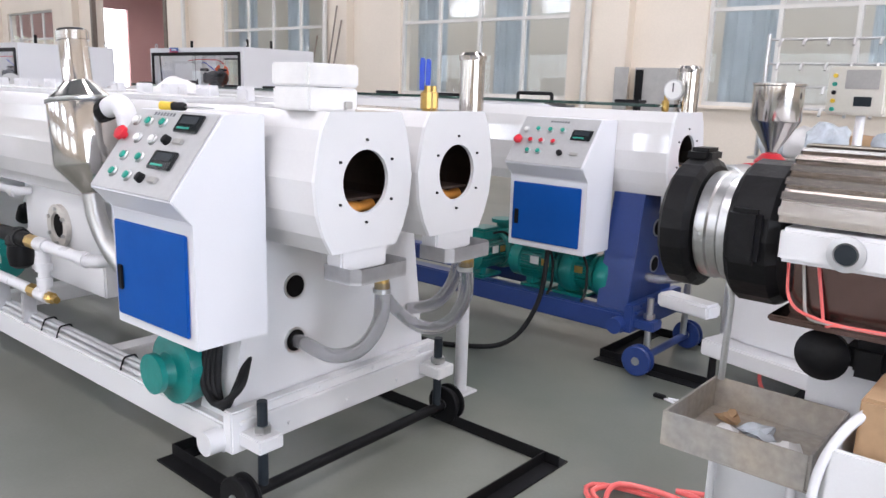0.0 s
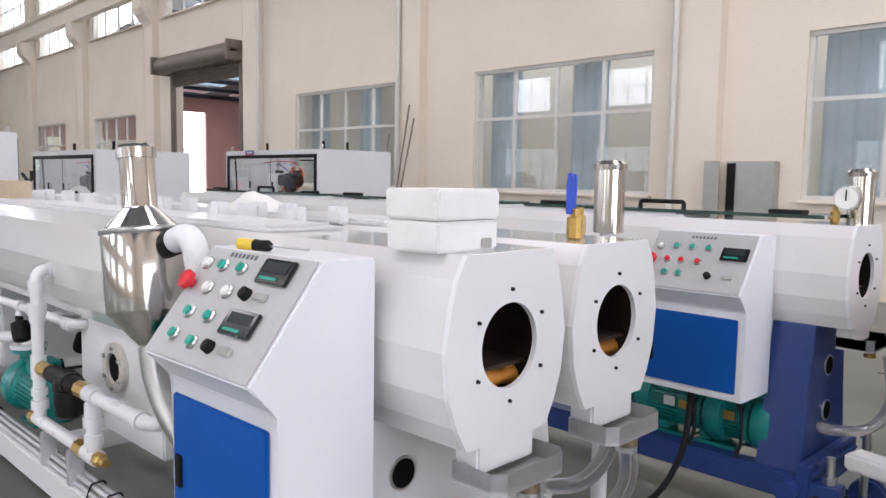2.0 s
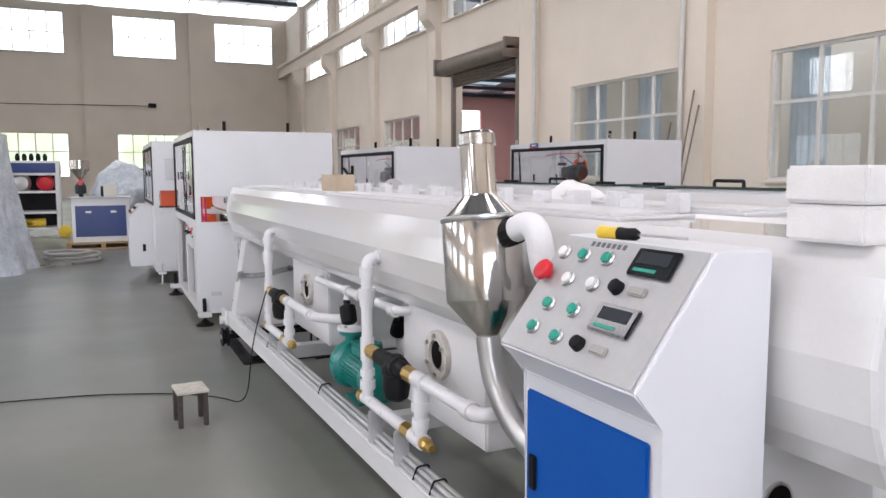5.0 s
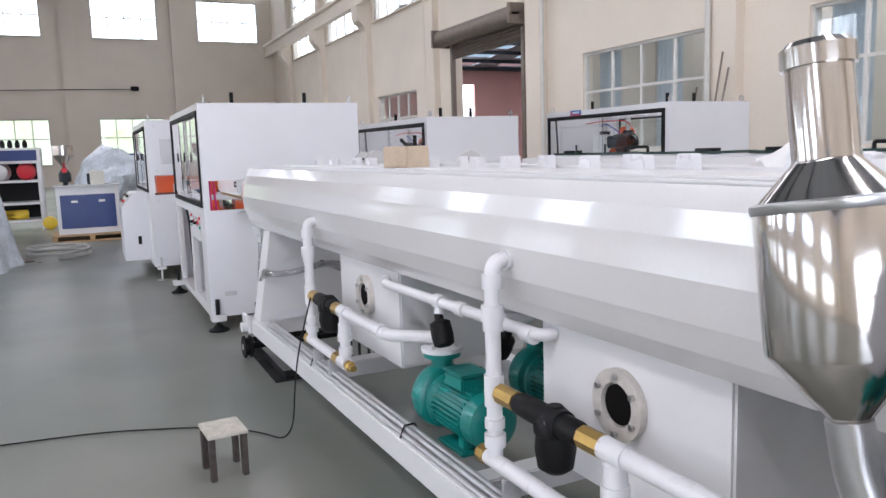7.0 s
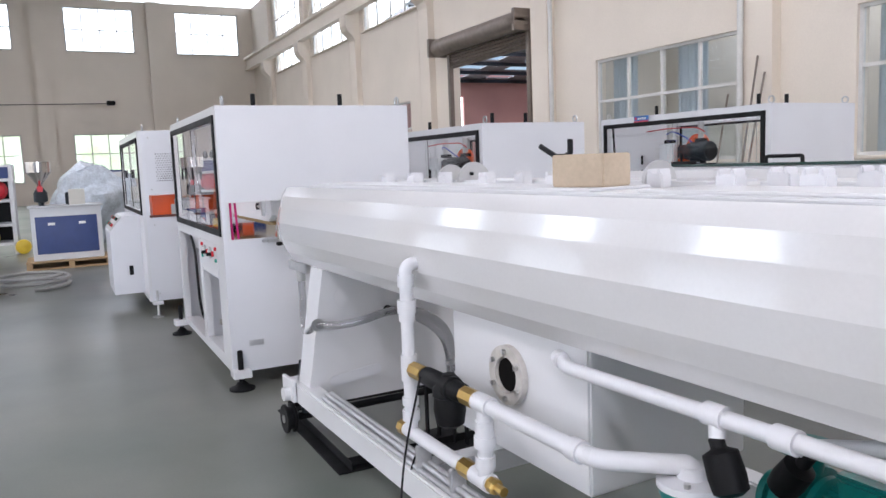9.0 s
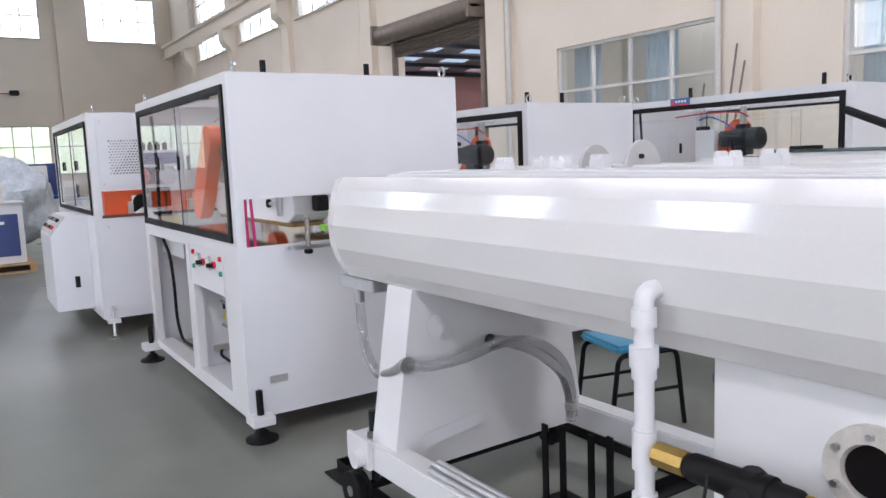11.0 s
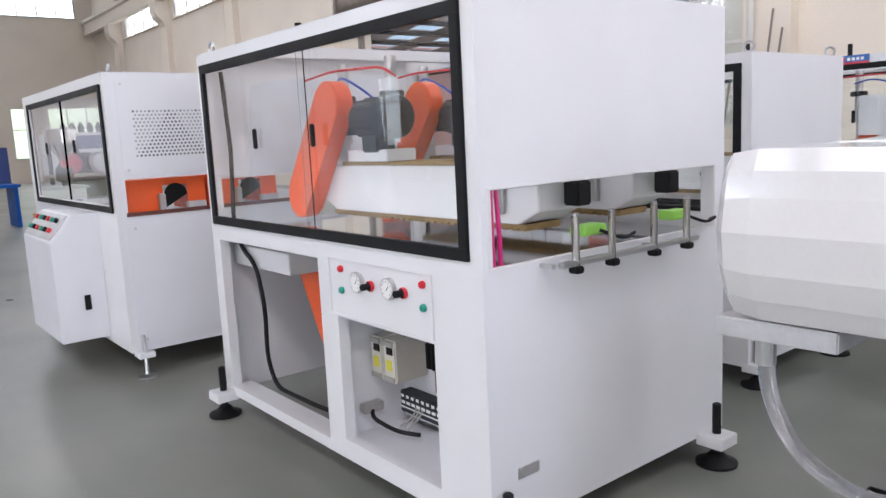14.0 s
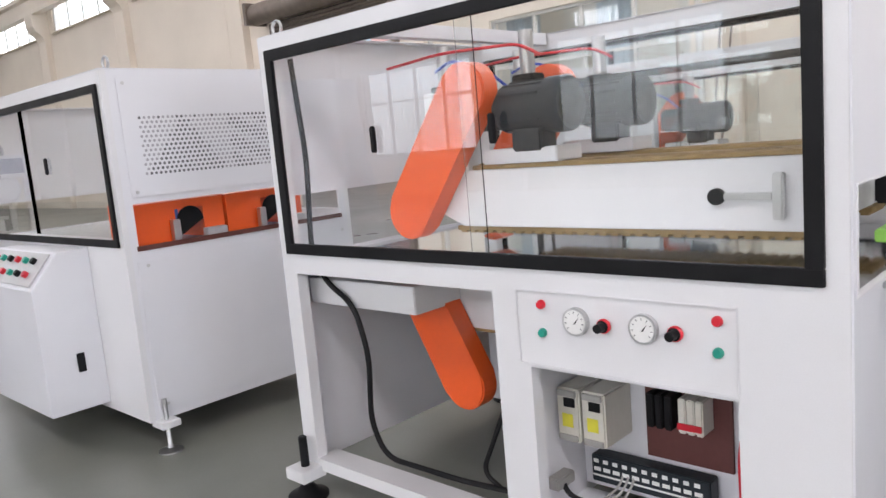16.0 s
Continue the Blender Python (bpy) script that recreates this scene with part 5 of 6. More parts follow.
        part("wire", tube([(-0.78 + 0.02 * k, 0.28, 0.32), (-0.79 + 0.02 * k, 0.26, 0.26), (-0.84 + 0.03 * k, 0.22, 0.21)], 0.004, 0.03, 8), GALV, ec, smooth=True)
    part("wire", tube([(-0.95, 0.16, 0.30), (-0.90, 0.12, 0.26), (-0.78, 0.16, 0.22), (-0.70, 0.22, 0.21)], 0.009, 0.05, 10), RUBBER, ec, smooth=True)
    part("socket", boxes((-0.966, -0.92, 0.10, 0.20, 0.27, 0.31), bevel=0.005), GALV, ec)
    # pneumatic panel
    pp = part("gauge_panel", frame_bars(-0.958, -0.284, 0.728, 0.962, 0.006, -0.006, -0.0005, "y"), WHITE, ob)
    for x, z in ((-0.744, 0.881), (-0.534, 0.883)):
        gauge(pp, x, -0.0005, z)
        k = part("regulator", lathe([(0.018, 0.0), (0.018, -0.016), (0.013, -0.018), (0.013, -0.045), (0.010, -0.048)], (x + 0.089, 0, z - 0.004), 18, "Y"), BLACK, pp, "black regulator knob with a red collar", True)
        part("collar", lathe([(0.0185, -0.001), (0.021, -0.004), (0.021, -0.013), (0.0185, -0.016)], (x + 0.089, 0, z - 0.004), 18, "Y"), RED, k, smooth=True)
    for x, z, m in ((-0.865, 0.920, RED), (-0.865, 0.834, GREEN), (-0.335, 0.922, RED), (-0.335, 0.841, GREEN)):
        part("push_button", lathe([(0.014, 0.0), (0.014, -0.008), (0.011, -0.014)], (x, 0, z), 16, "Y"), m, pp, "red push button" if m is RED else "green push button", True)
    # tracks: upper pair and lower pair, belts, motors, guards
    tracks = (0.40,) if depth < 1.2 else (0.46, 0.98)
    for y in tracks:
        guard = (y - 0.20, y - 0.115) if depth > 1.2 else (y + 0.115, y + 0.20)
        for za, zb, nm in ((1.095, 1.302, "upper_track"), (0.70, 0.93, "lower_track")):
            prof = [(-1.45, za), (-0.22, za), (-0.12, za + 0.05), (-0.12, zb - 0.06), (-0.22, zb), (-1.45, zb), (-1.56, zb - 0.06), (-1.56, za + 0.05)]
            t = part(nm, prism(prof, y - 0.11, y + 0.11, "y", bevel=0.004), WHITE, ob, "cream-white track housing")
            part("belt", boxes((-1.5, -0.2, y - 0.09, y + 0.09, za - 0.018, za - 0.001), (-1.5, -0.2, y - 0.09, y + 0.09, zb + 0.001, zb + 0.016), bevel=0.002), BELT, t, "tan rubber belt")
            if nm == "upper_track":
                cl = bmesh.new()
                for i in range(30):
                    box(-1.48 + 0.043 * i, -1.455 + 0.043 * i, y - 0.092, y + 0.092, za - 0.026, za - 0.018, 0, cl)
                part("cleats", cl, BELT, t)
                part("bearing", cyl((-0.47, y - 0.112, 1.195), (-0.47, y - 0.13, 1.195), 0.024, seg=20), BLACK, t)
                part("tensioner", boxes((-0.45, -0.31, y - 0.13, y - 0.113, 1.185, 1.205), (-0.31, -0.28, y - 0.138, y - 0.113, 1.13, 1.26)), BRUSHED, t)
            else:
                part("leg", boxes((-1.2, -1.1, y - 0.05, y + 0.05, B + 0.06, 0.70), (-0.5, -0.4, y - 0.05, y + 0.05, B + 0.06, 0.70)), WHITE, t)
        ga = part("chain_guard", prism(capsule((-1.335, 1.585), (-1.655, 1.155), 0.102), *guard, "y", bevel=0.006), ORANGE, ob, "orange chain guard", True)
        gb = part("chain_guard", prism(capsule((-1.665, 0.90), (-1.445, 0.50), 0.102), *guard, "y", bevel=0.006), ORANGE, ob, "orange chain guard", True)
        part("bracket", boxes((-1.60, -1.40, y - 0.114, y - 0.05, 1.302, 1.60), (-1.62, -1.48, y - 0.114, y + 0.02, 0.42, 0.72)), WHITE, ob)
        electric_motor(ob, -0.975, y - 0.06, 1.510, 0.095, 0.28)
        part("gearbox", boxes((-1.36, -1.24, y - 0.113, y + 0.02, 1.44, 1.58), bevel=0.015), MOTOR, ob)
        part("motor_stand", boxes((-1.34, -1.02, y - 0.10, y + 0.06, 1.320, 1.372)), WHITE, ob)
        for x in (-1.70, -1.28):
            c = part("air_cylinder", cyl((x, y + 0.13, 1.40), (x, y + 0.13, 1.80), 0.028, seg=18), BRUSHED, ob, "steel air cylinder", True)
            part("rod", cyl((x, y + 0.13, 1.25), (x, y + 0.13, 1.40), 0.012, seg=12), BRUSHED, c)
            part("collar", boxes((x - 0.05, x + 0.05, y + 0.09, y + 0.17, 1.60, 1.64), bevel=0.006), BLACK, c)
        part("air_line", tube([(-1.95, y + 0.05, 1.74), (-1.6, y, 1.755), (-1.28, y + 0.08, 1.75), (-1.2, y + 0.1, 1.70)], 0.006, 0.08, 8), RED, ob, smooth=True)
        part("air_line", tube([(-1.72, y + 0.1, 1.70), (-1.55, y + 0.02, 1.73), (-1.38, y + 0.02, 1.66), (-1.33, y + 0.10, 1.58)], 0.006, 0.1, 8), BLUELINE, ob, smooth=True)
    # cable along the front left post and floor
    part("cable", tube([(-2.06, 0.09, 1.79), (-2.04, 0.10, 1.40), (-2.06, 0.09, 1.02), (-1.98, 0.08, 0.90), (-1.82, 0.08, 0.82), (-1.76, 0.08, 0.62), (-1.80, 0.09, 0.34), (-1.74, 0.10, 0.20), (-1.35, 0.12, 0.19), (-1.1, 0.14, 0.20)], 0.011, 0.08, 10), RUBBER, ob, "black cable", True)
    part("cable", tube([(-1.14, 0.2, 0.60), (-1.22, 0.18, 0.40), (-1.30, 0.17, 0.22), (-1.2, 0.15, 0.19)], 0.009, 0.08, 10), RUBBER, ob, smooth=True)
    # sensor posts across the slot
    bar = part("guide_bar", boxes((0.03, 0.055, 0.27, 1.05 if depth > 1.2 else 0.85, 0.975, 0.995), (E, 0.03, 0.25, 0.27, 0.975, 0.99), (E, 0.03, 0.80, 0.82, 0.975, 0.99)), BRUSHED, ob, "steel guide bar")
    for y in (0.35, 0.537, 0.777, 0.983)[: 4 if depth > 1.2 else 2]:
        g = part("guide_post", cyl((0.042, y, 0.965), (0.042, y, 1.14), 0.0135, seg=18), STEEL, ob, "steel guide post", True)
        part("post_head", cyl((0.042, y, 1.139), (0.042, y, 1.15), 0.010, seg=12), BRUSHED, g)
        part("nut", boxes((0.022, 0.064, y - 0.018, y + 0.018, 0.95, 0.974)), BLACK, g)
    for y in tracks:
        s = part("sensor", boxes((-0.10, -0.03, y + 0.02, y + 0.14, 1.05, 1.085), bevel=0.004), LIME, ob, "green sensor block")
        part("sensor_cable", tube([(-0.03, y + 0.10, 1.065), (0.03, y + 0.16, 1.03), (0.035, y + 0.22, 1.05), (-0.03, y + 0.28, 1.03)], 0.006, 0.04, 8), RUBBER, s, smooth=True)
        part("head_block", boxes((-0.09, -0.02, y - 0.02, y + 0.05, 1.16, 1.245), bevel=0.006), BLACK, ob)
    part("cable", tube([(-0.050, 0.066, 0.985), (-0.046, 0.060, 1.12), (-0.050, 0.062, 1.27)], 0.008, 0.03, 8), REDLINE, ob, "crimson cable", True)
    part("cable", tube([(-0.058, 0.105, 0.985), (-0.052, 0.096, 1.12), (-0.058, 0.092, 1.27)], 0.008, 0.03, 8), REDLINE, ob, smooth=True)
    part("rating_plate", boxes((E + 0.0065, E + 0.009, 0.12, 0.22, 0.28, 0.32), bevel=0.001), ALU, ob, "small metal rating plate")
    # lifting eyes and rods on the roof
    for x, y in ((-0.45, 0.35), (-0.45, 1.0 if depth > 1.2 else 0.7), (-1.7, 0.35)):
        r = part("roof_rod", cyl((x, y, T), (x, y, T + 0.12), 0.017, seg=14), BLACK, ob, "black adjusting rod", True)
        part("flange_plate", boxes((x - 0.05, x + 0.05, y - 0.05, y + 0.05, T + 0.0045, T + 0.02)), BLACK, r)
    for x, y in ((-0.08, 0.06), (-L + 0.05, 0.06), (-0.08, D - 0.06), (-L + 0.05, D - 0.06)):
        e = bmesh.new()
        pts = [(x + 0.028 * math.cos(a), y, T + 0.035 + 0.028 * math.sin(a)) for a in [2 * math.pi * i / 16 for i in range(17)]]
        tube(pts, 0.007, 0, 8, e)
        part("lifting_eye", e, BRUSHED, ob, "steel lifting eye", True)
    for x, y in ((-0.005, 0.05), (-L + 0.04, -0.04), (0.03, D - 0.14), (-L + 0.06, D - 0.05)):
        levelling_foot(ob, x, y)
    return ob


ha = haul_off((-8.205, 1.392, 0.0), "white haul-off machine with black-framed sliding windows and orange guards")
hb = haul_off((-8.535, 3.565, 0.0), "white haul-off machine of the second line with a black window frame", 1.03)
hb.scale = (1.0, 1.0, 0.94)
hc = copy_thing(hb, pose(-7.385, 5.56, 0.0))
hc.scale = (1.0, 1.0, 0.975)
tagged(hc, "white haul-off machine of the third line with a small sign")
sg = thing("machine_sign", "small blue and red sign with unreadable characters", "sign", (-8.90, 5.544, 1.805))
part("plate", boxes((-0.10, 0.10, -0.004, 0.0, -0.03, 0.03), bevel=0), SIGNBLUE, sg)
part("stripe", boxes((-0.10, 0.10, -0.006, -0.0045, -0.03, -0.016), bevel=0), SIGNRED, sg)
st = bmesh.new()
for i in range(4):
    box(-0.045 + 0.03 * i, -0.025 + 0.03 * i, -0.006, -0.0045, -0.006, 0.014, 0, st)
part("characters", st, DIAL, sg)
part("emblem", boxes((-0.088, -0.06, -0.006, -0.0045, -0.008, 0.016), bevel=0), SIGNRED, sg)

for x, k in ((-5.02, 1.0), (-4.80, 1.1), (-3.6, 0.9)):
    dm = thing("half_disc", "grey half-round plate standing on the tank lid", "plate", T1, T1_TURN, group="half-round plates")
    part("plate", prism([(0.40 + 0.08 * k * math.cos(math.pi * i / 18), 1.362 + 0.085 * k * math.sin(math.pi * i / 18)) for i in range(19)], x - 0.008, x + 0.008, "x", bevel=0.002), PANELGREY, dm)
    part("pin", cyl((x + 0.008, 0.38, 1.40), (x + 0.02, 0.38, 1.40), 0.008, seg=10), BLACK, dm)
ub = thing("track_uprights", "black flat bars standing on the rear floor track", "bracket")
for x, y in ((-6.76, 2.12), (-6.70, 2.16), (-6.56, 2.18), (-6.50, 2.22)):
    part("flat_bar", boxes((x - 0.016, x + 0.016, y - 0.005, y + 0.005, 0.0, 0.34), bevel=0.001), BLACK, ub)
part("foot_bar", boxes((-6.8, -6.45, 2.08, 2.26, 0.0, 0.012), bevel=0.001), BLACK, ub)
for hy, hz in ((-0.06, 0.775), (0.20, 0.675)):
    part("panel_hole", cyl((-5.4295, hy, hz), (-5.426, hy, hz), 0.042 if hz > 0.7 else 0.025, seg=24), WHITE if hz > 0.7 else BLACK, tank1)
part("slot_plate", prism(capsule((-0.12, 0.33), (0.12, 0.36), 0.028), -5.4295, -5.426, "x"), SATIN, tank1, "grey slotted plate")

# ---- cutter behind the haul-off ----
cu = thing("pipe_cutter", "white enclosed pipe cutter with black window frames and a perforated panel", "cutting machine", (-11.35, 1.20, 0.0))
L, D, T, B = 2.34, 1.42, 1.885, 0.16
CW = [(-2.14, -0.07, 1.065, 1.795)]
part("front_panel", grid_wall(-L, 0, B, T, 0.0, 0.03, CW, "y"), WHITE, cu)
part("back_panel", grid_wall(-L, 0, B, T, D - 0.03, D, CW, "y"), WHITE, cu)
for x0, x1 in ((-0.012, 0.0), (-L, -L + 0.012)):
    part("end_panel", grid_wall(0.03, D - 0.03, B, T, x0, x1, [(0.07, D - 0.08, 1.03, 1.245)], "x"), SATIN, cu, "white end panel with a slot")
part("roof_frame", boxes((-L, 0, 0, 0.10, T + 0.001, T + 0.006), (-L, 0, D - 0.10, D, T + 0.001, T + 0.006), (-L, -L + 0.1, 0.10, D - 0.10, T + 0.001, T + 0.006), (-0.1, 0, 0.10, D - 0.10, T + 0.001, T + 0.006), bevel=0), SATIN, cu)
cw = part("window_frame", frame_bars(-2.17, -0.04, 1.042, 1.822, 0.038, -0.014, -0.001, "y"), BLACK, cu, "black window frame")
for a, c in ((-2.14, -1.06), (-1.12, -0.07)):
    p = part("pane", boxes((a, c, 0.004 if a < -1 else 0.014, 0.009 if a < -1 else 0.019, 1.09, 1.82), bevel=0), ACRYLIC, cw, "clear acrylic sliding pane")
    p.visible_shadow = False
for x in (-1.63, -0.80):
    part("pull", boxes((x - 0.012, x + 0.012, -0.012, 0.003, 1.42, 1.51), bevel=0.004), BLACK, cw)
part("table", boxes((-L + 0.015, -0.015, 0.04, D - 0.04, 0.985, 1.02), bevel=0), BRUSHED, cu)
part("edge_strip", boxes((0.001, 0.006, 0.06, D - 0.07, 1.015, 1.04), bevel=0.001), mat("brown_strip", (0.12, 0.04, 0.03), 0.5), cu)
up = part("upper_panel", boxes((0.0005, 0.007, 0.07, D - 0.05, 1.275, 1.845), bevel=0.002), SATIN, cu, "screwed upper cover panel")
lp = part("lower_panel", boxes((0.0005, 0.007, 0.05, D - 0.05, 0.21, 0.965), bevel=0.002), SATIN, cu, "screwed lower cover panel")
for y in (0.10, D - 0.08):
    for z, o in ((1.30, up), (1.82, up), (0.235, lp), (0.94, lp)):
        part("screw", cyl((0.007, y, z), (0.0095, y, z), 0.009, seg=10), BRUSHED, o)
# dark and pale discs: shade and light behind the punched holes painted in
shaded_dots, pale = bmesh.new(), bmesh.new()
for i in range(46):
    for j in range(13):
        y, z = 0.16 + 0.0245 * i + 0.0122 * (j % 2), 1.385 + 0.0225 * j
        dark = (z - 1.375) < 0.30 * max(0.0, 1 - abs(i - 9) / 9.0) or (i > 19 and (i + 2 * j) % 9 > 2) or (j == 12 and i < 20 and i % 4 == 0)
        cyl((0.0071, y, z), (0.0078, y, z), 0.0078, seg=6, bm=shaded_dots if dark else pale)
tagged(part("perforation", shaded_dots, INK_AND_SHADE, up, "rows of small discs with hole shade and light painted in"), kind="stuff")
tagged(part("perforation", pale, mat("punched_hole_lit", (0.38, 0.38, 0.40), 0.6), up, "rows of small discs with hole shade and light painted in"), kind="stuff")
for y in (0.10, 0.62):
    o = part("saw_housing", grid_wall(y, y + 0.50, 1.03, 1.235, -0.35, -0.08, [(y + 0.22, y + 0.38, 1.03, 1.19)], "x"), ORANGE, cu, "orange saw housing with a dark mouth")
    # black plate paints the shade inside the saw opening
    part("mouth", prism([(y + 0.23, 1.045)] + [(y + 0.30 + 0.075 * math.cos(a), 1.125 + 0.075 * math.sin(a)) for a in [math.pi * k / 12 for k in range(13)][::1]][::-1][::-1] + [(y + 0.23, 1.045)][:0] + [(y + 0.225, 1.045)], -0.079, -0.074, "x"), BLACK, o)
    part("clamp", boxes((-0.07, -0.03, y + 0.18, y + 0.22, 1.02, 1.14)), BRUSHED, o)
    part("clamp_block", boxes((-0.07, -0.02, y + 0.36, y + 0.48, 1.02, 1.075)), ALU, o)
    part("drive_box", boxes((-0.95, -0.75, y + 0.62, y + 0.80, 1.02, 1.24), bevel=0.01), NAVY, cu)
for x, y in ((0.03, 0.07), (-L + 0.1, 0.02), (0.03, D - 0.1), (-L + 0.1, D - 0.1)):
    f = part("levelling_foot", lathe([(0.06, 0.0), (0.06, 0.008), (0.018, 0.02), (0.012, 0.03), (0.012, 0.27)], (x, y, 0), 20), BRUSHED, cu, "steel levelling foot", True)
    part("lug", boxes((x - 0.06, x + 0.05, y - 0.05, y + 0.05, 0.13, 0.165)), WHITE, f)
cc = part("console", prism([(-0.30, 0.20), (-0.30, 0.86), (-0.16, 1.03), (0.0, 1.03), (0.0, 0.20)], -1.27, -0.43, "x", bevel=0.004), SATIN, cu, "white console with a sloped panel")
part("latch", boxes((-0.429, -0.423, -0.14, -0.10, 0.40, 0.50), bevel=0.003), BLACK, cc)
pl = part("control_panel", prism([(-0.292, 0.875), (-0.172, 1.02), (-0.178, 1.026), (-0.298, 0.881)], -1.23, -0.47, "x"), PANELGREY, cc, "grey control panel")
for i in range(6):
    for j in range(2):
        y, z = -0.21 - 0.05 * j, 0.985 - 0.06 * j
        part("push_button", cyl((-1.13 + 0.11 * i, y, z), (-1.13 + 0.11 * i, y - 0.018, z + 0.015), 0.017, seg=12), (RED, GREEN, BLACK)[(i + j) % 3], pl)
part("cable", tube([(-1.27, -0.2, 0.55), (-1.33, -0.22, 0.4), (-1.31, -0.18, 0.22), (-1.2, -0.1, 0.20)], 0.012, 0.08), BLUELINE, cu, smooth=True)
eye = bmesh.new()
tube([(-0.05 + 0.028 * math.cos(a), 0.06, T + 0.035 + 0.028 * math.sin(a)) for a in [2 * math.pi * i / 16 for i in range(17)]], 0.007, 0, 8, eye)
part("lifting_eye", eye, BRUSHED, cu, smooth=True)

# ---- near the walker ----
stool = thing("stool", "small wooden stool with a stained top on dark legs", "stool", (-5.27, 1.01, 0.0), 4)
stool.scale = (0.95, 0.95, 0.76)
part("seat", boxes((-0.115, 0.115, -0.095, 0.095, 0.262, 0.282), bevel=0.004), mat("stained_board", (0.55, 0.52, 0.45), 0.7, vary=0.12, scale=18), stool, "pale stained board")
for x in (-0.09, 0.09):
    for y in (-0.075, 0.075):
        part("leg", boxes((x - 0.02, x + 0.02, y - 0.014, y + 0.014, 0.0, 0.262), bevel=0.004), mat("dark_timber", (0.06, 0.045, 0.04), 0.7, vary=0.15, scale=20), stool, "dark timber leg")
part("apron", boxes((-0.10, 0.10, -0.072, -0.06, 0.215, 0.262), bevel=0.002), mat("dark_timber", (0, 0, 0)), stool)
ch = thing("chair", "sky blue plastic seat on a black tube frame", "chair", (-7.24, 3.12, 0.0), -14)
part("seat", boxes((-0.19, 0.19, -0.19, 0.19, 0.415, 0.455), bevel=0.018), SKYBLUE, ch, "moulded sky blue seat")
for x in (-0.17, 0.17):
    part("side_frame", tube([(x, -0.22, 0.0), (x, -0.17, 0.40), (x, 0.17, 0.40), (x, 0.22, 0.0)], 0.013, 0.05, 10), BLACK, ch, "black bent tube legs", True)
    part("stretcher", tube([(x, -0.195, 0.2), (x, 0.195, 0.2)], 0.009, 0), BLACK, ch)
part("cross_bar", tube([(-0.17, 0.1, 0.40), (0.17, 0.1, 0.40)], 0.011, 0), BLACK, ch)
fl = thing("floor_cable", "thin black cable lying across the floor", "cable")
part("cable", tube([(-5.52, 1.52, 0.72), (-5.50, 1.42, 0.40), (-5.40, 1.36, 0.02), (-5.7, 1.24, 0.006), (-5.9, 1.0, 0.006), (-6.1, 0.5, 0.006), (-6.2, -0.3, 0.006), (-6.5, -1.6, 0.006), (-6.4, -3.5, 0.006)], 0.004, 0.2, 8), RUBBER, fl, smooth=True)
bl = thing("bent_wire", "white loop of wire with a black clip on the floor", "wire", (-1.1, 3.62, 0.0))
part("wire", tube([(-0.10, 0.02, 0.006), (0.05, -0.02, 0.006), (0.16, 0.02, 0.006), (0.12, 0.07, 0.006), (-0.08, 0.03, 0.008)], 0.006, 0.04, 8), PVC, bl)
part("clip", boxes((-0.15, -0.09, 0.01, 0.035, 0, 0.02)), BLACK, bl)
ph = thing("air_hose", "coral red air hose coiled on the floor", "hose")
coil = []
for i in range(80):
    a = 2 * math.pi * i / 24
    coil.append((-0.78 + (0.24 + 0.02 * math.sin(i * 0.7)) * math.cos(a) + 0.0012 * i, 2.62 + (0.13 + 0.015 * math.cos(i * 0.4)) * math.sin(a), 0.012 + 0.0006 * i))
part("coil", tube(coil, 0.010, 0, 8), PINKHOSE, ph, smooth=True)
part("riser", tube([coil[-1], (-0.50, 2.95, 0.03), (-0.70, 3.9, 0.02), (-0.92, 4.1, 0.02), (-0.90, 4.14, 0.30), (-0.84, 4.10, 0.62), (-0.80, 4.12, 0.90)], 0.010, 0.1, 8), PINKHOSE, ph, smooth=True)

# extruder of line one: die head, ribbed barrel cover, frame
ex = thing("extruder", "extruder with black die clamps, steel band and ribbed barrel cover", "extruder", (-0.58, 2.14, 0.0), group="extruders")
part("die_ring", lathe([(0.06, 0.025), (0.140, 0.025), (0.156, 0.038), (0.156, 0.088), (0.14, 0.10), (0.10, 0.10)], (0, 0, 1.13), 22, "X"), DIECAST, ex, "black die clamp ring")
part("die_mouth", cyl((0.012, 0, 1.13), (0.04, 0, 1.13), 0.062, seg=24), MOTOR, ex)
part("steel_band", lathe([(0.10, 0.10), (0.128, 0.105), (0.13, 0.13), (0.126, 0.135), (0.126, 0.155), (0.13, 0.16), (0.128, 0.18), (0.10, 0.185)], (0, 0, 1.13), 32, "X"), BRUSHED, ex, "brushed steel heater band", True)
part("die_ring", lathe([(0.10, 0.185), (0.15, 0.185), (0.165, 0.20), (0.165, 0.28), (0.15, 0.30), (0.09, 0.30)], (0, 0, 1.13), 20, "X"), DIECAST, ex, "black die clamp ring")
part("lug", boxes((0.20, 0.27, -0.185, -0.155, 1.08, 1.20), (0.03, 0.09, -0.03, 0.05, 1.275, 1.31), bevel=0.01), DIECAST, ex)
rib = bmesh.new()
n = 30
prof = []
for i in range(n + 1):
    a = math.pi * i / n
    prof.append((0.17 * math.cos(a) * -1, 1.18 + 0.15 * math.sin(a)))
for i in range(n):
    (y0, z0), (y1, z1) = prof[i], prof[i + 1]
    k = 1.05 if i % 2 else 0.97
    prism([(y0 * k, 1.18 + (z0 - 1.18) * k), (y1 * k, 1.18 + (z1 - 1.18) * k), (y1 * 0.9, 1.18 + (z1 - 1.18) * 0.9), (y0 * 0.9, 1.18 + (z0 - 1.18) * 0.9)], 0.30, 1.7, "x", rib)
part("barrel_cover", rib, DIMSTEEL, ex, "ribbed stainless barrel cover")
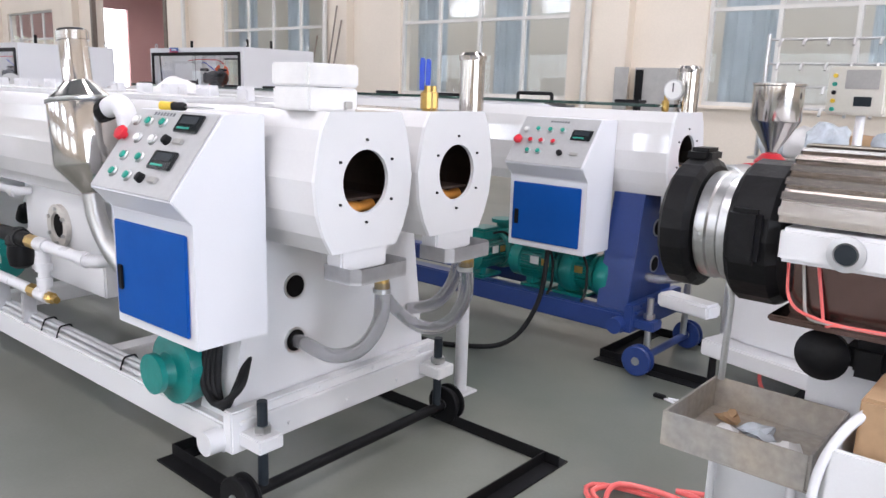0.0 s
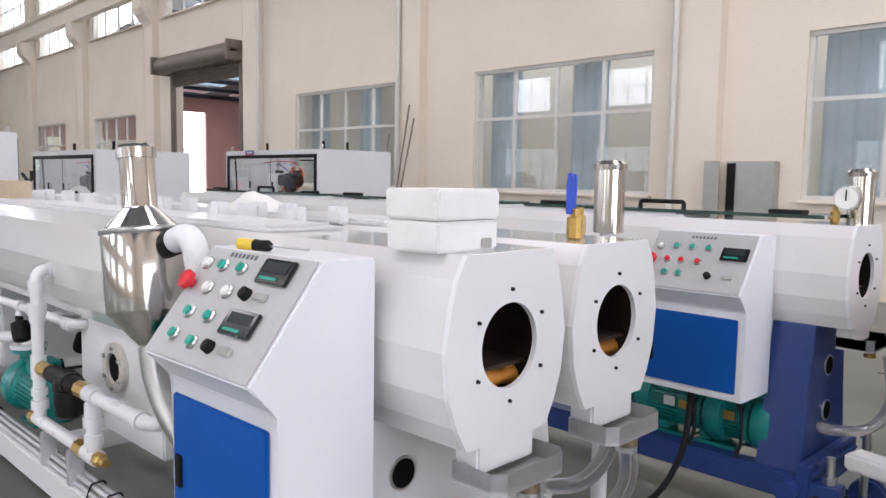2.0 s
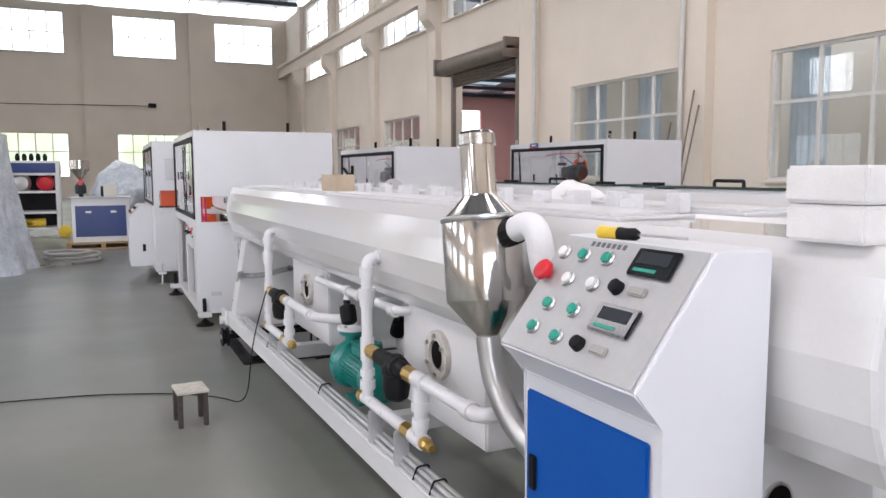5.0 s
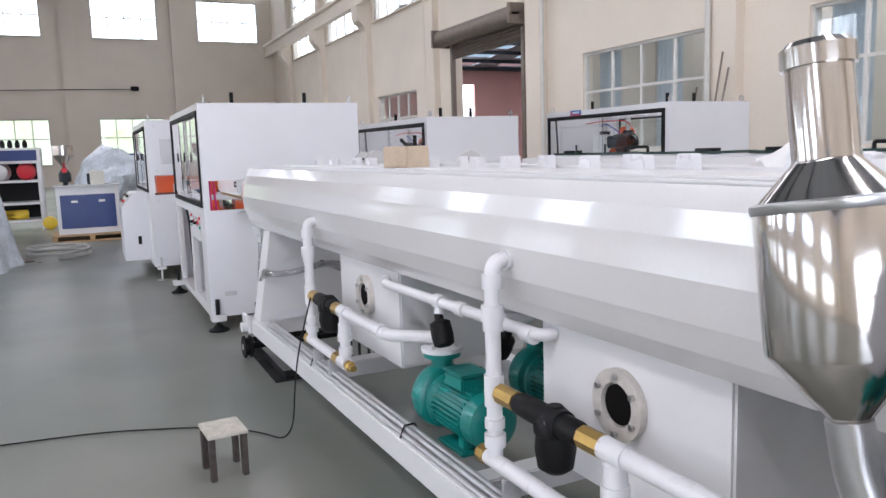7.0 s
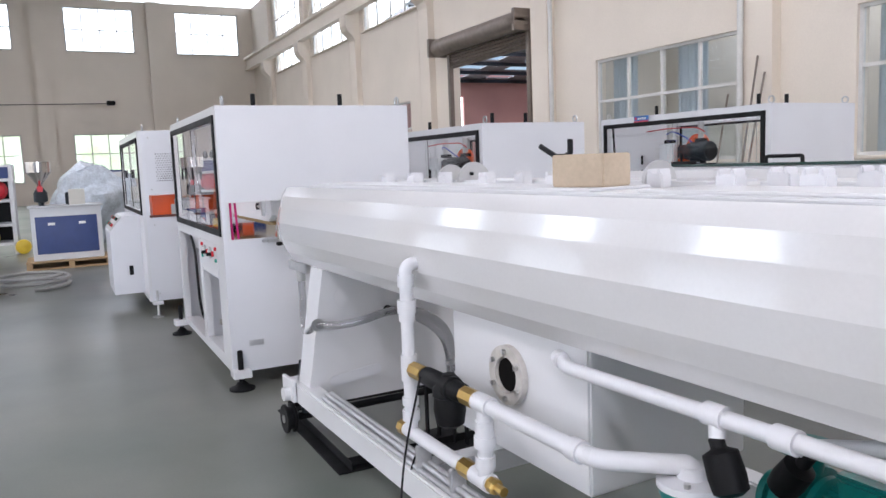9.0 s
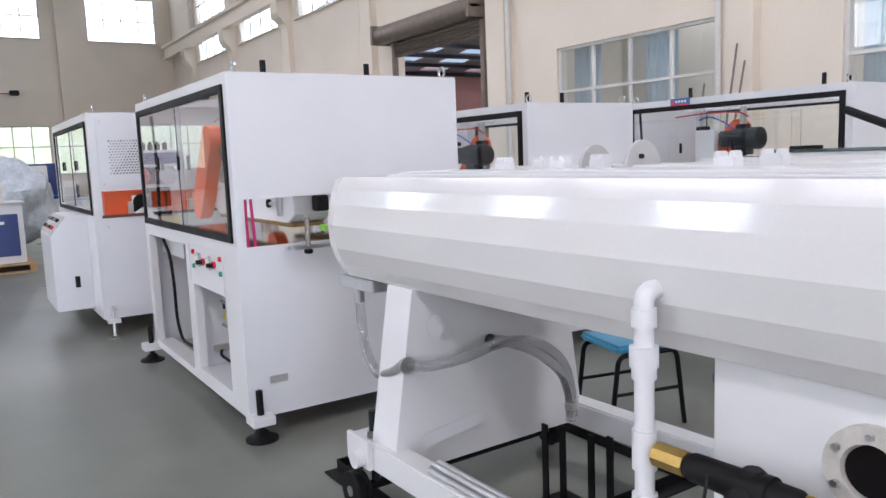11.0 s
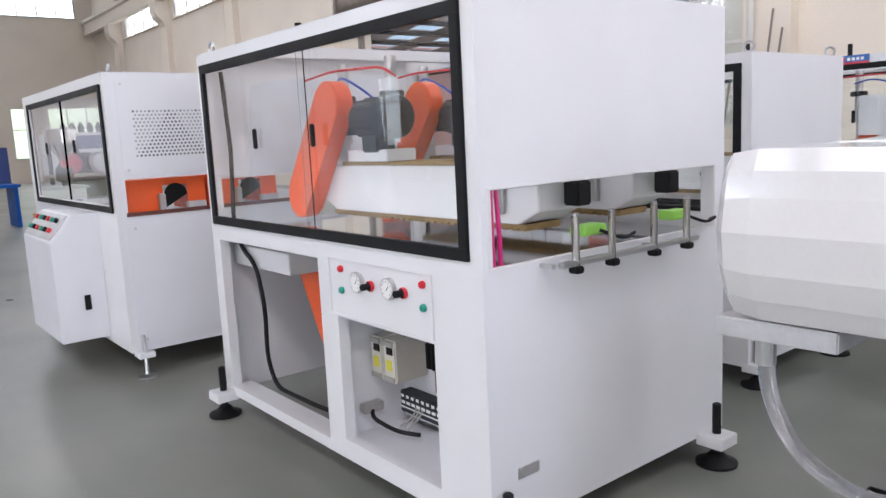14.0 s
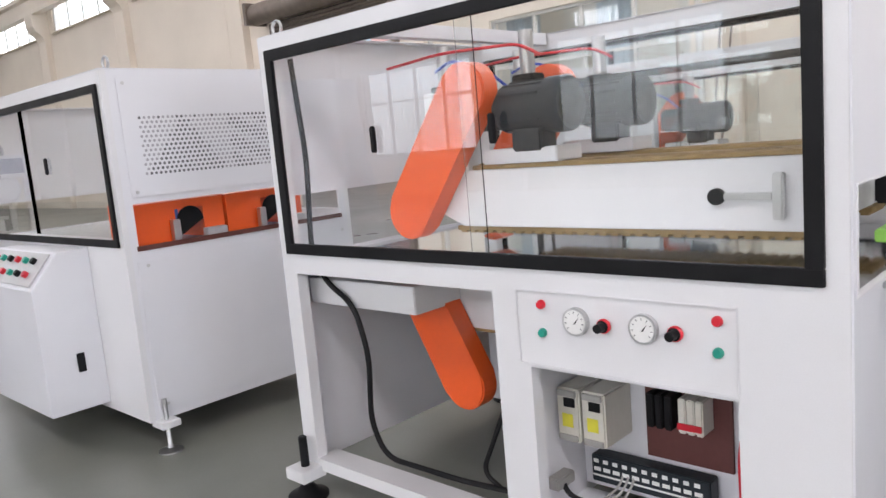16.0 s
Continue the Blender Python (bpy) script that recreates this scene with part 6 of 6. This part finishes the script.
part("side_cover", boxes((0.31, 1.7, -0.182, 0.182, 1.10, 1.172), bevel=0.008), WHITE, ex)
part("fan_port", lathe([(0.020, 0.0), (0.036, 0.0), (0.036, -0.007), (0.024, -0.009), (0.020, -0.004)], (0.44, -0.183, 1.136), 24, "Y"), ALU, ex, smooth=True)
# dark disc paints the shade of the port's opening
part("fan_mouth", cyl((0.44, -0.1925, 1.136), (0.44, -0.1935, 1.136), 0.0205, seg=20), MOTOR, ex)
part("barrel_tray", boxes((0.30, 1.7, -0.16, 0.16, 0.965, 0.98), (0.33, 1.7, -0.12, 0.12, 0.98, 1.099)), mat("dark_polished_steel", (0.16, 0.10, 0.085), 0.22, metal=1.0, vary=0.08, scale=5, bump=0.02), ex, "dark polished steel tray")
part("bed", boxes((0.35, 1.8, 0.02, 0.24, 0.30, 0.965), (0.18, 0.36, -0.02, 0.20, 0.30, 0.62), bevel=0.01), WHITE, ex, "white steel bed")
part("bed_base", boxes((0.16, 1.9, -0.02, 0.26, 0.0, 0.30), bevel=0.01), WHITE, ex)
part("fan", lathe([(0.02, 0.0), (0.05, 0.0), (0.056, -0.03), (0.036, -0.05), (0.015, -0.055)], (0.40, -0.06, 0.895), 24, "Y"), DIECAST, ex, "black cooling fan", True)
part("fan_duct", boxes((0.44, 0.53, -0.08, 0.02, 0.855, 0.94), bevel=0.02), DIECAST, ex)
for k in range(3):
    part("wire", tube([(0.32 + 0.03 * k, -0.125, 1.09), (0.33 + 0.04 * k, -0.14, 1.0 - 0.02 * k), (0.42, -0.165, 0.985), (0.55 + 0.05 * k, -0.165, 0.99)], 0.0035, 0.05, 8), (PINKHOSE, GALV, PINKHOSE)[k], ex, smooth=True)
sb = thing("scrap_tray", "dull steel scrap tray with rags on thin legs", "tray", (0, 0, 0))
part("tray", boxes((-0.43, -0.13, 1.84, 1.846, 0.68, 0.755), (-0.43, -0.13, 2.13, 2.136, 0.68, 0.755), (-0.43, -0.424, 1.846, 2.13, 0.68, 0.755), (-0.13, -0.124, 1.846, 2.13, 0.68, 0.755), (-0.43, -0.124, 1.84, 2.136, 0.676, 0.68), bevel=0.001), mat("stained_tray_steel", (0.40, 0.35, 0.29), 0.6, metal=0.2, vary=0.16, scale=7, fine=50, bump=0.06, alt=(0.30, 0.30, 0.29)), sb)
for x, y in ((-0.40, 2.10), (-0.16, 1.87)):
    part("leg", tube([(x, y, 0.0), (x, y, 0.676)], 0.010, 0), PVC, sb)
part("hanger", tube([(-0.41, 2.12, 0.755), (-0.41, 2.13, 0.96), (-0.42, 2.13, 0.99)], 0.008, 0.02), BRUSHED, sb)
for x, y, s, m in ((-0.34, 1.95, 0.045, FOAM), (-0.28, 2.02, 0.05, WATER), (-0.36, 2.06, 0.035, CARD), (-0.20, 1.97, 0.04, FOAM)):
    r = bmesh.new()
    bmesh.ops.create_icosphere(r, subdivisions=2, radius=s)
    for v in r.verts:
        v.co = v.co * (0.75 + 0.8 * noise.noise(v.co * 40 + Vector((x * 9, y, 0))))
        v.co = Vector((v.co.x + x, v.co.y + y, 0.68 + max(0.0, v.co.z * 0.45 + 0.012)))
    tagged(part("scrap", r, m, smooth=True), "crumpled scrap lying in the steel tray", "scrap", group="tray scraps")
crate = thing("white_bin", "white plastic bin with cardboard scraps beside the extruder", "bin", (0.03, 0.02, 0))
crate.scale = (1.0, 1.0, 1.17)
part("bin", boxes((-0.11, 0.34, 1.74, 1.75, 0.0, 0.70), (-0.11, 0.34, 2.03, 2.04, 0.0, 0.70), (-0.11, -0.10, 1.75, 2.03, 0.0, 0.70), (0.33, 0.34, 1.75, 2.03, 0.0, 0.70), (-0.11, 0.34, 1.74, 2.04, 0.0, 0.01), bevel=0.004), WHITE, crate)
part("cardboard", boxes((-0.08, 0.08, 1.78, 1.98, 0.62, 0.78), (0.10, 0.28, 1.82, 1.98, 0.6, 0.74), bevel=0.006), CARD, crate, "torn brown cardboard")
part("pipe", tube([(-0.125, 1.73, 0.02), (-0.125, 1.73, 0.66), (-0.09, 1.77, 0.74), (-0.03, 1.83, 0.78), (0.04, 1.88, 0.77)], 0.009, 0.08, 10), PVC, crate, smooth=True)
part("blue_tub", lathe([(0.06, 0.70), (0.085, 0.72), (0.09, 0.86), (0.03, 0.90)], (0.20, 1.88, 0), 24), BLUELINE, crate, "blue plastic tub", True)
bt = thing("glue_bottle", "small clear bottle with a blue cap on the floor", "bottle", (-0.62, 2.45, 0.0))
part("body", lathe([(0.03, 0), (0.032, 0.01), (0.032, 0.09), (0.012, 0.11), (0.012, 0.13)], seg=20), WATER, bt, smooth=True)
part("cap", lathe([(0.018, 0.128), (0.018, 0.155), (0.008, 0.16)], seg=16), BLUELINE, bt, smooth=True)

# extruder of line two
e2 = thing("extruder", "white extruder with a black die face and a polished hopper", "extruder", (-1.08, 3.80, 0.0), -14, group="extruders")
part("die_head", lathe([(0.0, -0.01), (0.078, -0.01), (0.088, 0.0), (0.088, 0.02), (0.096, 0.022), (0.096, 0.16), (0.09, 0.17), (0.09, 0.52)], (0, 0, 1.035), 32, "Y"), BRUSHED, e2, "steel die head", True)
part("die_face", lathe([(0.0, -0.016), (0.07, -0.016), (0.078, -0.011)], (0, 0, 1.035), 32, "Y"), BLACK, e2, smooth=True)
part("hub", lathe([(0.01, -0.04), (0.024, -0.04), (0.024, -0.016)], (0, 0, 1.035), 20, "Y"), BRUSHED, e2, smooth=True)
part("red_band", lathe([(0.098, 0.17), (0.10, 0.175), (0.10, 0.30), (0.098, 0.305)], (0, 0, 1.035), 28, "Y"), RED, e2, smooth=True)
part("lower_head", lathe([(0.02, -0.03), (0.05, -0.03), (0.075, -0.01), (0.075, 0.06), (0.05, 0.08), (0.05, 0.4)], (-0.02, 0, 0.84), 24, "Y"), BLACK, e2, "black lower die", True)
part("lower_hub", lathe([(0.012, -0.045), (0.034, -0.04), (0.034, -0.03)], (-0.02, 0, 0.84), 20, "Y"), BRUSHED, e2, smooth=True)
part("body", boxes((0.10, 0.72, 0.08, 1.3, 0.30, 1.12), (0.03, 0.12, 0.10, 1.0, 0.30, 0.80), bevel=0.012), WHITE, e2, "white steel housing")
part("base", boxes((-0.02, 0.75, -0.02, 1.3, 0.22, 0.30), bevel=0.008), WHITE, e2)
part("arm", boxes((-0.28, 0.02, -0.05, 0.06, 0.40, 0.47), bevel=0.012), WHITE, e2)
for x, y in ((0.03, 0.02), (0.62, 0.02), (0.3, 1.1)):
    part("levelling_foot", lathe([(0.05, 0.0), (0.05, 0.012), (0.02, 0.03), (0.016, 0.24)], (x, y, 0), 18), BLACK, e2, smooth=True)
part("navy_cabinet", boxes((-0.75, -0.12, 1.25, 1.7, 0.16, 0.78), bevel=0.01), NAVY, e2, "navy steel cabinet")
for k in range(4):
    part("wire", tube([(0.05, 0.02, 1.10 - 0.02 * k), (0.10 + 0.02 * k, -0.03, 0.95), (0.12, -0.02, 0.84), (0.02 + 0.03 * k, 0.0, 0.76)], 0.005, 0.05, 8), (DIAL, GALV, BLACK, DIAL)[k], e2, smooth=True)
part("motor_box", boxes((0.105, 0.25, 0.05, 0.075, 0.62, 0.78), bevel=0.01), BLUELINE, e2)
for hx, hy in ((-1.17, 4.69), (-0.52, 5.6)):
    hp2 = thing("hopper", "polished stainless hopper on a red throat", "hopper", (hx, hy, 0.0), group="hoppers")
    part("bowl", lathe([(0.03, 1.12), (0.035, 1.16), (0.125, 1.31), (0.13, 1.32), (0.13, 1.50), (0.137, 1.505), (0.137, 1.515), (0.12, 1.515), (0.12, 1.33), (0.02, 1.17)], seg=36), STEEL, hp2, smooth=True)
    part("throat", lathe([(0.06, 1.02), (0.09, 1.04), (0.085, 1.10), (0.045, 1.14)], seg=20), RED, hp2, "red feed throat", True)
    part("stand", boxes((-0.12, 0.5, -0.15, 0.15, 0.0, 1.02), bevel=0.01), WHITE, hp2)
    part("lid_bar", tube([(-0.12, 0, 1.516), (0.12, 0, 1.516)], 0.006, 0), BRUSHED, hp2)
pend = thing("control_pendant", "cream operator panel with a screen and small buttons", "control panel", (-0.84, 4.95, 0.0), -20)
part("post", tube([(0, 0.05, 0), (0, 0.05, 1.36)], 0.025, 0), WHITE, pend)
part("box", boxes((-0.17, 0.17, -0.03, 0.07, 1.36, 1.62), bevel=0.012), CREAMP, pend)
part("screen", boxes((-0.06, 0.13, -0.036, -0.03, 1.50, 1.60), bevel=0.003), GALV, pend)
part("meter", boxes((0.0, 0.10, -0.036, -0.03, 1.41, 1.46), bevel=0.003), MOTOR, pend)
for i in range(5):
    part("push_button", cyl((-0.12, -0.03, 1.39 + 0.045 * i), (-0.12, -0.04, 1.39 + 0.045 * i), 0.012, seg=12), (GREEN, YELLOWP, BLACK)[i % 3], pend)

# rack of hooks and stored fittings beside the window
rk = thing("hook_rack", "chrome hanging rack with rows of hooks before the window", "rack", (-1.86, 6.5, 0.0), 0)
for x in (0.0, 1.9):
    part("post", tube([(x, 0, 0), (x, 0, 1.92)], 0.016, 0), BRUSHED, rk)
for z in (1.88, 1.70, 1.53, 1.37):
    part("bar", tube([(0, 0, z), (1.9, 0, z)], 0.010, 0), BRUSHED, rk)
    for i in range(11):
        part("hook", tube([(0.1 + 0.17 * i, 0, z), (0.1 + 0.17 * i, -0.05, z - 0.01), (0.1 + 0.17 * i, -0.07, z - 0.05)], 0.012, 0.02, 6), BRUSHED, rk)
part("shelf", boxes((0, 1.9, -0.2, 0.2, 0.98, 1.0), (0, 1.9, -0.2, 0.2, 0.5, 0.52)), GALV, rk)
for i in range(9):
    r = bmesh.new()
    bmesh.ops.create_icosphere(r, subdivisions=3, radius=0.11 + 0.03 * (i % 3))
    for v in r.verts:
        v.co = v.co * (1 + 0.35 * noise.noise(v.co * 8 + Vector((i * 3.1, 0, 0))) + 0.12 * noise.noise(v.co * 30 + Vector((i, 0, 0))))
        v.co = Vector((v.co.x - 1.75 + 0.21 * i, v.co.y + 6.48 + 0.06 * (i % 2), 1.0 + max(0.0, v.co.z + 0.10)))
    tagged(part("wrapped_part", r, (WATER, FOAM, WATER, CARD)[i % 4], smooth=True), "plastic-wrapped spare part on the rack shelf", "spare part", group="spare parts")

# ---- far end of the hall ----
ft = thing("blue_extruder", "white and navy extruder cabinet with a steel hopper on a pallet", "extruder", (-17.1, 0.56, 0.0))
ft.scale = (0.9, 0.86, 1.0)
part("pallet", boxes((-0.6, 0.45, -0.75, 0.7, 0.0, 0.03), (-0.6, 0.45, -0.75, -0.65, 0.03, 0.11), (-0.6, 0.45, -0.05, 0.05, 0.03, 0.11), (-0.6, 0.45, 0.6, 0.7, 0.03, 0.11), (-0.6, 0.45, -0.75, 0.7, 0.11, 0.135), bevel=0.003), WOOD, ft, "pale wooden pallet")
part("cabinet", boxes((-0.5, 0.3, -0.62, 0.58, 0.135, 0.98), bevel=0.01), WHITE, ft)
part("front", boxes((0.301, 0.312, -0.55, 0.50, 0.24, 0.84)), NAVY, ft, "navy door panel")
for y in (-0.28, 0.24):
    part("handle", boxes((0.313, 0.322, y - 0.06, y + 0.06, 0.70, 0.74)), ALU, ft)
part("top", boxes((-0.55, 0.34, -0.66, 0.62, 0.98, 1.01)), PANELGREY, ft)
part("hopper", lathe([(0.03, 1.30), (0.05, 1.36), (0.21, 1.55), (0.215, 1.72), (0.205, 1.72), (0.19, 1.56), (0.02, 1.36)], (0, -0.42, 0), 28), STEEL, ft, smooth=True)
part("throat", lathe([(0.05, 1.01), (0.05, 1.06), (0.12, 1.08), (0.12, 1.22), (0.06, 1.30)], (0, -0.42, 0), 20), MOTOR, ft, smooth=True)
part("red_cap", boxes((0.05, 0.16, -0.47, -0.37, 1.24, 1.33), bevel=0.01), RED, ft)
part("motor", lathe([(0.03, 1.01), (0.06, 1.02), (0.06, 1.2), (0.03, 1.22)], (0.05, 0.05, 0), 18), MOTOR, ft, smooth=True)
part("meter_box", boxes((-0.05, 0.14, 0.05, 0.33, 1.01, 1.26), bevel=0.01), CREAMP, ft)
sh = thing("machine_rack", "white rack machine with navy header, pumps and yellow floats", "machine", (-20.5, -0.85, 0.0))
for x in (-0.4, 0.4):
    for y in (-0.5, 0.5):
        part("post", boxes((x - 0.04, x + 0.04, y - 0.04, y + 0.04, 0, 1.75)), WHITE, sh)
part("header", boxes((-0.45, 0.45, -0.55, 0.55, 1.42, 1.75), bevel=0.01), WHITE, sh)
part("header_front", boxes((0.451, 0.46, -0.48, 0.48, 1.48, 1.70)), NAVY, sh)
for z in (0.18, 0.55, 1.02):
    part("shelf", boxes((-0.44, 0.44, -0.5, 0.5, z, z + 0.05)), WHITE, sh)
part("cast_pump", lathe([(0.05, -0.1), (0.2, -0.08), (0.22, 0.0), (0.16, 0.1), (0.05, 0.12)], (0.25, -0.25, 1.27 - 0.02), 20, "X"), ALU, sh, smooth=True)
part("cast_pump", lathe([(0.05, -0.1), (0.17, -0.08), (0.19, 0.0), (0.14, 0.1), (0.05, 0.12)], (0.25, 0.25, 1.25), 20, "X"), RED, sh, "red cast pump", True)
part("inside", boxes((-0.44, -0.40, -0.46, 0.46, 0.23, 1.42)), BLACK, sh)
for k in range(5):
    part("fitting", lathe([(0.03, 1.75), (0.05, 1.78), (0.05, 1.86), (0.02, 1.92)], (0.1, -0.3 + 0.14 * k, 0), 12), BLACK, sh, smooth=True)
for y in (-0.25, 0.0):
    part("yellow_float", lathe([(0.05, -0.22), (0.10, -0.2), (0.10, 0.2), (0.05, 0.22)], (0.2, y, 0.335), 18, "Y"), YELLOWP, sh, smooth=True)
part("yellow_float", lathe([(0.1, -0.02), (0.14, 0.0), (0.14, 0.18), (0.1, 0.2)], (0.35, 0.62, 0.14), 20, "X"), YELLOWP, sh, smooth=True)
dr = bmesh.new()
n, m = 90, 22
grid = []
for j in range(m + 1):
    z = 2.05 * (1 - j / m)
    row = []
    for i in range(n):
        a = 2 * math.pi * i / n
        flare = 1 + 0.45 * (j / m) ** 2
        k = flare * (1 + 0.07 * math.sin(9 * a + 1.3 * math.sin(3 * a)) * (0.3 + j / m) + 0.10 * noise.noise(Vector((math.cos(a) * 2.5, math.sin(a) * 2.5, z * 0.9))))
        row.append(dr.verts.new((-13.9 + 0.85 * k * math.cos(a) * 0.9, -1.32 + 0.62 * k * math.sin(a), z)))
    grid.append(row)
for a, c in zip(grid, grid[1:]):
    for i in range(n):
        dr.faces.new((a[i], c[i], c[(i + 1) % n], a[(i + 1) % n]))
dr.faces.new(grid[0])
tagged(part("wrapped_machine", dr, WATER, smooth=True), "tall machine wrapped in crumpled translucent plastic sheet", "wrapped machine")
co = thing("hose_coil", "grey hose coil lying on the floor", "hose", (-14.6, 0.08, 0.0))
part("coil", tube([(0.42 * math.cos(a) * (1 + 0.01 * i), 0.42 * math.sin(a), 0.025 + 0.004 * i) for i, a in enumerate([2 * math.pi * k / 20 for k in range(44)])], 0.024, 0, 8), GALV, co, smooth=True)
fb2 = thing("workbench", "blue steel bench with white machines at the hall end", "bench", (-24.0, 1.9, 0.0))
part("bench", boxes((-0.5, 0.5, -0.9, 0.9, 0.80, 0.86), (-0.45, 0.45, -0.85, -0.78, 0, 0.80), (-0.45, 0.45, 0.78, 0.85, 0, 0.80)), BLUE, fb2)
part("cabinet", boxes((-0.4, 0.4, -0.7, 0.2, 0.86, 1.55), bevel=0.02), WHITE, fb2)
part("back", boxes((-0.5, -0.46, -0.9, 0.9, 0.86, 1.6)), NAVY, fb2)
sf = thing("wrapped_machine", "machine under loose clear plastic film at the hall end", "wrapped machine", (-20.6, 1.1, 0.0))
q = bmesh.new()
bmesh.ops.create_icosphere(q, subdivisions=4, radius=1.0)
for v in q.verts:
    k = 1 + 0.25 * noise.noise(v.co * 2.0) + 0.08 * noise.noise(v.co * 7)
    v.co = Vector((v.co.x * 0.9 * k, v.co.y * 0.75 * k, max(0.0, 0.85 + v.co.z * 0.85 * k)))
part("film", q, WATER, sf, smooth=True)
# roof-line cable and small wall lamp on the gable, planks leaning by the windows
gc = thing("gable_cable", "thin cable with a small lamp on the gable wall", "cable")
part("cable", tube([(X0 + 0.3, -11, 5.5), (X0 + 0.3, -4, 5.35), (X0 + 0.3, 3.3, 5.45)], 0.02, 0), RUBBER, gc)
part("lamp", boxes((X0 + 0.25, X0 + 0.5, 3.3, 3.75, 5.35, 5.6), bevel=0.03), BLACK, gc)
for i, (x, tilt) in enumerate(((-12.7, 0.20), (-12.55, 0.28), (-13.35, 0.15))):
    tagged(part("plank", tube([(x, Y1 - 0.55 - tilt, 0.0), (x + 0.1, Y1 - 0.26, 3.1 - 0.3 * i)], 0.018, 0, 6), RUST), "wooden batten leaning against the wall pier", "plank", group="leaning battens")
pl2 = thing("pallet_crate", "low pale wooden crate on the floor at the hall end", "crate", (-17.8, 2.6, 0.0))
part("crate", boxes((-0.5, 0.5, -0.6, 0.6, 0.0, 0.05), (-0.5, 0.5, -0.6, -0.56, 0.05, 0.62), (-0.5, 0.5, 0.56, 0.6, 0.05, 0.62), (0.46, 0.5, -0.56, 0.56, 0.05, 0.62), (-0.5, -0.46, -0.56, 0.56, 0.05, 0.62), bevel=0.003), WOOD, pl2)
